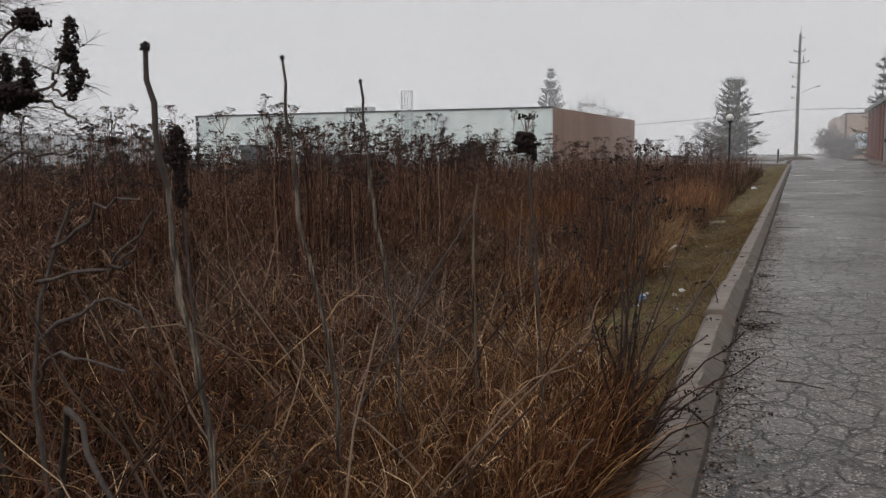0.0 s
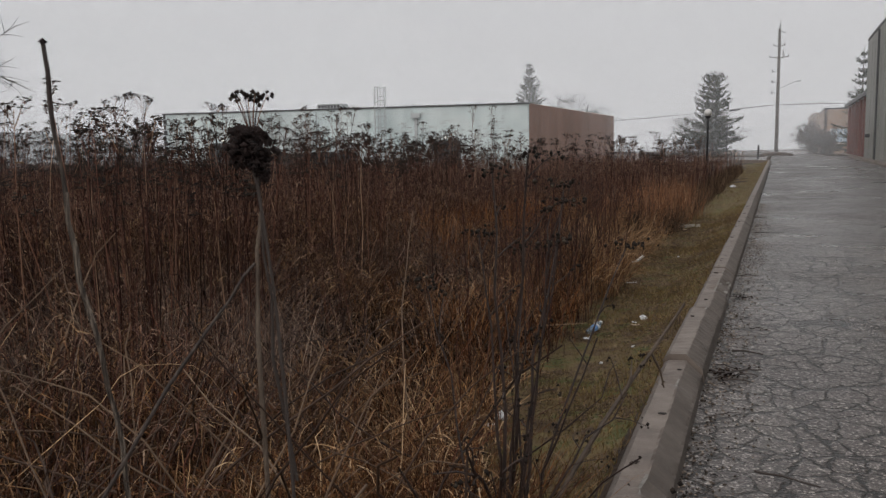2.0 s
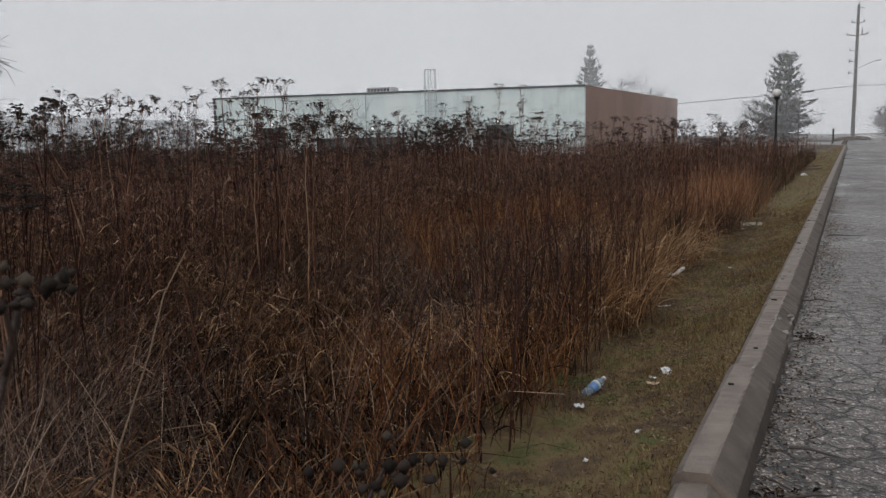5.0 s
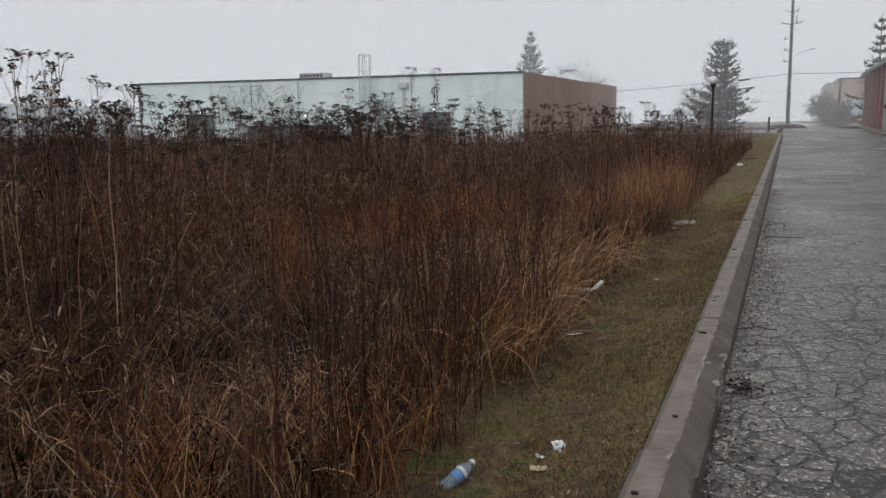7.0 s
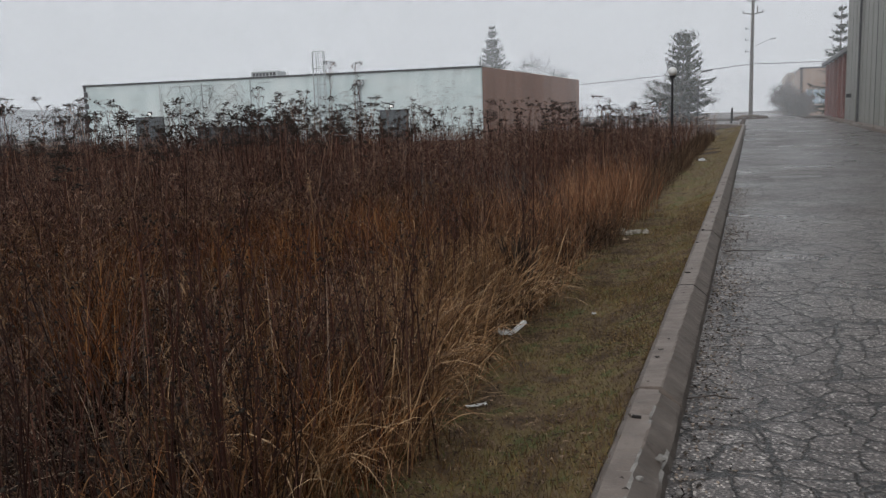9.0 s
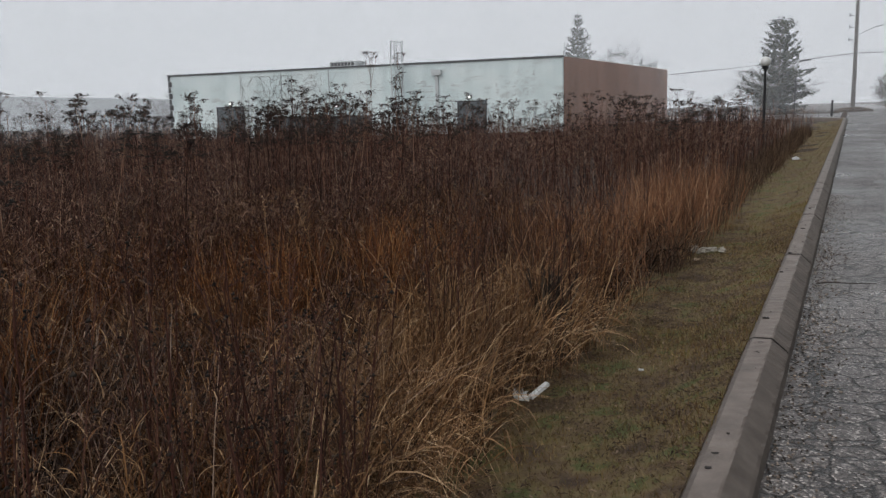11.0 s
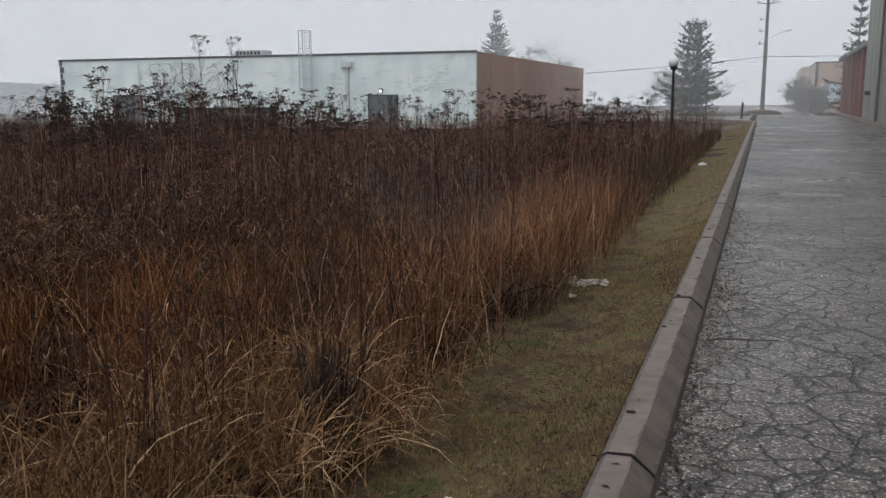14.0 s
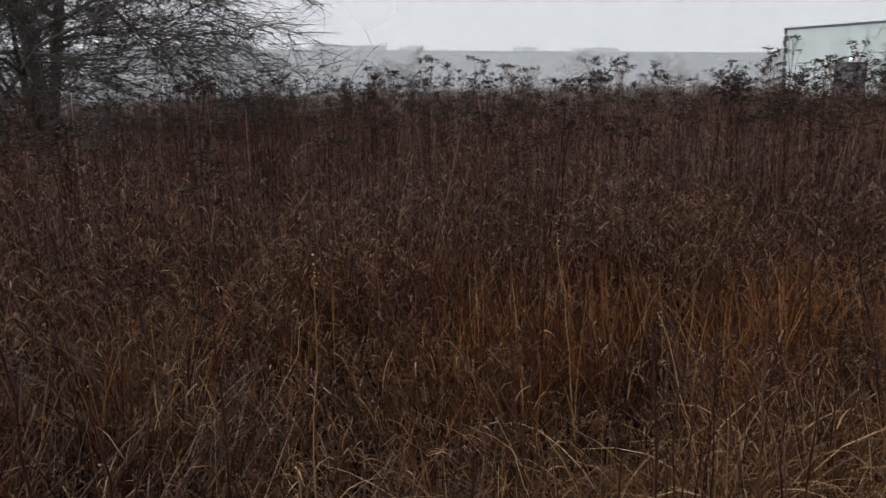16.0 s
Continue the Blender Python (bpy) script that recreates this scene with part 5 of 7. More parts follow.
tagged(soup("matted_grass", [(*ribbons(P, rng.uniform(0.0010, 0.0022, (n, 1)) * np.array([1, 1, 1, 1, 0.9, 0.8, 0.6, 0.2]), unit(around(n) + rng.normal(0, 0.5, (n, 3)))), 0)], [GREY_MAT]), "grey-brown grass lying over in arching mats", "dead grass", kind="stuff")
mx, my = tufted(900, 12, 0.11, -8.5, -1.5, 7.5, 15.0, lambda x, y: np.clip((verge_edge(y) - 0.35 - x) / 0.5, 0, 1) * np.clip(drift(x, y, 1.0, 87) * 2.3 - 0.8, 0.04, 1) * tussock_place(x, y) ** 2)
n = len(mx)
P = bowed(mx, my, rng.uniform(0.45, 0.95, n), np.abs(rng.normal(0.30, 0.22, n)), np.abs(rng.normal(1.0, 0.45, n)), 7, way_field(mx, my), 0.55, 1.1)
tagged(soup("matted_grass", [(*ribbons(P, rng.uniform(0.0010, 0.0022, (n, 1)) * np.array([1, 1, 1, 0.9, 0.8, 0.6, 0.2]), unit(around(n) + rng.normal(0, 0.5, (n, 3)))), 0)], [GREY_MAT]), "grey-brown grass lying over among the stalks", "dead grass", kind="stuff")

# low leafy grass whose blades curl over at the tip
TAN_BLADE = dry_plant("tan_curling_blades", [(0.0, (0.034, 0.015, 0.007)), (0.50, (0.110, 0.054, 0.025)), (0.86, (0.26, 0.150, 0.072)), (1.0, (0.62, 0.44, 0.27))], 0.5, 1.4, 0.15)


def curling(x, y, stem, per):
    """Short culms, each with a few broad blades that rise and curl over."""
    n = len(x)
    h = stem * rng.uniform(0.5, 1.2, n)
    C = bowed(x, y, h, np.abs(rng.normal(0, 0.14, n)), np.abs(rng.normal(0, 0.25, n)), 4, None)
    f = rng.uniform(0.25, 1.0, (n, per))
    at = point_on(C, f).reshape(-1, 3)
    m = len(at)
    B = bowed(at[:, 0], at[:, 1], rng.uniform(0.10, 0.26, m), np.abs(rng.normal(0.40, 0.25, m)), np.abs(rng.normal(1.7, 0.6, m)), 6, None, z=at[:, 2])
    return [(*ribbons(C, np.full((n, 4), 0.0013) * np.array([1.2, 1, 0.9, 0.7]), unit(around(n))), 0),
            (*ribbons(B, rng.uniform(0.0012, 0.0030, (m, 1)) * np.array([0.6, 1.0, 1.0, 0.85, 0.5, 0.1]), unit(around(m) + rng.normal(0, 0.4, (m, 3)))), 1)]


kx, ky = tufted(1500, 9, 0.09, -4.2, -0.7, -3.0, 7.4, lambda x, y: np.clip((verge_edge(y) - 0.15 - x) / 0.3, 0, 1) * np.clip(drift(x, y, 1.3, 91) * 2.6 - 0.8, 0.05, 1) * np.where((y > 1.2) & (y < 5.5), 1.0, 0.7))
tagged(soup("curling_grass", curling(kx, ky, 0.42, 4), [RUSSET_STEM, TAN_BLADE]), "low tan grass with blades curling over at the tips", "dead grass", kind="stuff")
kx, ky = tufted(230, 10, 0.09, -1.7, -0.28, -1.6, 1.4, lambda x, y: np.clip((verge_edge(y) + 0.05 - x) / 0.25, 0, 1))
tagged(soup("curling_grass", curling(kx, ky, 0.46, 5), [RUSSET_STEM, STRAW]), "pale tan curling grass crowding the kerb end", "dead grass", kind="stuff")
kx, ky = tufted(1000, 9, 0.10, -6.5, -1.4, 6.6, 13.0, lambda x, y: np.clip((verge_edge(y) - 0.3 - x) / 0.3, 0, 1) * np.clip(drift(x, y, 1.5, 95) * 2.6 - 0.9, 0.04, 1) * tussock_place(x, y) ** 2)
tagged(soup("curling_grass", curling(kx, ky, 0.62, 5), [RUSSET_STEM, TAN_BLADE]), "knee-high tan grass with curling blades among the weeds", "dead grass", kind="stuff")

# understorey and edge grasses
pieces = [(*blades(*tufted(4200, 15, 0.06, -7.0, -0.3, -3.4, 16, lambda x, y: np.clip((verge_edge(y) - x) / 0.35, 0, 1) * clumps(x + 3, y) * np.clip(drift(x, y, 1.3, 23) * 2.8 - 0.8, 0.06, 1) * tussock_place(x, y) * np.where((y > 7.5) & (x < -2.2), 0.9, 0.6)), 0.62, 0.22, 0.34, 0.0024), 0)]
tagged(soup("russet_grass", pieces, [RUSSET]), "russet dead grass leaning under the weeds", "dead grass", kind="stuff")
pieces = [(*blades(*tufted(1500, 20, 0.05, -3.0, -0.8, 0.4, 15, lambda x, y: np.clip((verge_edge(y) - x) / 0.2, 0, 1) * np.clip((x + 2.8) / 0.9, 0, 1) * np.clip(drift(x, y, 1.9, 8) * 2.8 - 1.15, 0, 1)), 0.56, 0.30, 0.62, 0.0019, 8), 0)]
tagged(soup("straw_grass", pieces, [STRAW]), "pale straw-coloured grass arching at the edge of the weeds", "dead grass", kind="stuff")
pieces = [(*blades(*tufted(300, 20, 0.09, -2.7, -1.15, 11.0, 20.0, lambda x, y: np.exp(-(((x + 1.75) / 0.5) ** 2)) * np.clip((y - 10.8) / 3.0, 0, 1) * np.clip((20.0 - y) / 2.5, 0, 1)), 0.88, 0.17, 0.20, 0.0026), 1),
          (*blades(*tufted(60, 40, 0.12, -4.6, -2.0, 11.5, 15, lambda x, y: 0.6 + 0 * x), 0.7, 0.2, 0.25, 0.0024), 0)]
tagged(soup("russet_grass", pieces, [RUSSET, BUFF]), "stand of upright orange-brown grass by the verge", "dead grass", kind="stuff")
tx, ty = scatter(22000, -7, -0.4, -3.6, 15, lambda x, y: np.clip((verge_edge(y) + 0.1 - x) / 0.3, 0, 1) * 0.8)
n = len(tx)
d = around(n)
ln = rng.uniform(0.12, 0.5, n)[:, None]
z0 = ground_z(tx, ty) + rng.uniform(0.0, 0.30, n)
c = np.stack([tx, ty, z0], -1)
P = np.stack([c - d * ln / 2 - [0, 0, 0.03], c + [0, 0, 0.02], c + d * ln / 2 - rng.uniform(-0.08, 0.10, (n, 1)) * np.array([0, 0, 1])], 1)
tagged(soup("flattened_thatch", [(*ribbons(P, rng.uniform(0.0012, 0.0035, (n, 1)) * np.array([0.7, 1, 0.3]), unit(np.cross(d, [0, 0, 1.0]) + rng.normal(0, 0.4, (n, 3)))), 0)], [THATCH]), "matted fallen stalks and thatch under the weeds", "thatch", kind="stuff")
tx, ty = scatter(90000, -1.6, -0.18, -0.2, 18, lambda x, y: np.clip((x - verge_edge(y) + 0.25) / 0.25, 0, 1) * np.where(y > 12, 0.7, 1.0))
n = len(tx)
z0 = ground_z(tx, ty)
b0 = np.stack([tx, ty, z0 - 0.004], -1)
s = around(n) * 0.0030
tip = b0 + around(n) * rng.uniform(0.006, 0.045, (n, 1)) + np.array([0, 0, 1]) * rng.uniform(0.015, 0.055, (n, 1)) * (0.6 + 0.8 * drift(tx, ty, 3.0, 2))[:, None]
V = np.stack([b0 - s, b0 + s, tip], 1).reshape(-1, 3)
tagged(soup("turf_blades", [(V, np.arange(3 * n).reshape(-1, 3), 0)], [BLADE]), "short yellow-green and brown grass blades of the verge", "grass", kind="stuff")
tx, ty = scatter(24000, -2.4, -0.18, 18, 62, lambda x, y: np.clip((x - verge_edge(y) + 0.25) / 0.25, 0, 1))
n = len(tx)
b0 = np.stack([tx, ty, ground_z(tx, ty) - 0.004], -1)
s = around(n) * 0.006
tip = b0 + around(n) * rng.uniform(0.004, 0.04, (n, 1)) + np.array([0, 0, 1]) * rng.uniform(0.015, 0.05, (n, 1))
V = np.stack([b0 - s, b0 + s, tip], 1).reshape(-1, 3)
tagged(soup("turf_blades", [(V, np.arange(3 * n).reshape(-1, 3), 0)], [BLADE]), "short grass blades of the far verge", "grass", kind="stuff")

TAN_CURL = dry_plant("tan_curled_leaves", [(0.0, (0.040, 0.017, 0.009)), (0.5, (0.13, 0.058, 0.025)), (0.88, (0.24, 0.135, 0.064)), (1.0, (0.46, 0.34, 0.21))], 0.5, 1.1)
lx, ly = scatter(8000, -7.5, -1.0, -2.5, 15, lambda x, y: np.clip((verge_edge(y) - 0.35 - x) / 0.5, 0, 1) * np.clip(drift(x, y, 2.2, 12) * 2.4 - 0.9, 0.04, 1) * np.where(y > 6, 0.9, 0.35))
tagged(soup("leafy_dead_stems", goldenrod(lx, ly, 0.82, 9, 5, 0.0022), [RUSSET, TAN_CURL, TAN_CURL]), "knee-high dead stems with curled tan leaves", "dead weeds", kind="stuff")

pieces = [(*blades(*tufted(900, 12, 0.06, -1.9, -1.2, 13, 46, lambda x, y: np.clip((verge_edge(y) - x) / 0.15, 0, 1)), 0.5, 0.25, 0.3, 0.0026), 0)]
tagged(soup("russet_grass", pieces, [THATCH]), "grey-brown grass fringe along the far verge", "dead grass", kind="stuff")

pieces = [(*blades(*tufted(420, 16, 0.05, -1.3, -0.2, -2.2, 0.6, lambda x, y: np.clip((verge_edge(y) + 0.1 - x) / 0.3, 0, 1)), 0.55, 0.28, 0.3, 0.0022), 0)]
tagged(soup("russet_grass", pieces, [RUSSET]), "russet grass and shoots crowding the kerb", "dead grass", kind="stuff")
rx, ry = scatter(1000, -2.6, -0.2, -2.4, 2.2, lambda x, y: np.clip((verge_edge(y) + 0.1 - x) / 0.3, 0, 1))
tagged(soup("reddish_shoots", goldenrod(rx, ry, 0.86, 5, 4, 0.0030), [RED_TWIG, RUSSET, RUSSET]), "reddish brown shoots crowding the kerb", "dead weeds", kind="stuff")

pieces = [(*blades(*tufted(1300, 13, 0.07, -6.5, -2.0, 6.8, 11.8, lambda x, y: np.clip((-x - 2.0) / 0.6, 0, 1) * clumps(x + 1, y + 2) * tussock_place(x, y) * np.clip(drift(x, y, 1.7, 29) * 3.8 - 1.6, 0.02, 1)), 0.82, 0.16, 0.24, 0.0027), 0)]
tagged(soup("copper_grass", pieces, [COPPER]), "copper-brown dead grass in clumps below the weeds", "dead grass", kind="stuff")

cx, cy = np.array([-1.5, -1.75, -1.35, -1.7, -1.45, -2.0, -2.1, -1.9, -2.4, -1.75, -1.65, -2.05, -2.15, -2.35, -1.8, -1.6, -1.7, -1.95, -2.3, -2.1, -1.55, -1.75, -2.45, -1.6]), np.array([7.7, 8.3, 7.0, 8.9, 6.4, 8.9, 9.6, 10.9, 9.2, 7.5, 9.7, 9.85, 8.5, 8.75, 8.1, 8.65, 9.2, 9.45, 9.7, 10.1, 10.4, 8.4, 8.9, 9.9])
bx, by = (cx[:, None] + rng.normal(0, 0.12, (len(cx), 300))).ravel(), (cy[:, None] + rng.normal(0, 0.14, (len(cx), 300))).ravel()
tagged(soup("straw_grass", [(*blades(bx, by, 0.72, 0.26, 0.66, 0.0025, 8, -0.7), 0)], [STRAW]), "pale tan grass tussocks arching towards the verge", "dead grass", kind="stuff")
fx, fy = scatter(26000, -1.5, -0.2, 0.2, 16, lambda x, y: np.clip((x - verge_edge(y) + 0.3) / 0.25, 0, 1) * np.clip(drift(x, y, 2.6, 31) * 2.2 - 0.5 + 0.5 * np.clip((-x - 0.6) / 0.5, 0, 1) * np.clip((y - 5) / 4, 0, 1), 0.08, 1))
m = len(fx)
d = around(m)
ln = rng.uniform(0.006, 0.022, (m, 1))
c = np.stack([fx, fy, ground_z(fx, fy) + 0.022], -1)
P = np.stack([c - d * ln, c + [0, 0, 0.005], c + d * ln], 1)
tagged(soup("leaf_litter", [(*ribbons(P, rng.uniform(0.002, 0.006, (m, 1)) * np.array([0.3, 1, 0.3]), unit(np.cross(d, [0, 0, 1.0]) + rng.normal(0, 0.3, (m, 3)))), 0)], [THATCH]), "brown leaf and straw litter on the mown verge", "leaves", kind="stuff")

# waist-high plants with layered arching plumes, in patches
px_, py_ = scatter(4400, -8.5, -1.3, -2.0, 15, lambda x, y: np.clip((verge_edge(y) - 0.4 - x) / 0.4, 0, 1) * np.clip(drift(x, y, 1.5, 37) * 3.0 - 1.35, 0.02, 1))
TAN_PLUME = dry_plant("tan_grey_plumes", [(0.0, (0.04, 0.022, 0.015)), (0.5, (0.115, 0.068, 0.043)), (0.88, (0.22, 0.145, 0.088)), (1.0, (0.40, 0.30, 0.19))], 0.8, 1.5, 0.08)
tagged(soup("plumed_weeds", goldenrod(px_, py_, 0.95, 4, 24, 0.0034, 0, 1.3), [STALK, TAN_PLUME, CURLED]), "waist-high dead plants with layered tan-grey plumes", "dead weeds", kind="stuff")

pieces = [(*blades(*tufted(170, 22, 0.07, -2.1, -1.05, 3.6, 7.2, lambda x, y: np.clip((verge_edge(y) - 0.05 - x) / 0.2, 0, 1) * np.clip(drift(x, y, 1.8, 43) * 2.4 - 0.6, 0.1, 1)), 0.62, 0.26, 0.42, 0.0021, 7), 0)]
tagged(soup("copper_grass", pieces, [COPPER]), "copper-brown arching grass beside the mown verge", "dead grass", kind="stuff")

# dark reddish stems that fan out from common roots along the edge
qx, qy = scatter(75, -3.8, -1.05, 1.6, 12.5, lambda x, y: np.clip((verge_edge(y) - 0.1 - x) / 0.2, 0, 1) * np.exp(-((x - verge_edge(y) + 0.7) / 0.9) ** 2))
m = len(qx)
kx, ky = (qx[:, None] + rng.normal(0, 0.035, (m, 5))).ravel(), (qy[:, None] + rng.normal(0, 0.035, (m, 5))).ravel()
P = arcs(kx, ky, rng.uniform(0.65, 1.28, 5 * m), np.abs(rng.normal(0, 0.22, 5 * m)), rng.normal(0, 0.05, 5 * m), 6)
R = rng.uniform(0.0022, 0.0052, 5 * m)[:, None] * np.linspace(1.15, 0.4, 6)
f = rng.uniform(0.45, 0.98, (5 * m, 5))
c = point_on(P, f)
d = around((5 * m, 5))
ln = rng.uniform(0.03, 0.11, (5 * m, 5, 1))
tw = np.stack([c, c + d * ln * 0.5 + ln * np.array([0, 0, 0.5]), c + d * ln * 0.75 + ln * np.array([0, 0, 1.0])], 2).reshape(-1, 3, 3)
DARK_STEM = dry_plant("dark_red_brown_stems", [(0.0, (0.020, 0.010, 0.009)), (0.6, (0.062, 0.029, 0.024)), (1.0, (0.14, 0.075, 0.058))], 0.5, 0.9, 0.15)
tagged(soup("fanned_stems", [(*tubes(P, R, 5), 0), (*tubes(tw, np.tile(np.array([0.0016, 0.0013, 0.0008]), (len(tw), 1)), 3), 0), (*buds(tw[:, 2], rng.uniform(0.003, 0.008, (len(tw), 1)) * np.ones(3), True), 1)], [DARK_STEM, SEED]), "dark reddish stems fanning from common roots", "dead weeds", kind="stuff")

ox, oy = rng.uniform(-0.62, -0.22, 1500), rng.uniform(-2.3, 0.30, 1500)
tagged(soup("russet_grass", [(*blades(ox, oy, 0.62, 0.42, 0.42, 0.0021, 6, 0.0, 0.7), 0)], [RUSSET]), "russet grass hanging over the near end of the kerb", "dead grass", kind="stuff")
qx, qy = rng.uniform(-2.0, -1.15, 22), rng.uniform(4.3, 7.3, 22)
kx, ky = (qx[:, None] + rng.normal(0, 0.05, (22, 6))).ravel(), (qy[:, None] + rng.normal(0, 0.05, (22, 6))).ravel()
n = len(kx)
P = bowed(kx, ky, rng.uniform(0.75, 1.40, n), np.abs(rng.normal(0, 0.14, n)), np.abs(rng.normal(0, 0.15, n)), 7, None)
f = rng.uniform(0.5, 1.0, (n, 7))
c = point_on(P, f)
d = around((n, 7))
ln = rng.uniform(0.03, 0.10, (n, 7, 1))
tw = np.stack([c, c + d * ln * 0.5 + ln * np.array([0, 0, 0.5]), c + d * ln * 0.8 + ln * np.array([0, 0, 0.9])], 2).reshape(-1, 3, 3)
tagged(soup("fanned_stems", [(*tubes(P, rng.uniform(0.0026, 0.0050, n)[:, None] * np.linspace(1.15, 0.4, 7), 5), 0), (*tubes(tw, np.tile(np.array([0.0017, 0.0014, 0.0009]), (len(tw), 1)), 3), 0), (*buds(tw[:, 2], rng.uniform(0.003, 0.009, (len(tw), 1)) * np.ones(3), True), 1)], [DARK_STEM, SEED]), "close dark upright stems at the edge of the verge", "dead weeds", kind="stuff")

# pale bent grass lying over in the open places of the stand
pieces = [(*blades(*tufted(330, 20, 0.07, -2.6, -1.3, 6.6, 11.5, lambda x, y: np.clip((verge_edge(y) - 0.1 - x) / 0.2, 0, 1) * np.clip(drift(x, y, 1.6, 53) * 2.6 - 0.95, 0, 1)), 0.58, 0.40, 0.85, 0.0024, 8, -0.9), 0)]
tagged(soup("straw_grass", pieces, [STRAW]), "pale bent grass lying over among the stalks", "dead grass", kind="stuff")


# ------------------------------------------------------------------ single plants near the road
def polyline(points, n=7, wobble=0.0, seed=0):
    """A smooth line through a few points."""
    p = np.array(points, float)
    s = np.linspace(0, 1, len(p))
    q = np.linspace(0, 1, n)
    out = np.stack([np.interp(q, s, p[:, i]) for i in range(3)], -1)
    if len(p) > 2:
        for _ in range(2):
            out[1:-1] = 0.25 * out[:-2] + 0.5 * out[1:-1] + 0.25 * out[2:]
    r = np.random.default_rng(seed)
    out[1:-1] += r.normal(0, wobble, (n - 2, 3))
    return out


def stalk_mesh(points, r0, r1, n=9, wobble=0.004, seed=0, sides=7):
    P = polyline(points, n, wobble, seed)
    return tubes(P[None], np.linspace(r0, r1, n)[None] * (1 + 0.18 * np.random.default_rng(seed + 5).normal(0, 0.5, n))[None], sides)


def fruit_cone(at, size, seed, tilt=(0, 0, 1)):
    """A dark upright sumac fruit: many small fuzzy drupes round a core."""
    r = np.random.default_rng(seed)
    n = 420
    t = r.uniform(-1, 1, n)
    a = r.uniform(0, 2 * np.pi, n)
    rad = np.sqrt(np.clip(1 - t ** 2, 0.05, 1)) * (1.0 - 0.35 * t) * r.uniform(0.4, 1.3, n) * (1 + 0.38 * np.sin(5 * t + 2 * a + seed) + 0.2 * np.sin(11 * t - 3 * a + 2 * seed))
    ax = unit(np.array(tilt, float))
    u = unit(np.cross(ax, [0.3, 0.9, 0.1]))
    v = np.cross(ax, u)
    c = np.array(at) + (t * size[1])[:, None] * ax + (rad * size[0])[:, None] * (np.cos(a)[:, None] * u + np.sin(a)[:, None] * v)
    return buds(c, r.uniform(0.08, 0.24, (n, 1)) * size[0] * r.uniform(0.6, 1.8, (n, 3)))


def gz(x, y):
    return float(ground_z(x, y))


PEELED = surface("peeling_grey_bark", [(0.38, (0.030, 0.022, 0.018)), (0.5, (0.085, 0.066, 0.052)), (0.64, (0.27, 0.22, 0.175))], 26.0, 0.7, 0.5, 90.0, stretch=(4, 4, 0.25))
for i, (base, top, r0, r1) in enumerate((((-0.93, -2.17), (-1.06, -2.27, 1.80), 0.0088, 0.0075), ((-1.06, -1.30), (-1.225, -1.40, 1.87), 0.0072, 0.0054), ((-1.22, -0.45), (-1.37, -0.55, 1.86), 0.0075, 0.0054))):
    st = thing("sumac_stalk", (*base, gz(*base)), "bare upright sumac stalk with dark blunt tip among the weeds", "shrub", "bare sumac stalks")
    pts = [(*base, gz(*base) - 0.05), (base[0] - 0.035, base[1] - 0.02, 0.75), (top[0] + 0.035, top[1] + 0.02, 1.3), top]
    cutz = (1.42, 1.62, 1.55)[i]
    P = polyline(pts, 22, 0.005, 40 + i)
    k = int(np.argmin(np.abs(P[:, 2] - cutz)))
    R = np.linspace(r0, r1, 22) * (1 + 0.12 * np.random.default_rng(45 + i).normal(0, 1, 22))
    soup("stem", [(*tubes(P[None, : k + 1], R[None, : k + 1], 8), 0), (*tubes(P[None, 2:k] + np.array([0.011, -0.004, 0]), R[None, 2:k] * 0.6, 6), 0)], [PEELED], st, "split grey-tan bark", smooth=True)
    soup("upper_stem", [(*tubes(P[None, k:], R[None, k:], 8), 0)], [SUMAC_BARK], st, smooth=True)
    V, F = fruit_cone((top[0], top[1], top[2] + 0.005), (r1 * 1.2, r1 * 1.6), 60 + i)
    soup("bud", [(V, F, 0)], [SUMAC_FRUIT], st)

# stalk with a dark matted seed clump and an umbel over it
cl = thing("seed_clump_stalk", (-0.40, -0.80, gz(-0.40, -0.80)), "stalk carrying a dark matted clump of wet seed heads", "dead plant")
V, F = stalk_mesh([(-0.40, -0.80, -0.02), (-0.43, -0.84, 0.8), (-0.45, -0.87, 1.42), (-0.475, -0.895, 1.57)], 0.0042, 0.0030, 9, 0.003, 71)
V2, F2 = stalk_mesh([(-0.44, -0.82, 0.9), (-0.47, -0.86, 1.3), (-0.47, -0.88, 1.54)], 0.0036, 0.0022, 7, 0.004, 72)
soup("stem", [(V, F, 0), (V2, F2, 0)], [TWIG], cl, smooth=True)
pcs = [(*fruit_cone((-0.475, -0.89, 1.580), (0.031, 0.034), 73, (-0.3, 0, 1)), 0), (*fruit_cone((-0.495, -0.89, 1.602), (0.016, 0.018), 78, (-0.3, 0, 1)), 0), (*fruit_cone((-0.450, -0.90, 1.548), (0.017, 0.034), 74, (0.5, 0.1, -1)), 0), (*fruit_cone((-0.456, -0.89, 1.60), (0.014, 0.014), 79, (0.3, 0, 1)), 0)]
soup("seed_clump", pcs, [SUMAC_FRUIT], cl, "dark matted seed clump")
pcs = []
for k in range(9):
    a = k * 2.4
    tip = (-0.475 + 0.036 * math.cos(a) * (0.35 + 0.08 * k), -0.885 + 0.036 * math.sin(a) * (0.35 + 0.08 * k), 1.672 + 0.003 * (k % 3))
    pcs.append((*stalk_mesh([(-0.47, -0.885, 1.58), ((tip[0] - 0.475) / 2, (tip[1] - 0.885) / 2, 1.650), tip], 0.0016, 0.0009, 5, 0.0, k, 4), 0))
    pcs.append((*buds(np.array([tip]) + np.random.default_rng(k).normal(0, 0.005, (5, 3)), np.full((5, 3), 0.0048)), 1))
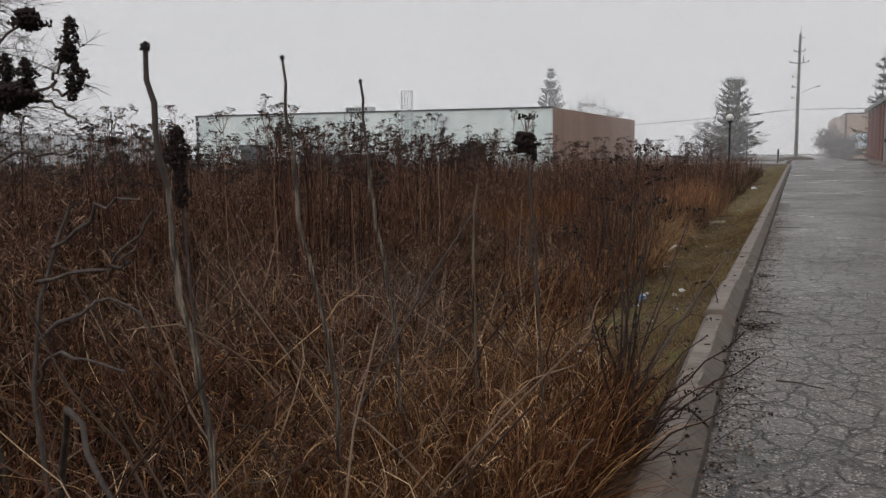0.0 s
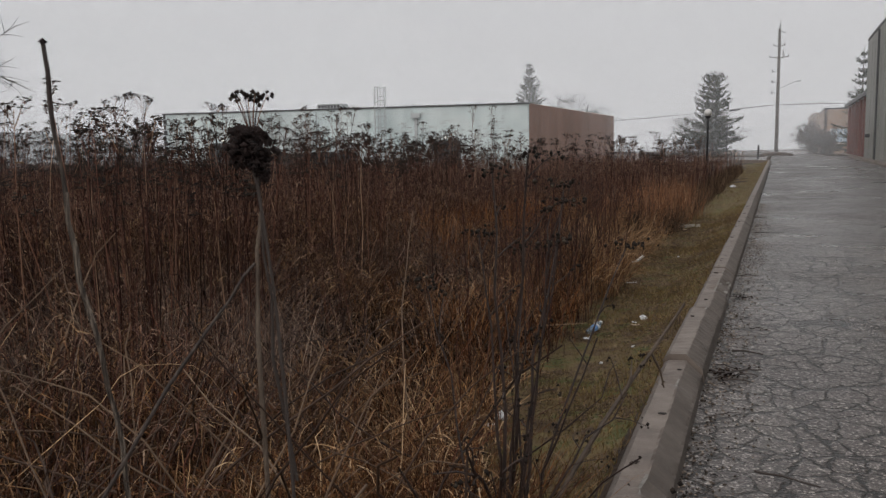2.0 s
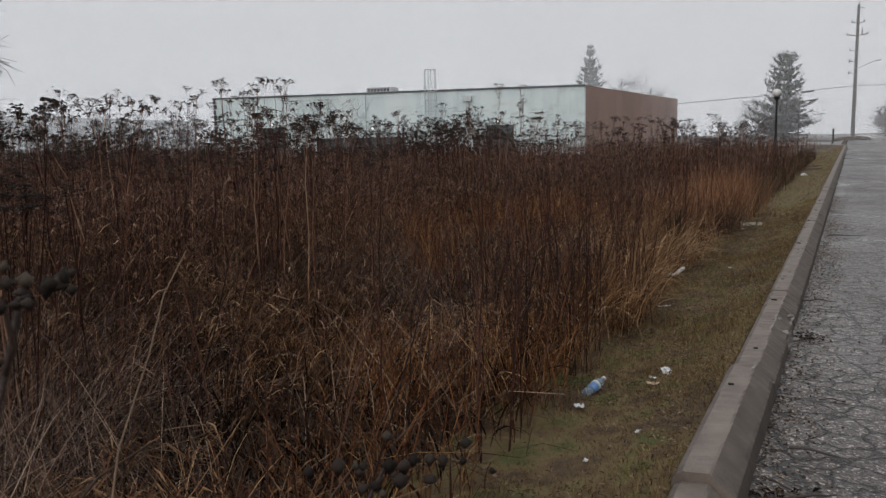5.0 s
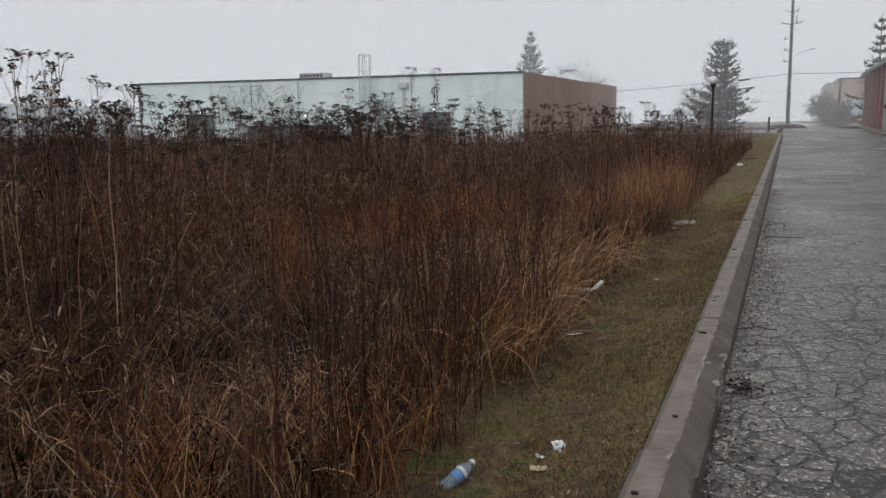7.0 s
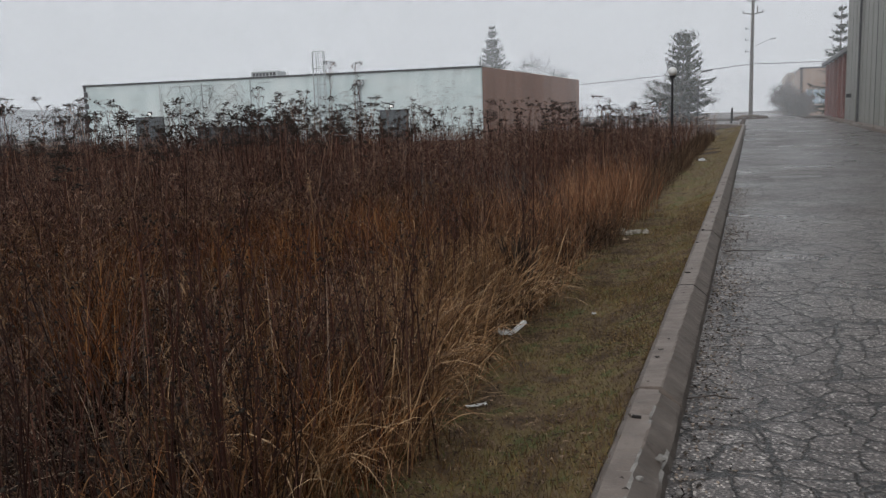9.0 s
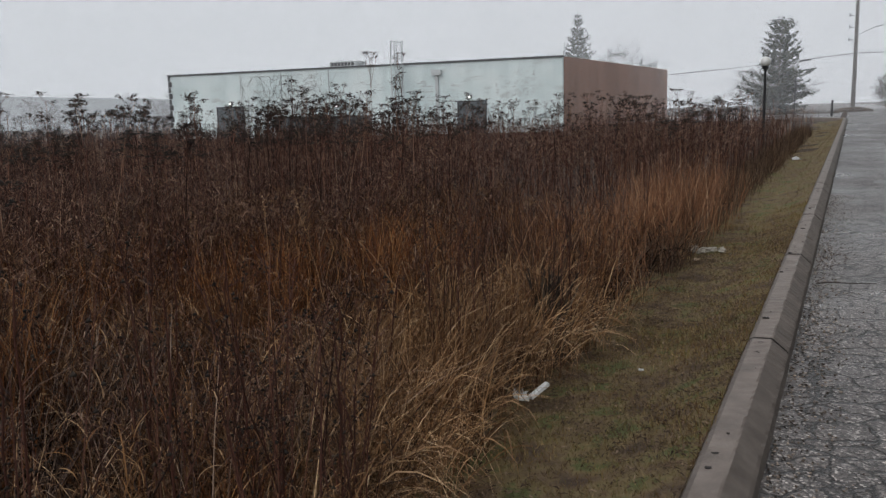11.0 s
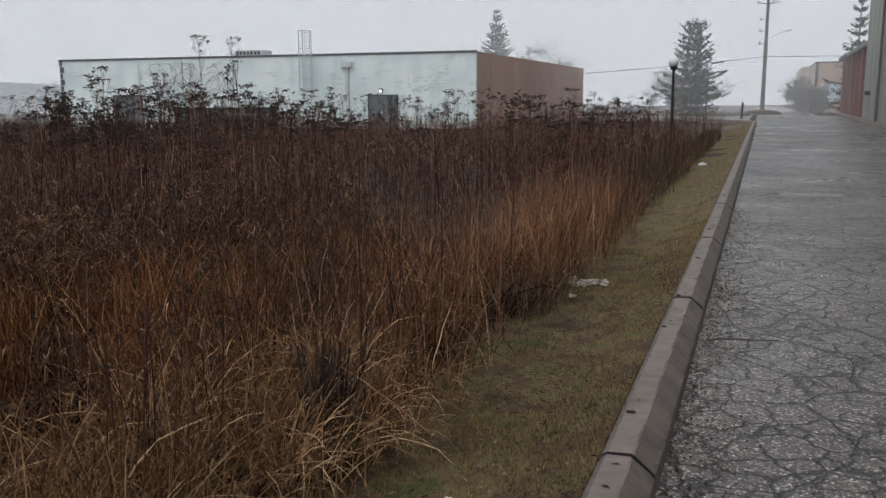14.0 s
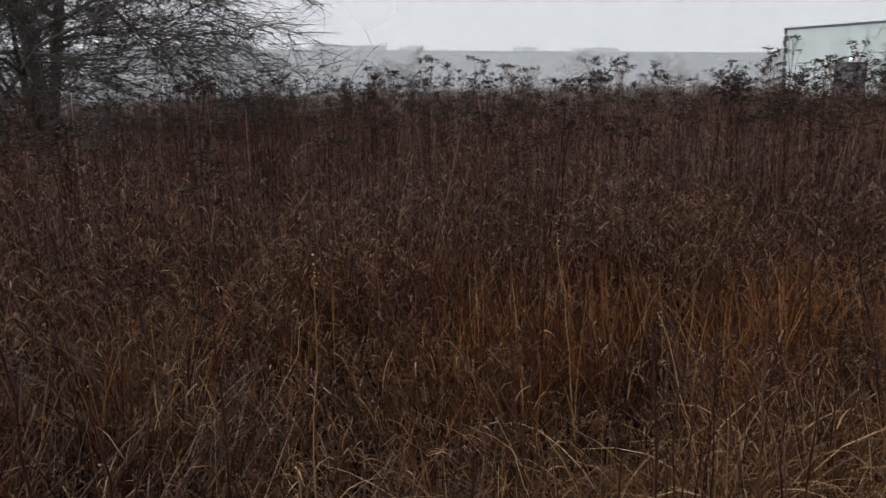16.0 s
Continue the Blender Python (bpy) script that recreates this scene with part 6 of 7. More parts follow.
soup("umbel", pcs, [STALK, SEED], cl)
cl.location += Vector((0.012, -0.040, -0.010))
c2 = thing("seed_clump_stalk", (-1.80, -1.15, gz(-1.80, -1.15)), "stalk with a long dark hanging seed cluster", "dead plant")
V, F = stalk_mesh([(-1.80, -1.15, -0.05), (-1.84, -1.2, 0.9), (-1.86, -1.23, 1.60)], 0.008, 0.005, 8, 0.004, 75)
soup("stem", [(V, F, 0)], [SUMAC_BARK], c2)
soup("seed_clump", [(*fruit_cone((-1.86, -1.23, 1.56), (0.040, 0.085), 76), 0), (*fruit_cone((-1.84, -1.24, 1.40), (0.028, 0.08), 77), 0)], [SUMAC_FRUIT], c2, "dark hanging seed cluster")

# pale stalk with a broken side branch
fk = thing("forked_dead_stalk", (-0.95, -0.22, gz(-0.95, -0.22)), "pale split dead stalk with a broken side branch", "dead plant")
PALE_STALK = surface("pale_split_stalk", [(0.3, (0.06, 0.042, 0.031)), (0.7, (0.20, 0.15, 0.112))], 18.0, 0.7, 0.4, 90.0, stretch=(3, 3, 0.5))
V, F = stalk_mesh([(-0.93, -0.22, -0.04), (-0.94, -0.23, 0.8), (-0.945, -0.22, 1.28), (-0.925, -0.22, 1.39)], 0.0085, 0.0060, 9, 0.003, 171)
soup("stem", [(V, F, 0)], [PALE_STALK], fk, smooth=True)
V, F = stalk_mesh([(-0.948, -0.225, 1.24), (-1.00, -0.29, 1.14), (-1.22, -0.56, 0.7), (-1.46, -0.86, -0.05)], 0.0045, 0.0065, 9, 0.004, 172)
soup("side_branch", [(V, F, 0)], [SUMAC_BARK], fk, smooth=True)

# sumac shrub with upright fruit cones
SY = -1.65
sh = thing("sumac_shrub", (-2.42, SY, gz(-2.42, SY)), "sumac shrub with dark upright fruit cones on crooked branches", "shrub")
limbs = [[(-2.42, SY, -0.15), (-2.52, SY, 0.8), (-2.44, SY, 1.45), (-2.34, SY, 1.70)], [(-2.34, SY, 1.70), (-2.17, SY, 1.765), (-2.07, SY, 1.79)], [(-2.07, SY, 1.79), (-2.03, SY - 0.01, 1.845), (-1.985, SY, 1.90)], [(-2.07, SY, 1.79), (-2.035, SY + 0.01, 1.755), (-1.98, SY, 1.765), (-1.955, SY, 1.79)],
         [(-2.25, SY, 1.735), (-2.21, SY + 0.02, 1.78), (-2.205, SY, 1.83)], [(-2.34, SY, 1.70), (-2.34, SY, 1.78), (-2.30, SY, 1.83)], [(-2.44, SY, 1.45), (-2.50, SY - 0.03, 1.8), (-2.32, SY, 2.01), (-2.20, SY, 2.02)], [(-2.18, SY, 1.76), (-2.10, SY + 0.05, 1.72), (-2.02, SY + 0.06, 1.67)], [(-2.40, SY, 1.5), (-2.2, SY - 0.05, 1.56), (-2.05, SY, 1.52), (-1.98, SY, 1.55)]]
for i, p in enumerate(limbs):
    V, F = stalk_mesh(p, 0.010 if i == 0 else 0.0065, 0.008 if i == 0 else 0.0045, 9, 0.006, 80 + i)
    soup("limb" if i else "trunk", [(V, F, 0)], [SUMAC_BARK], sh, smooth=True)
for i, (c, s) in enumerate((((-1.965, SY, 1.975), (0.024, 0.060)), ((-1.985, SY, 1.905), (0.030, 0.030)), ((-1.95, SY, 1.82), (0.028, 0.050)), ((-1.975, SY, 1.755), (0.016, 0.022)), ((-2.20, SY, 1.85), (0.024, 0.050)), ((-2.30, SY, 1.87), (0.024, 0.050)), ((-2.17, SY, 2.04), (0.040, 0.036)), ((-2.23, SY, 1.775), (0.048, 0.036)), ((-2.31, SY, 1.76), (0.05, 0.05)))):
    V, F = fruit_cone(c, s, 90 + i)
    soup("fruit_cone", [(V, F, 0)], [SUMAC_FRUIT], sh, "dark fuzzy fruit cone")

# crooked dark limbs of a low shrub under the sumac
low = thing("low_sumac", (-1.75, -2.0, gz(-1.75, -2.0)), "low crooked dark sumac limbs with stubby pale-tipped shoots", "shrub")
limbs = [[(-1.75, -2.0, -0.1), (-1.86, -1.98, 0.5), (-1.95, -1.9, 1.0), (-1.80, -1.85, 1.36)], [(-1.86, -1.88, 1.22), (-1.72, -1.86, 1.30), (-1.62, -1.85, 1.40), (-1.50, -1.84, 1.385)], [(-1.92, -1.9, 1.1), (-1.76, -1.88, 1.16), (-1.62, -1.87, 1.15), (-1.52, -1.86, 1.25), (-1.44, -1.85, 1.35)],
         [(-1.62, -1.87, 1.15), (-1.54, -1.9, 1.17), (-1.47, -1.9, 1.24)], [(-1.88, -1.95, 0.75), (-1.66, -2.1, 0.93), (-1.48, -2.15, 0.93), (-1.30, -2.15, 0.90)], [(-1.78, -1.99, 0.3), (-1.5, -2.2, 0.86), (-1.30, -2.3, 0.72), (-1.12, -2.35, 0.52), (-0.98, -2.38, 0.30)], [(-1.9, -1.92, 0.9), (-1.72, -1.8, 1.05), (-1.60, -1.78, 1.02), (-1.55, -1.76, 0.92)]]
for i, p in enumerate(limbs):
    V, F = stalk_mesh(p, 0.012 if i in (0, 5) else 0.008, 0.006 if i in (0, 5) else 0.004, 11, 0.008, 130 + i)
    soup("limb" if i else "trunk", [(V, F, 0)], [SUMAC_BARK], low, smooth=True)

# shrub leaning over the kerb
SHRUB_BARK = surface("dark_shrub_bark", [(0.3, (0.014, 0.008, 0.007)), (0.7, (0.055, 0.030, 0.022))], 20.0, 0.5, 0.4, 90.0)
LONG_SHOOT = surface("brown_shoot_bark", [(0.3, (0.05, 0.034, 0.024)), (0.7, (0.135, 0.095, 0.066))], 20.0, 0.5, 0.4, 90.0)
rs = np.random.default_rng(404)
bush = thing("roadside_shrub", (-0.30, 0.18, gz(-0.30, 0.18)), "leafless brown shrub with long stems leaning over the kerb", "shrub")
tips = [((0.17, 0.81, 1.00), 0.0085), ((-0.18, 0.42, 1.45), 0.0048), ((-0.22, 0.13, 1.55), 0.0052), ((-0.33, 0.12, 1.50), 0.0048), ((-0.14, 0.25, 1.40), 0.0045), ((-0.02, 0.70, 1.22), 0.0042), ((-0.42, 0.25, 1.30), 0.0042),
        ((0.05, 0.30, 0.80), 0.0040), ((0.12, 0.12, 0.66), 0.0036), ((0.33, -0.72, 0.86), 0.0042), ((0.38, -0.60, 0.74), 0.0042), ((0.30, -0.50, 0.52), 0.0038), ((0.22, -0.62, 0.60), 0.0036), ((0.12, -0.45, 0.62), 0.0036), ((0.20, 0.05, 0.48), 0.0034), ((-0.34, -0.10, 0.70), 0.0075), ((-0.26, -0.02, 0.66), 0.0065), ((-0.55, 0.12, 1.15), 0.0040), ((-0.15, -0.25, 0.55), 0.0036), ((-0.28, 0.30, 1.25), 0.0042), ((-0.12, 0.10, 1.30), 0.0042), ((-0.36, 0.34, 1.05), 0.004), ((-0.20, 0.02, 1.1), 0.004), ((-0.06, 0.38, 0.95), 0.004), ((-0.10, -0.62, 0.8), 0.0042), ((-0.25, -0.75, 0.9), 0.0045), ((-0.02, -0.55, 0.7), 0.004), ((0.05, -0.85, 0.55), 0.0036), ((0.2, -0.9, 0.45), 0.0034)]
for i, (tip, r) in enumerate(tips):
    tip = np.array(tip)
    b = (-0.30 + rs.normal(0, 0.04), 0.18 + rs.normal(0, 0.07)) if tip[1] > -0.15 else (-0.20 + rs.normal(0, 0.01), -0.28 + rs.normal(0, 0.05))
    flat = tip[2] < 0.95
    midp = (b[0] + (tip[0] - b[0]) * (0.42 if flat else 0.3), b[1] + (tip[1] - b[1]) * (0.42 if flat else 0.3), tip[2] * (0.62 if flat else 0.5))
    r *= 1.6
    P = polyline([(b[0], b[1], gz(*b) - 0.04), midp, tip], 9, 0.008, 300 + i)
    pcs = [(*tubes(P[None], np.linspace(r, r * 0.35, 9)[None], 6), 0)]
    for k in range(rs.integers(2, 6)):
        f = rs.uniform(0.45, 0.97)
        q = f * 8
        j = min(int(q), 7)
        p = P[j] + (P[j + 1] - P[j]) * (q - j)
        d = unit(P[j + 1] - P[j] + rs.normal(0, 0.55, 3) * np.linalg.norm(P[j + 1] - P[j]) * 1.2)
        ln = rs.uniform(0.05, 0.16)
        Q = np.stack([p, p + d * ln * 0.5 + rs.normal(0, 0.006, 3), p + d * ln + rs.normal(0, 0.008, 3)])
        pcs.append((*tubes(Q[None], np.array([[r * 0.4, r * 0.3, r * 0.18]]), 4), 0))
        m = rs.integers(2, 7)
        pcs.append((*buds(Q[2] + rs.normal(0, 0.009, (m, 3)), rs.uniform(0.003, 0.0075, (m, 1)) * np.ones(3)), 1))
    if tip[2] > 1.1:
        m = 26
        pcs.append((*buds(tip + rs.normal(0, 1, (m, 3)) * np.array([0.034, 0.034, 0.010]), rs.uniform(0.004, 0.009, (m, 1)) * np.ones(3)), 1))
    soup("stem", pcs, [LONG_SHOOT if i == 0 else SHRUB_BARK, SEED], bush)

# lone dark stems and a dead clump farther on
for i, (x, y, h, lean) in enumerate(((-1.40, 10.32, 1.53, 0.03), (-1.73, 5.83, 1.36, -0.05), (-1.62, 5.70, 1.30, 0.08), (-1.66, 6.0, 1.22, 0.03), (-1.5, 5.9, 1.18, -0.1), (-1.25, 7.1, 1.1, 0.06), (-1.45, 4.2, 1.25, 0.05), (-1.6, 3.4, 1.2, -0.04), (-2.3, 7.6, 1.1, 0.2), (-1.9, 8.5, 0.9, 0.16), (-1.15, 3.9, 1.05, 0.1), (-2.6, 5.0, 1.3, 0.1), (-1.55, 6.6, 1.2, 0.07), (-1.7, 7.2, 1.25, -0.06), (-1.85, 6.3, 1.3, 0.12), (-2.0, 7.0, 1.35, -0.1), (-2.2, 6.5, 1.3, 0.05), (-1.4, 7.5, 1.0, -0.12), (-2.5, 7.4, 1.35, 0.2), (-2.9, 8.0, 1.2, 0.15), (-1.9, 9.2, 1.1, -0.05), (-2.7, 10.6, 1.2, 0.06), (-2.2, 11.6, 1.2, -0.08), (-1.75, 12.3, 1.2, 0.05), (-1.6, 13.6, 1.3, 0.06), (-1.75, 14.4, 1.3, -0.05), (-3.4, 9.6, 1.2, 0.1))):
    st = thing("dark_dead_stem", (x, y, gz(x, y)), "single dark upright dead stem with sparse twigs", "dead plant", "lone dark stems")
    P = polyline([(x, y, gz(x, y) - 0.04), (x + 0.4 * lean, y, h * 0.5), (x + lean, y - 0.03, h)], 9, 0.007, 500 + i)
    pcs = [(*tubes(P[None], np.linspace(0.0074, 0.0028, 9)[None], 5), 0)]
    r = np.random.default_rng(520 + i)
    for k in range(9):
        j = r.integers(3, 8)
        d = unit(np.array([r.normal(), r.normal(), 1.1]))
        Q = np.stack([P[j], P[j] + d * 0.05, P[j] + d * r.uniform(0.08, 0.16)])
        pcs.append((*tubes(Q[None], np.array([[0.002, 0.0016, 0.001]]), 3), 0))
        pcs.append((*buds(Q[2] + r.normal(0, 0.01, (4, 3)), np.full((4, 3), 0.006)), 1))
    soup("stem", pcs, [DARK_STEM, SEED], st)
dc = thing("dead_leaf_clump", (-1.50, 10.15, gz(-1.5, 10.15)), "upright clump of dark rotted leaves and stalks", "dead plant")
n = 170
r = np.random.default_rng(611)
bx, by = -1.5 + r.normal(0, 0.055, n), 10.15 + r.normal(0, 0.055, n)
P = arcs(bx, by, r.uniform(0.30, 0.74, n), np.abs(r.normal(0, 0.09, n)), r.normal(0, 0.12, n))
soup("leaves", [(*ribbons(P, r.uniform(0.004, 0.012, (n, 1)) * np.array([0.8, 1, 0.9, 0.4]), unit(around(n))), 0)], [SEED], dc)

for i, pts in enumerate((((-2.30, 8.16, -0.05), (-2.36, 8.2, 0.6), (-2.40, 8.24, 1.26)), ((-1.95, 9.5, 0.0), (-2.35, 9.7, 0.45), (-2.85, 9.9, 0.80)), ((-2.75, 9.45, -0.05), (-2.95, 9.5, 0.6), (-3.15, 9.55, 1.13)), ((-0.95, 10.1, 0.30), (-1.35, 10.15, 0.52), (-1.75, 10.2, 0.66)))):
    st = thing("pale_dead_stalk", pts[0], "single pale bleached grass stalk leaning out of the weeds", "dead plant", "pale stalks")
    V, F = stalk_mesh(pts, 0.0036, 0.0016, 10, 0.006, 820 + i, 5)
    soup("stem", [(V, F, 0)], [STRAW], st, smooth=True)
    V, F = buds(np.array(pts[2]) + np.random.default_rng(830 + i).normal(0, 1, (14, 3)) * np.array([0.008, 0.008, 0.03]), np.full((14, 3), 0.005))
    soup("seed_head", [(V, F, 0)], [STRAW], st)
FALLEN = dry_plant("grey_fallen_stalks", [(0.0, (0.032, 0.020, 0.016)), (0.5, (0.092, 0.062, 0.048)), (1.0, (0.25, 0.19, 0.145))], 0.5, 3.0)


# crooked and fallen stalks: many, thicker than the rest
def fallen(n, x0, x1, y0, y1, r_lo, r_hi, l_lo, l_hi, mat, label, zmax=0.75, density=None):
    x, y = scatter(n, x0, x1, y0, y1, density or (lambda x, y: np.clip((verge_edge(y) - x) / 0.2, 0, 1)))
    m = len(x)
    d = unit(around(m) + np.array([0, 0, 1.0]) * rng.uniform(0.05, 1.8, (m, 1)))
    ln = rng.uniform(l_lo, l_hi, m)[:, None]
    c = np.stack([x, y, ground_z(x, y) + 0.02 + rng.uniform(0, zmax, m) * 0.5], -1)
    s = np.linspace(0, 1, 6)
    P = c[:, None] + d[:, None] * (ln * s[None])[..., None] + rng.normal(0, 0.03, (m, 1, 3)) * np.sin(3 * s)[None, :, None] * 2.0 + rng.normal(0, 0.016, (m, 6, 3)) * s[None, :, None]
    P[..., 2] += (0.25 * ln * s * (1 - s)) * rng.uniform(-0.2, 1.0, (m, 1)) - 0.22 * ln * s ** 2 * rng.uniform(0, 1, (m, 1))
    P[..., 0] = np.minimum(P[..., 0], -0.12)
    R = rng.uniform(r_lo, r_hi, m)[:, None] * np.linspace(1.0, 0.45, 6)
    tagged(soup("fallen_stalks", [(*tubes(P, R, 5), 0)], [mat], smooth=True), label, "dead stalks", kind="stuff")


fallen(420, -4.2, -0.5, -2.9, 1.3, 0.0028, 0.0075, 0.6, 1.4, FALLEN, "crooked grey-brown fallen stalks in a tangle")
fallen(330, -4.0, -0.4, -2.9, 1.8, 0.0014, 0.0030, 0.4, 1.0, STRAW, "pale thin bent stalks in a tangle")
fallen(1900, -6.5, -0.6, 2.5, 14.0, 0.0013, 0.0030, 0.25, 0.65, FALLEN, "grey-brown bent stalks leaning through the weeds")
fallen(300, -6.5, -0.8, 2.5, 14.0, 0.0010, 0.0018, 0.25, 0.55, STRAW, "pale bent grass stalks leaning through the weeds")
fallen(260, -3.4, -0.25, -2.6, 1.2, 0.0016, 0.0034, 0.3, 0.8, RED_TWIG, "reddish twigs in a tangle by the kerb")

# ------------------------------------------------------------------ litter
def crumple(name, at, size, material, label, category, seed, flat=0.4, sub=3):
    r = np.random.default_rng(seed)
    bm = bmesh.new()
    bmesh.ops.create_icosphere(bm, subdivisions=sub, radius=1.0)
    o = Vector(r.uniform(-20, 20, 3))
    for v in bm.verts:
        k = 0.62 + 0.75 * abs(noise.noise(v.co * 1.7 + o)) + 0.35 * noise.noise(v.co * 4.5 + o)
        v.co = Vector((v.co.x * k * size[0], v.co.y * k * size[1], max(-0.3 * size[2], v.co.z * k * size[2])))
    bmesh.ops.rotate(bm, verts=bm.verts, cent=(0, 0, 0), matrix=Matrix.Rotation(r.uniform(0, 3), 3, "Z"))
    bmesh.ops.translate(bm, verts=bm.verts, vec=Vector((at[0], at[1], gz(at[0], at[1]) + 0.3 * size[2] + 0.012)))
    return tagged(part(name, bm, material), label, category)


def folded_sheet(name, at, size, turn, material, label, category, seed, lift=0.02):
    """A creased thin sheet with thickness lying on the grass."""
    r = np.random.default_rng(seed)
    bm = bmesh.new()
    bmesh.ops.create_grid(bm, x_segments=6, y_segments=6, size=0.5)
    o = Vector(r.uniform(-20, 20, 3))
    for v in bm.verts:
        v.co = Vector((v.co.x * size[0], v.co.y * size[1], lift * (abs(noise.noise(v.co * 3.1 + o)) * 1.6 + 0.5 * abs(v.co.x + 0.3 * v.co.y))))
    bmesh.ops.solidify(bm, geom=bm.faces, thickness=0.0025)
    bmesh.ops.rotate(bm, verts=bm.verts, cent=(0, 0, 0), matrix=Matrix.Rotation(radians(turn), 3, "Z"))
    bmesh.ops.translate(bm, verts=bm.verts, vec=Vector((at[0], at[1], gz(at[0], at[1]) + 0.018)))
    return tagged(part(name, bm, material), label, category)


CLEAR_PET = bpy.data.materials.new("clear_blue_plastic")
t_, n_, l_, p_ = nodes_of(CLEAR_PET)
p_.inputs["Base Color"].default_value = (0.62, 0.74, 0.86, 1)
p_.inputs["Transmission Weight"].default_value, p_.inputs["Roughness"].default_value, p_.inputs["IOR"].default_value = 0.75, 0.12, 1.2
bottle = thing("water_bottle", (-1.0, 4.98, gz(-1.0, 4.98)), "crushed clear plastic water bottle with blue label in the grass", "bottle")
lie = Matrix.Translation((-1.0, 4.98, gz(-1.0, 4.98) + 0.046)) @ Matrix.Rotation(radians(-22), 4, "Z") @ Matrix.Rotation(radians(-72), 4, "X")


def lathe(profile, seg=20, dent=0.0):
    bm = bmesh.new()
    rings = []
    for z, rad in profile:
        rings.append([bm.verts.new((rad * math.cos(2 * math.pi * i / seg) * (1 - dent * max(0, math.sin(23 * z)) * (i % 7 == 0)), rad * math.sin(2 * math.pi * i / seg), z)) for i in range(seg)])
    for a, b in zip(rings, rings[1:]):
        for i in range(seg):
            bm.faces.new((a[i], a[(i + 1) % seg], b[(i + 1) % seg], b[i]))
    bm.faces.new(rings[0][::-1]), bm.faces.new(rings[-1])
    return bm


for nm, prof, m_, lb in (("bottle_body", [(-0.10, 0.022), (-0.097, 0.031), (-0.06, 0.032), (-0.055, 0.030), (-0.01, 0.0305), (0.03, 0.032), (0.055, 0.031), (0.075, 0.022), (0.088, 0.013), (0.098, 0.0125)], CLEAR_PET, ""),
                         ("label_band", [(-0.034, 0.0315), (-0.033, 0.0328), (0.009, 0.0328), (0.010, 0.0315)], BLUE_LABEL, "blue paper label"), ("white_band", [(0.012, 0.0318), (0.0125, 0.0332), (0.030, 0.0334), (0.031, 0.032)], WHITE_PAPER, "white band of the label"),
                         ("bottle_cap", [(0.096, 0.0145), (0.097, 0.0155), (0.112, 0.0155), (0.113, 0.0145)], WHITE_FOAM, "white screw cap")):
    bm = lathe(prof, dent=0.06)
    bmesh.ops.transform(bm, matrix=lie, verts=bm.verts)
    part(nm, bm, m_, bottle, lb, True)
crumple("crumpled_paper", (-0.64, 5.43), (0.050, 0.040, 0.035), WHITE_PAPER, "crumpled white and pale blue paper on the grass", "litter", 3)
folded_sheet("card_scrap", (-0.665, 5.16), (0.085, 0.06), 20, TAN_CARD, "small tan cardboard scrap on the grass", "litter", 4, 0.012)
folded_sheet("paper_scrap", (-0.705, 5.32), (0.045, 0.02), -35, WHITE_PAPER, "tiny torn white paper scrap on the grass", "litter", 5, 0.01)
crumple("crumpled_paper", (-1.06, 2.46), (0.045, 0.045, 0.035), WHITE_PAPER, "crumpled white wrapper in the grass", "litter", 6)
folded_sheet("paper_scrap", (-1.09, 2.31), (0.07, 0.045), 50, WHITE_PAPER, "flat white paper scrap in the grass", "litter", 7, 0.012)
folded_sheet("paper_scrap", (-1.0, 4.66), (0.06, 0.04), 15, WHITE_PAPER, "dirty white paper scrap in the grass", "litter", 8)
folded_sheet("foam_strip", (-1.125, 7.80), (0.13, 0.035), 38, WHITE_FOAM, "thin white foam strip lying at the edge of the weeds", "litter", 9, 0.01)
folded_sheet("paper_scrap", (-0.82, 10.0), (0.035, 0.025), 15, WHITE_PAPER, "tiny white scrap on the verge", "litter", 10)
folded_sheet("paper_scrap", (-0.53, 4.14), (0.03, 0.02), 75, WHITE_PAPER, "tiny white scrap on the verge", "litter", 12)
folded_sheet("paper_scrap", (-0.715, 3.82), (0.03, 0.02), 75, WHITE_PAPER, "tiny white scrap on the verge", "litter", 14)
foam = thing("broken_foam_piece", (-1.27, 9.19, gz(-1.27, 9.19)), "snapped white foam bar lying at the edge of the weeds", "litter")
for k, (dx, dy, ln, turn, rise) in enumerate(((0.02, 0.05, 0.15, 62, 0.05), (-0.05, -0.03, 0.07, 25, 0.02))):
    bm = bmesh.new()
    box(bm, -ln / 2, ln / 2, -0.017, 0.017, -0.012, 0.012, 0.004)
    bmesh.ops.transform(bm, matrix=Matrix.Translation((-1.27 + dx, 9.19 + dy, gz(-1.27, 9.19) + 0.05 + rise)) @ Matrix.Rotation(radians(turn), 4, "Z") @ Matrix.Rotation(radians(-22 if k == 0 else 5), 4, "Y"), verts=bm.verts)
    part("foam_bar", bm, WHITE_FOAM, foam)
folded_sheet("plastic_lid", (-1.39, 9.30), (0.08, 0.10), 10, GLOBE, "dull grey plastic scrap among dead grass", "litter", 11, 0.05)
rag = thing("wet_rag", (-1.11, 14.63, gz(-1.11, 14.63)), "twisted dirty grey rag on the verge", "rag")
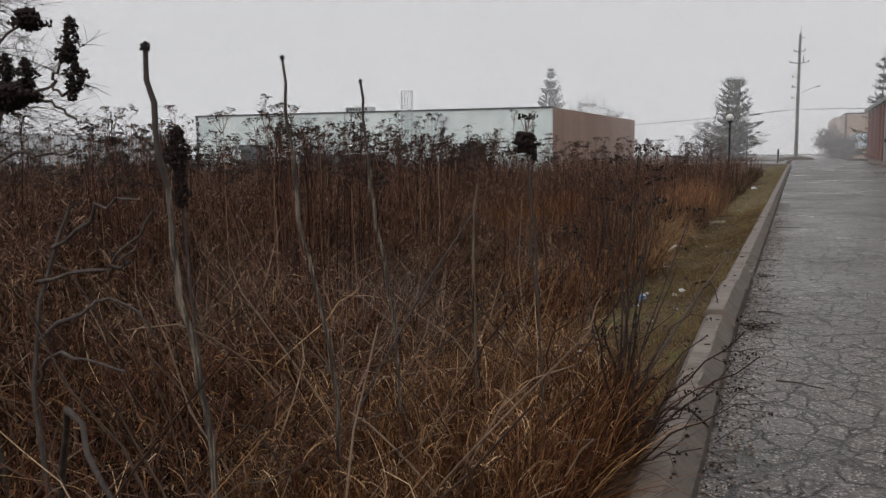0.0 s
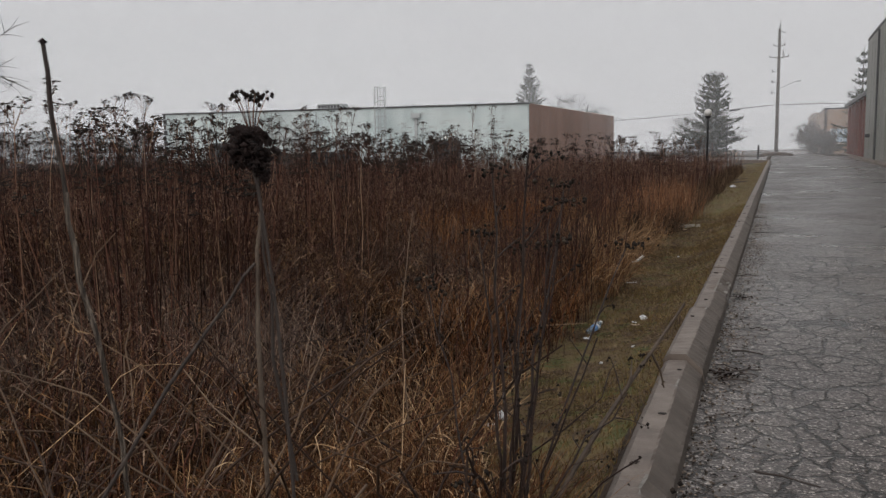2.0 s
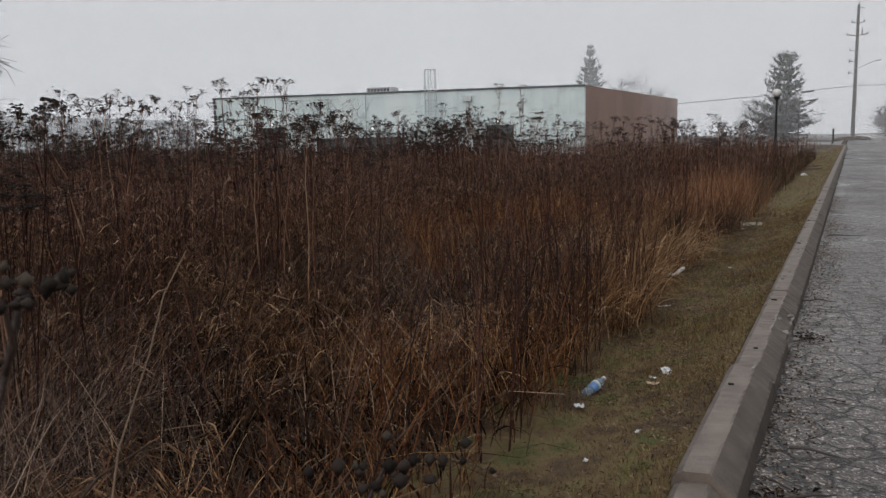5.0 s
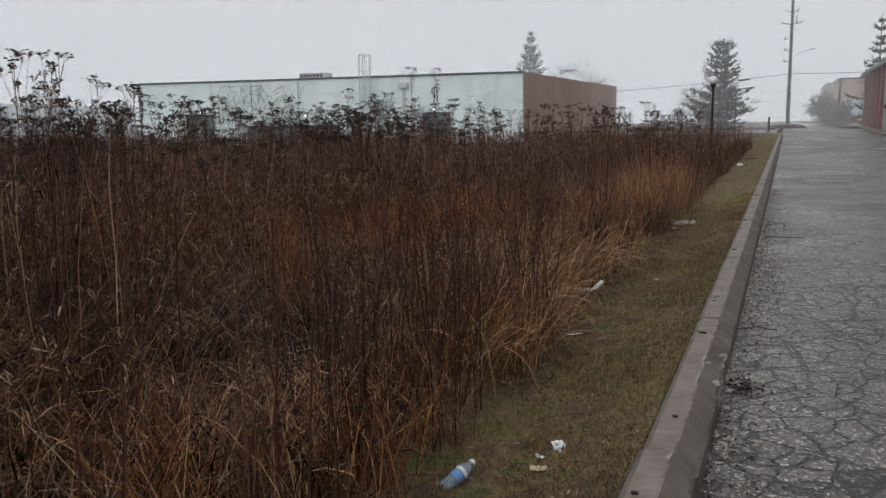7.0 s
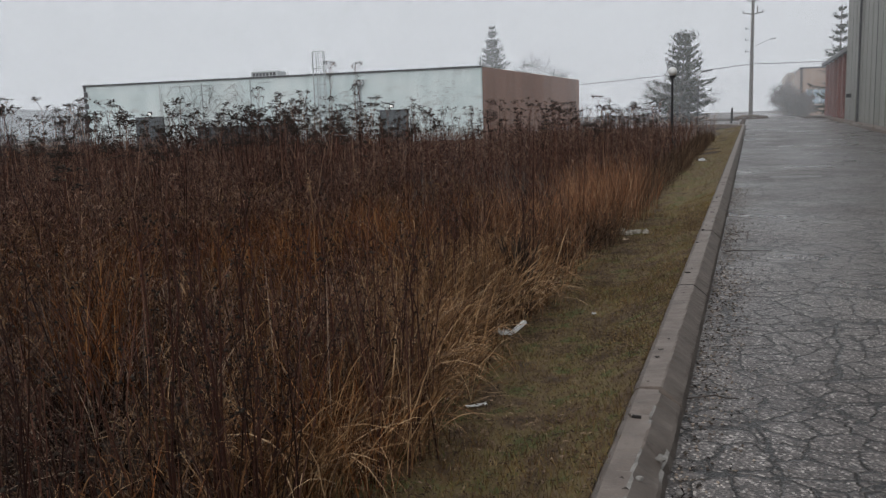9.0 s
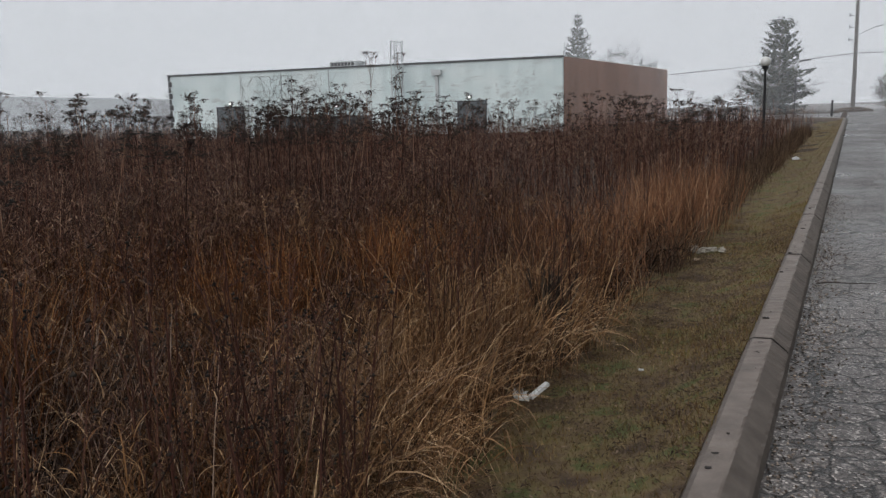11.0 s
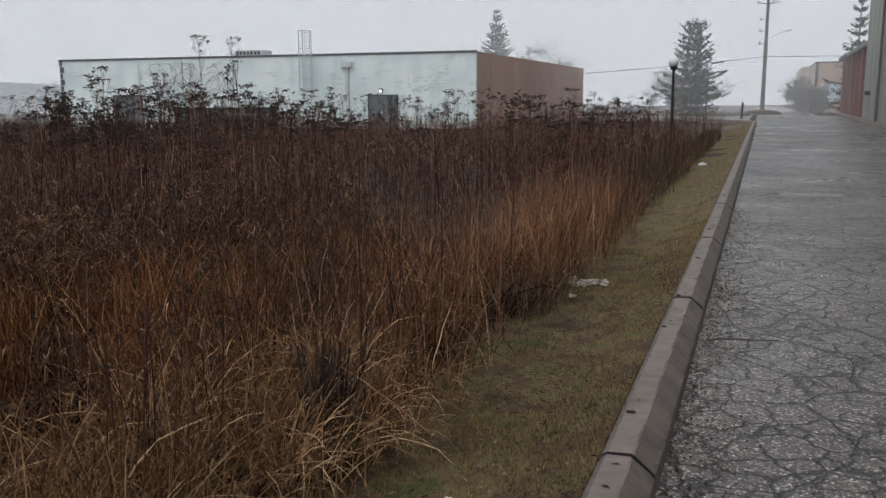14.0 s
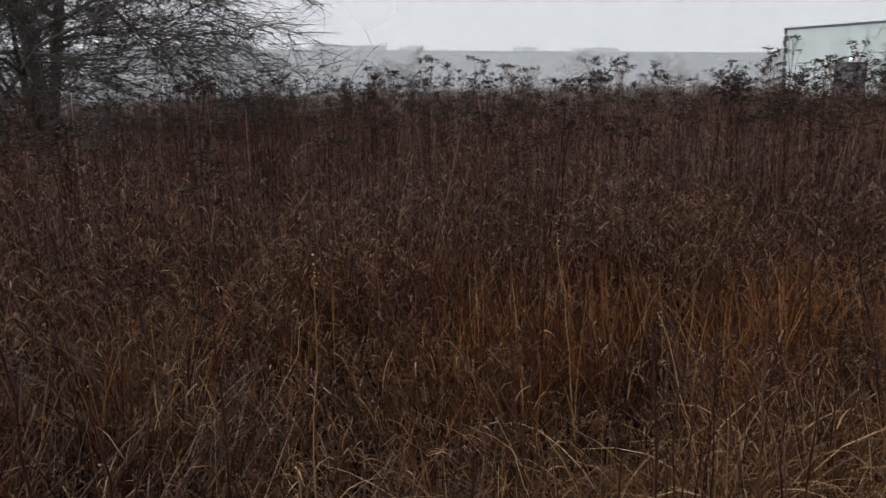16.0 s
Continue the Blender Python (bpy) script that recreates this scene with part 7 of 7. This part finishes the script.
for k, (dx, dy, s) in enumerate(((-0.14, 0.0, (0.11, 0.075, 0.075)), (0.02, 0.03, (0.12, 0.05, 0.05)), (0.17, 0.02, (0.10, 0.045, 0.045)), (-0.05, -0.05, (0.07, 0.05, 0.04)))):
    o = crumple("fold", (-1.11 + dx, 14.63 + dy), s, RAG_CLOTH, "", "", 20 + k)
    for key in list(o.keys()):
        del o[key]
    o.parent = rag
    o.matrix_parent_inverse = Matrix.Translation(-rag.location)
folded_sheet("card_scrap", (-1.15, 14.14), (0.12, 0.07), 70, TAN_CARD, "damp brown card scrap beside the verge", "litter", 15)
crumple("crumpled_paper", (-1.01, 29.6), (0.14, 0.09, 0.07), WHITE_PAPER, "white paper lying on the far verge", "litter", 13)

# faded paint on the road
bm = bmesh.new()
bmesh.ops.create_grid(bm, x_segments=14, y_segments=4, size=0.5, matrix=Matrix.Translation((1.25, 22.3, 0.0)) @ Matrix.Diagonal((1.0, 0.5, 1, 1)))
for v in bm.verts:
    v.co.z = float(road_z(v.co.y)) + 0.025 * math.sin(math.pi * v.co.x / 6) + 0.006
    v.co.y += 0.05 * noise.noise(v.co * 3)
WORN = surface("pale_worn_patch", [(0.35, (0.17, 0.165, 0.16)), (0.7, (0.34, 0.335, 0.33))], 5.0, 0.5, 0.4, 90.0)
tagged(part("road_patch", bm, WORN), "pale worn repair patch in the road", "road patch", kind="structure")

# gravel, twigs and leaf crumbs in the gutter
n = 5200
gx_ = 0.07 + np.abs(rng.normal(0, 0.16, n))
gy_ = rng.uniform(-2.5, 20, n)
keep = rng.uniform(0, 1, n) < 0.35 + 0.65 * drift(gx_ * 3, gy_, 1.2, 3)
gx_, gy_ = gx_[keep], gy_[keep]
s = rng.uniform(0.003, 0.010, (len(gx_), 1)) * np.array([1.1, 1.0, 0.7])
STONES = dry_plant("loose_gravel", [(0.0, (0.05, 0.042, 0.038)), (0.4, (0.15, 0.13, 0.118)), (0.8, (0.30, 0.27, 0.25)), (1.0, (0.55, 0.50, 0.46))], 0.7, 2.0)
tagged(soup("gutter_gravel", [(*buds(np.stack([gx_, gy_, road_z(gy_) + 0.004 + 0.025 * np.sin(np.pi * gx_ / 6)], -1), s), 0)], [STONES]), "loose gravel and grit along the kerb foot", "gravel", kind="stuff")
n = 520
gx_, gy_ = np.where(rng.uniform(0, 1, n) < 0.22, rng.uniform(-0.16, -0.06, n), 0.08 + np.abs(rng.normal(0, 0.11, n))), rng.uniform(-2.5, 17, n)
z_ = np.where(gx_ < 0.0, road_z(gy_) + 0.154, road_z(gy_) + 0.008)
ok = (gx_ < -0.01) | (gx_ > 0.08)
ok &= (gx_ > 0) | (rng.uniform(0, 1, n) < 0.35)
c = np.stack([gx_, gy_, z_], -1)[ok]
d = around(len(c))
ln = rng.uniform(0.006, 0.028, (len(c), 1))
P = np.stack([c - d * ln, c + [0, 0, 0.006], c + d * ln], 1)
tagged(soup("leaf_crumbs", [(*ribbons(P, rng.uniform(0.003, 0.010, (len(c), 1)) * np.array([0.3, 1, 0.3]), unit(np.cross(d, [0, 0, 1.0]))), 0)], [SEED]), "dark leaf crumbs on the kerb and in the gutter", "leaves", kind="stuff")
for i, (x, y, half, m) in enumerate(((0.16, 6.53, 0.055, 70), (0.20, 3.55, 0.06, 80))):
    c = np.stack([x + rng.normal(0, half, m), y + rng.normal(0, half * 1.5, m), np.zeros(m)], -1)
    c[:, 0] = np.maximum(c[:, 0], 0.085)
    c[:, 2] = road_z(c[:, 1]) + 0.008 + np.abs(rng.normal(0, 0.005, m))
    d = around(m)
    ln = rng.uniform(0.008, 0.030, (m, 1))
    P = np.stack([c - d * ln, c + [0, 0, 0.008], c + d * ln], 1)
    tagged(soup("leaf_pile", [(*ribbons(P, rng.uniform(0.004, 0.010, (m, 1)) * np.array([0.3, 1, 0.3]), unit(np.cross(d, [0, 0, 1.0]) + rng.normal(0, 0.3, (m, 3)))), 0)], [DARK_LEAVES]), "small heap of dark wet leaves in the gutter", "leaves", kind="stuff")
for i, (x, y, a, ln, r) in enumerate(((0.30, 4.16, -10, 0.22, 0.009), (0.20, 3.50, 60, 0.30, 0.006), (0.30, 3.62, 35, 0.26, 0.008), (0.17, 3.60, 100, 0.2, 0.006), (0.26, 3.36, 5, 0.16, 0.008), (0.33, 3.52, -12, 0.12, 0.006), (0.14, 3.52, 20, 0.2, 0.006), (0.19, 3.70, -40, 0.14, 0.006), (0.16, 7.9, 12, 0.34, 0.006), (0.36, 12.75, 18, 0.5, 0.007), (0.36, 5.02, 8, 0.14, 0.005), (0.22, 2.6, 40, 0.25, 0.004), (0.16, 6.5, 75, 0.22, 0.004), (0.55, 1.75, -20, 0.30, 0.007), (0.3, 1.2, 30, 0.25, 0.004), (0.2, 0.6, 70, 0.3, 0.005))):
    d = np.array([math.cos(radians(a)), math.sin(radians(a)), 0])
    c = np.array([x, y, float(road_z(y)) + 0.02])
    V, F = stalk_mesh([c - d * ln / 2, c + [0, 0, 0.012], c + d * ln / 2], r, r * 0.5, 6, 0.004, 700 + i, 5)
    tagged(soup("fallen_twig", [(V, F, 0)], [TWIG], smooth=True), "short dark twig lying in the gutter", "twig", "gutter twigs")
for i, (x, y, s) in enumerate(((0.03, 6.3, 0.035), (0.09, 6.42, 0.028), (0.02, 6.85, 0.03), (0.10, 6.12, 0.022), (-0.03, 6.55, 0.02), (0.11, 6.7, 0.018), (0.09, 3.45, 0.022), (0.10, 14.6, 0.03))):
    bm = bmesh.new()
    bmesh.ops.create_icosphere(bm, subdivisions=2, radius=s)
    for v in bm.verts:
        v.co = v.co * (0.75 + 0.5 * noise.noise(v.co * 40 + Vector((i, 0, 0))))
        v.co.z *= 0.6
    bmesh.ops.translate(bm, verts=bm.verts, vec=Vector((x, y, float(road_z(y)) + float(np.interp(x, [-0.06, 0.04, 0.062, 0.07], [0.15, 0.075, 0.06, 0.012])) + 0.2 * s)))
    tagged(part("concrete_chunk", bm, RUBBLE), "broken chunk of pale kerb concrete", "rubble", "kerb rubble")
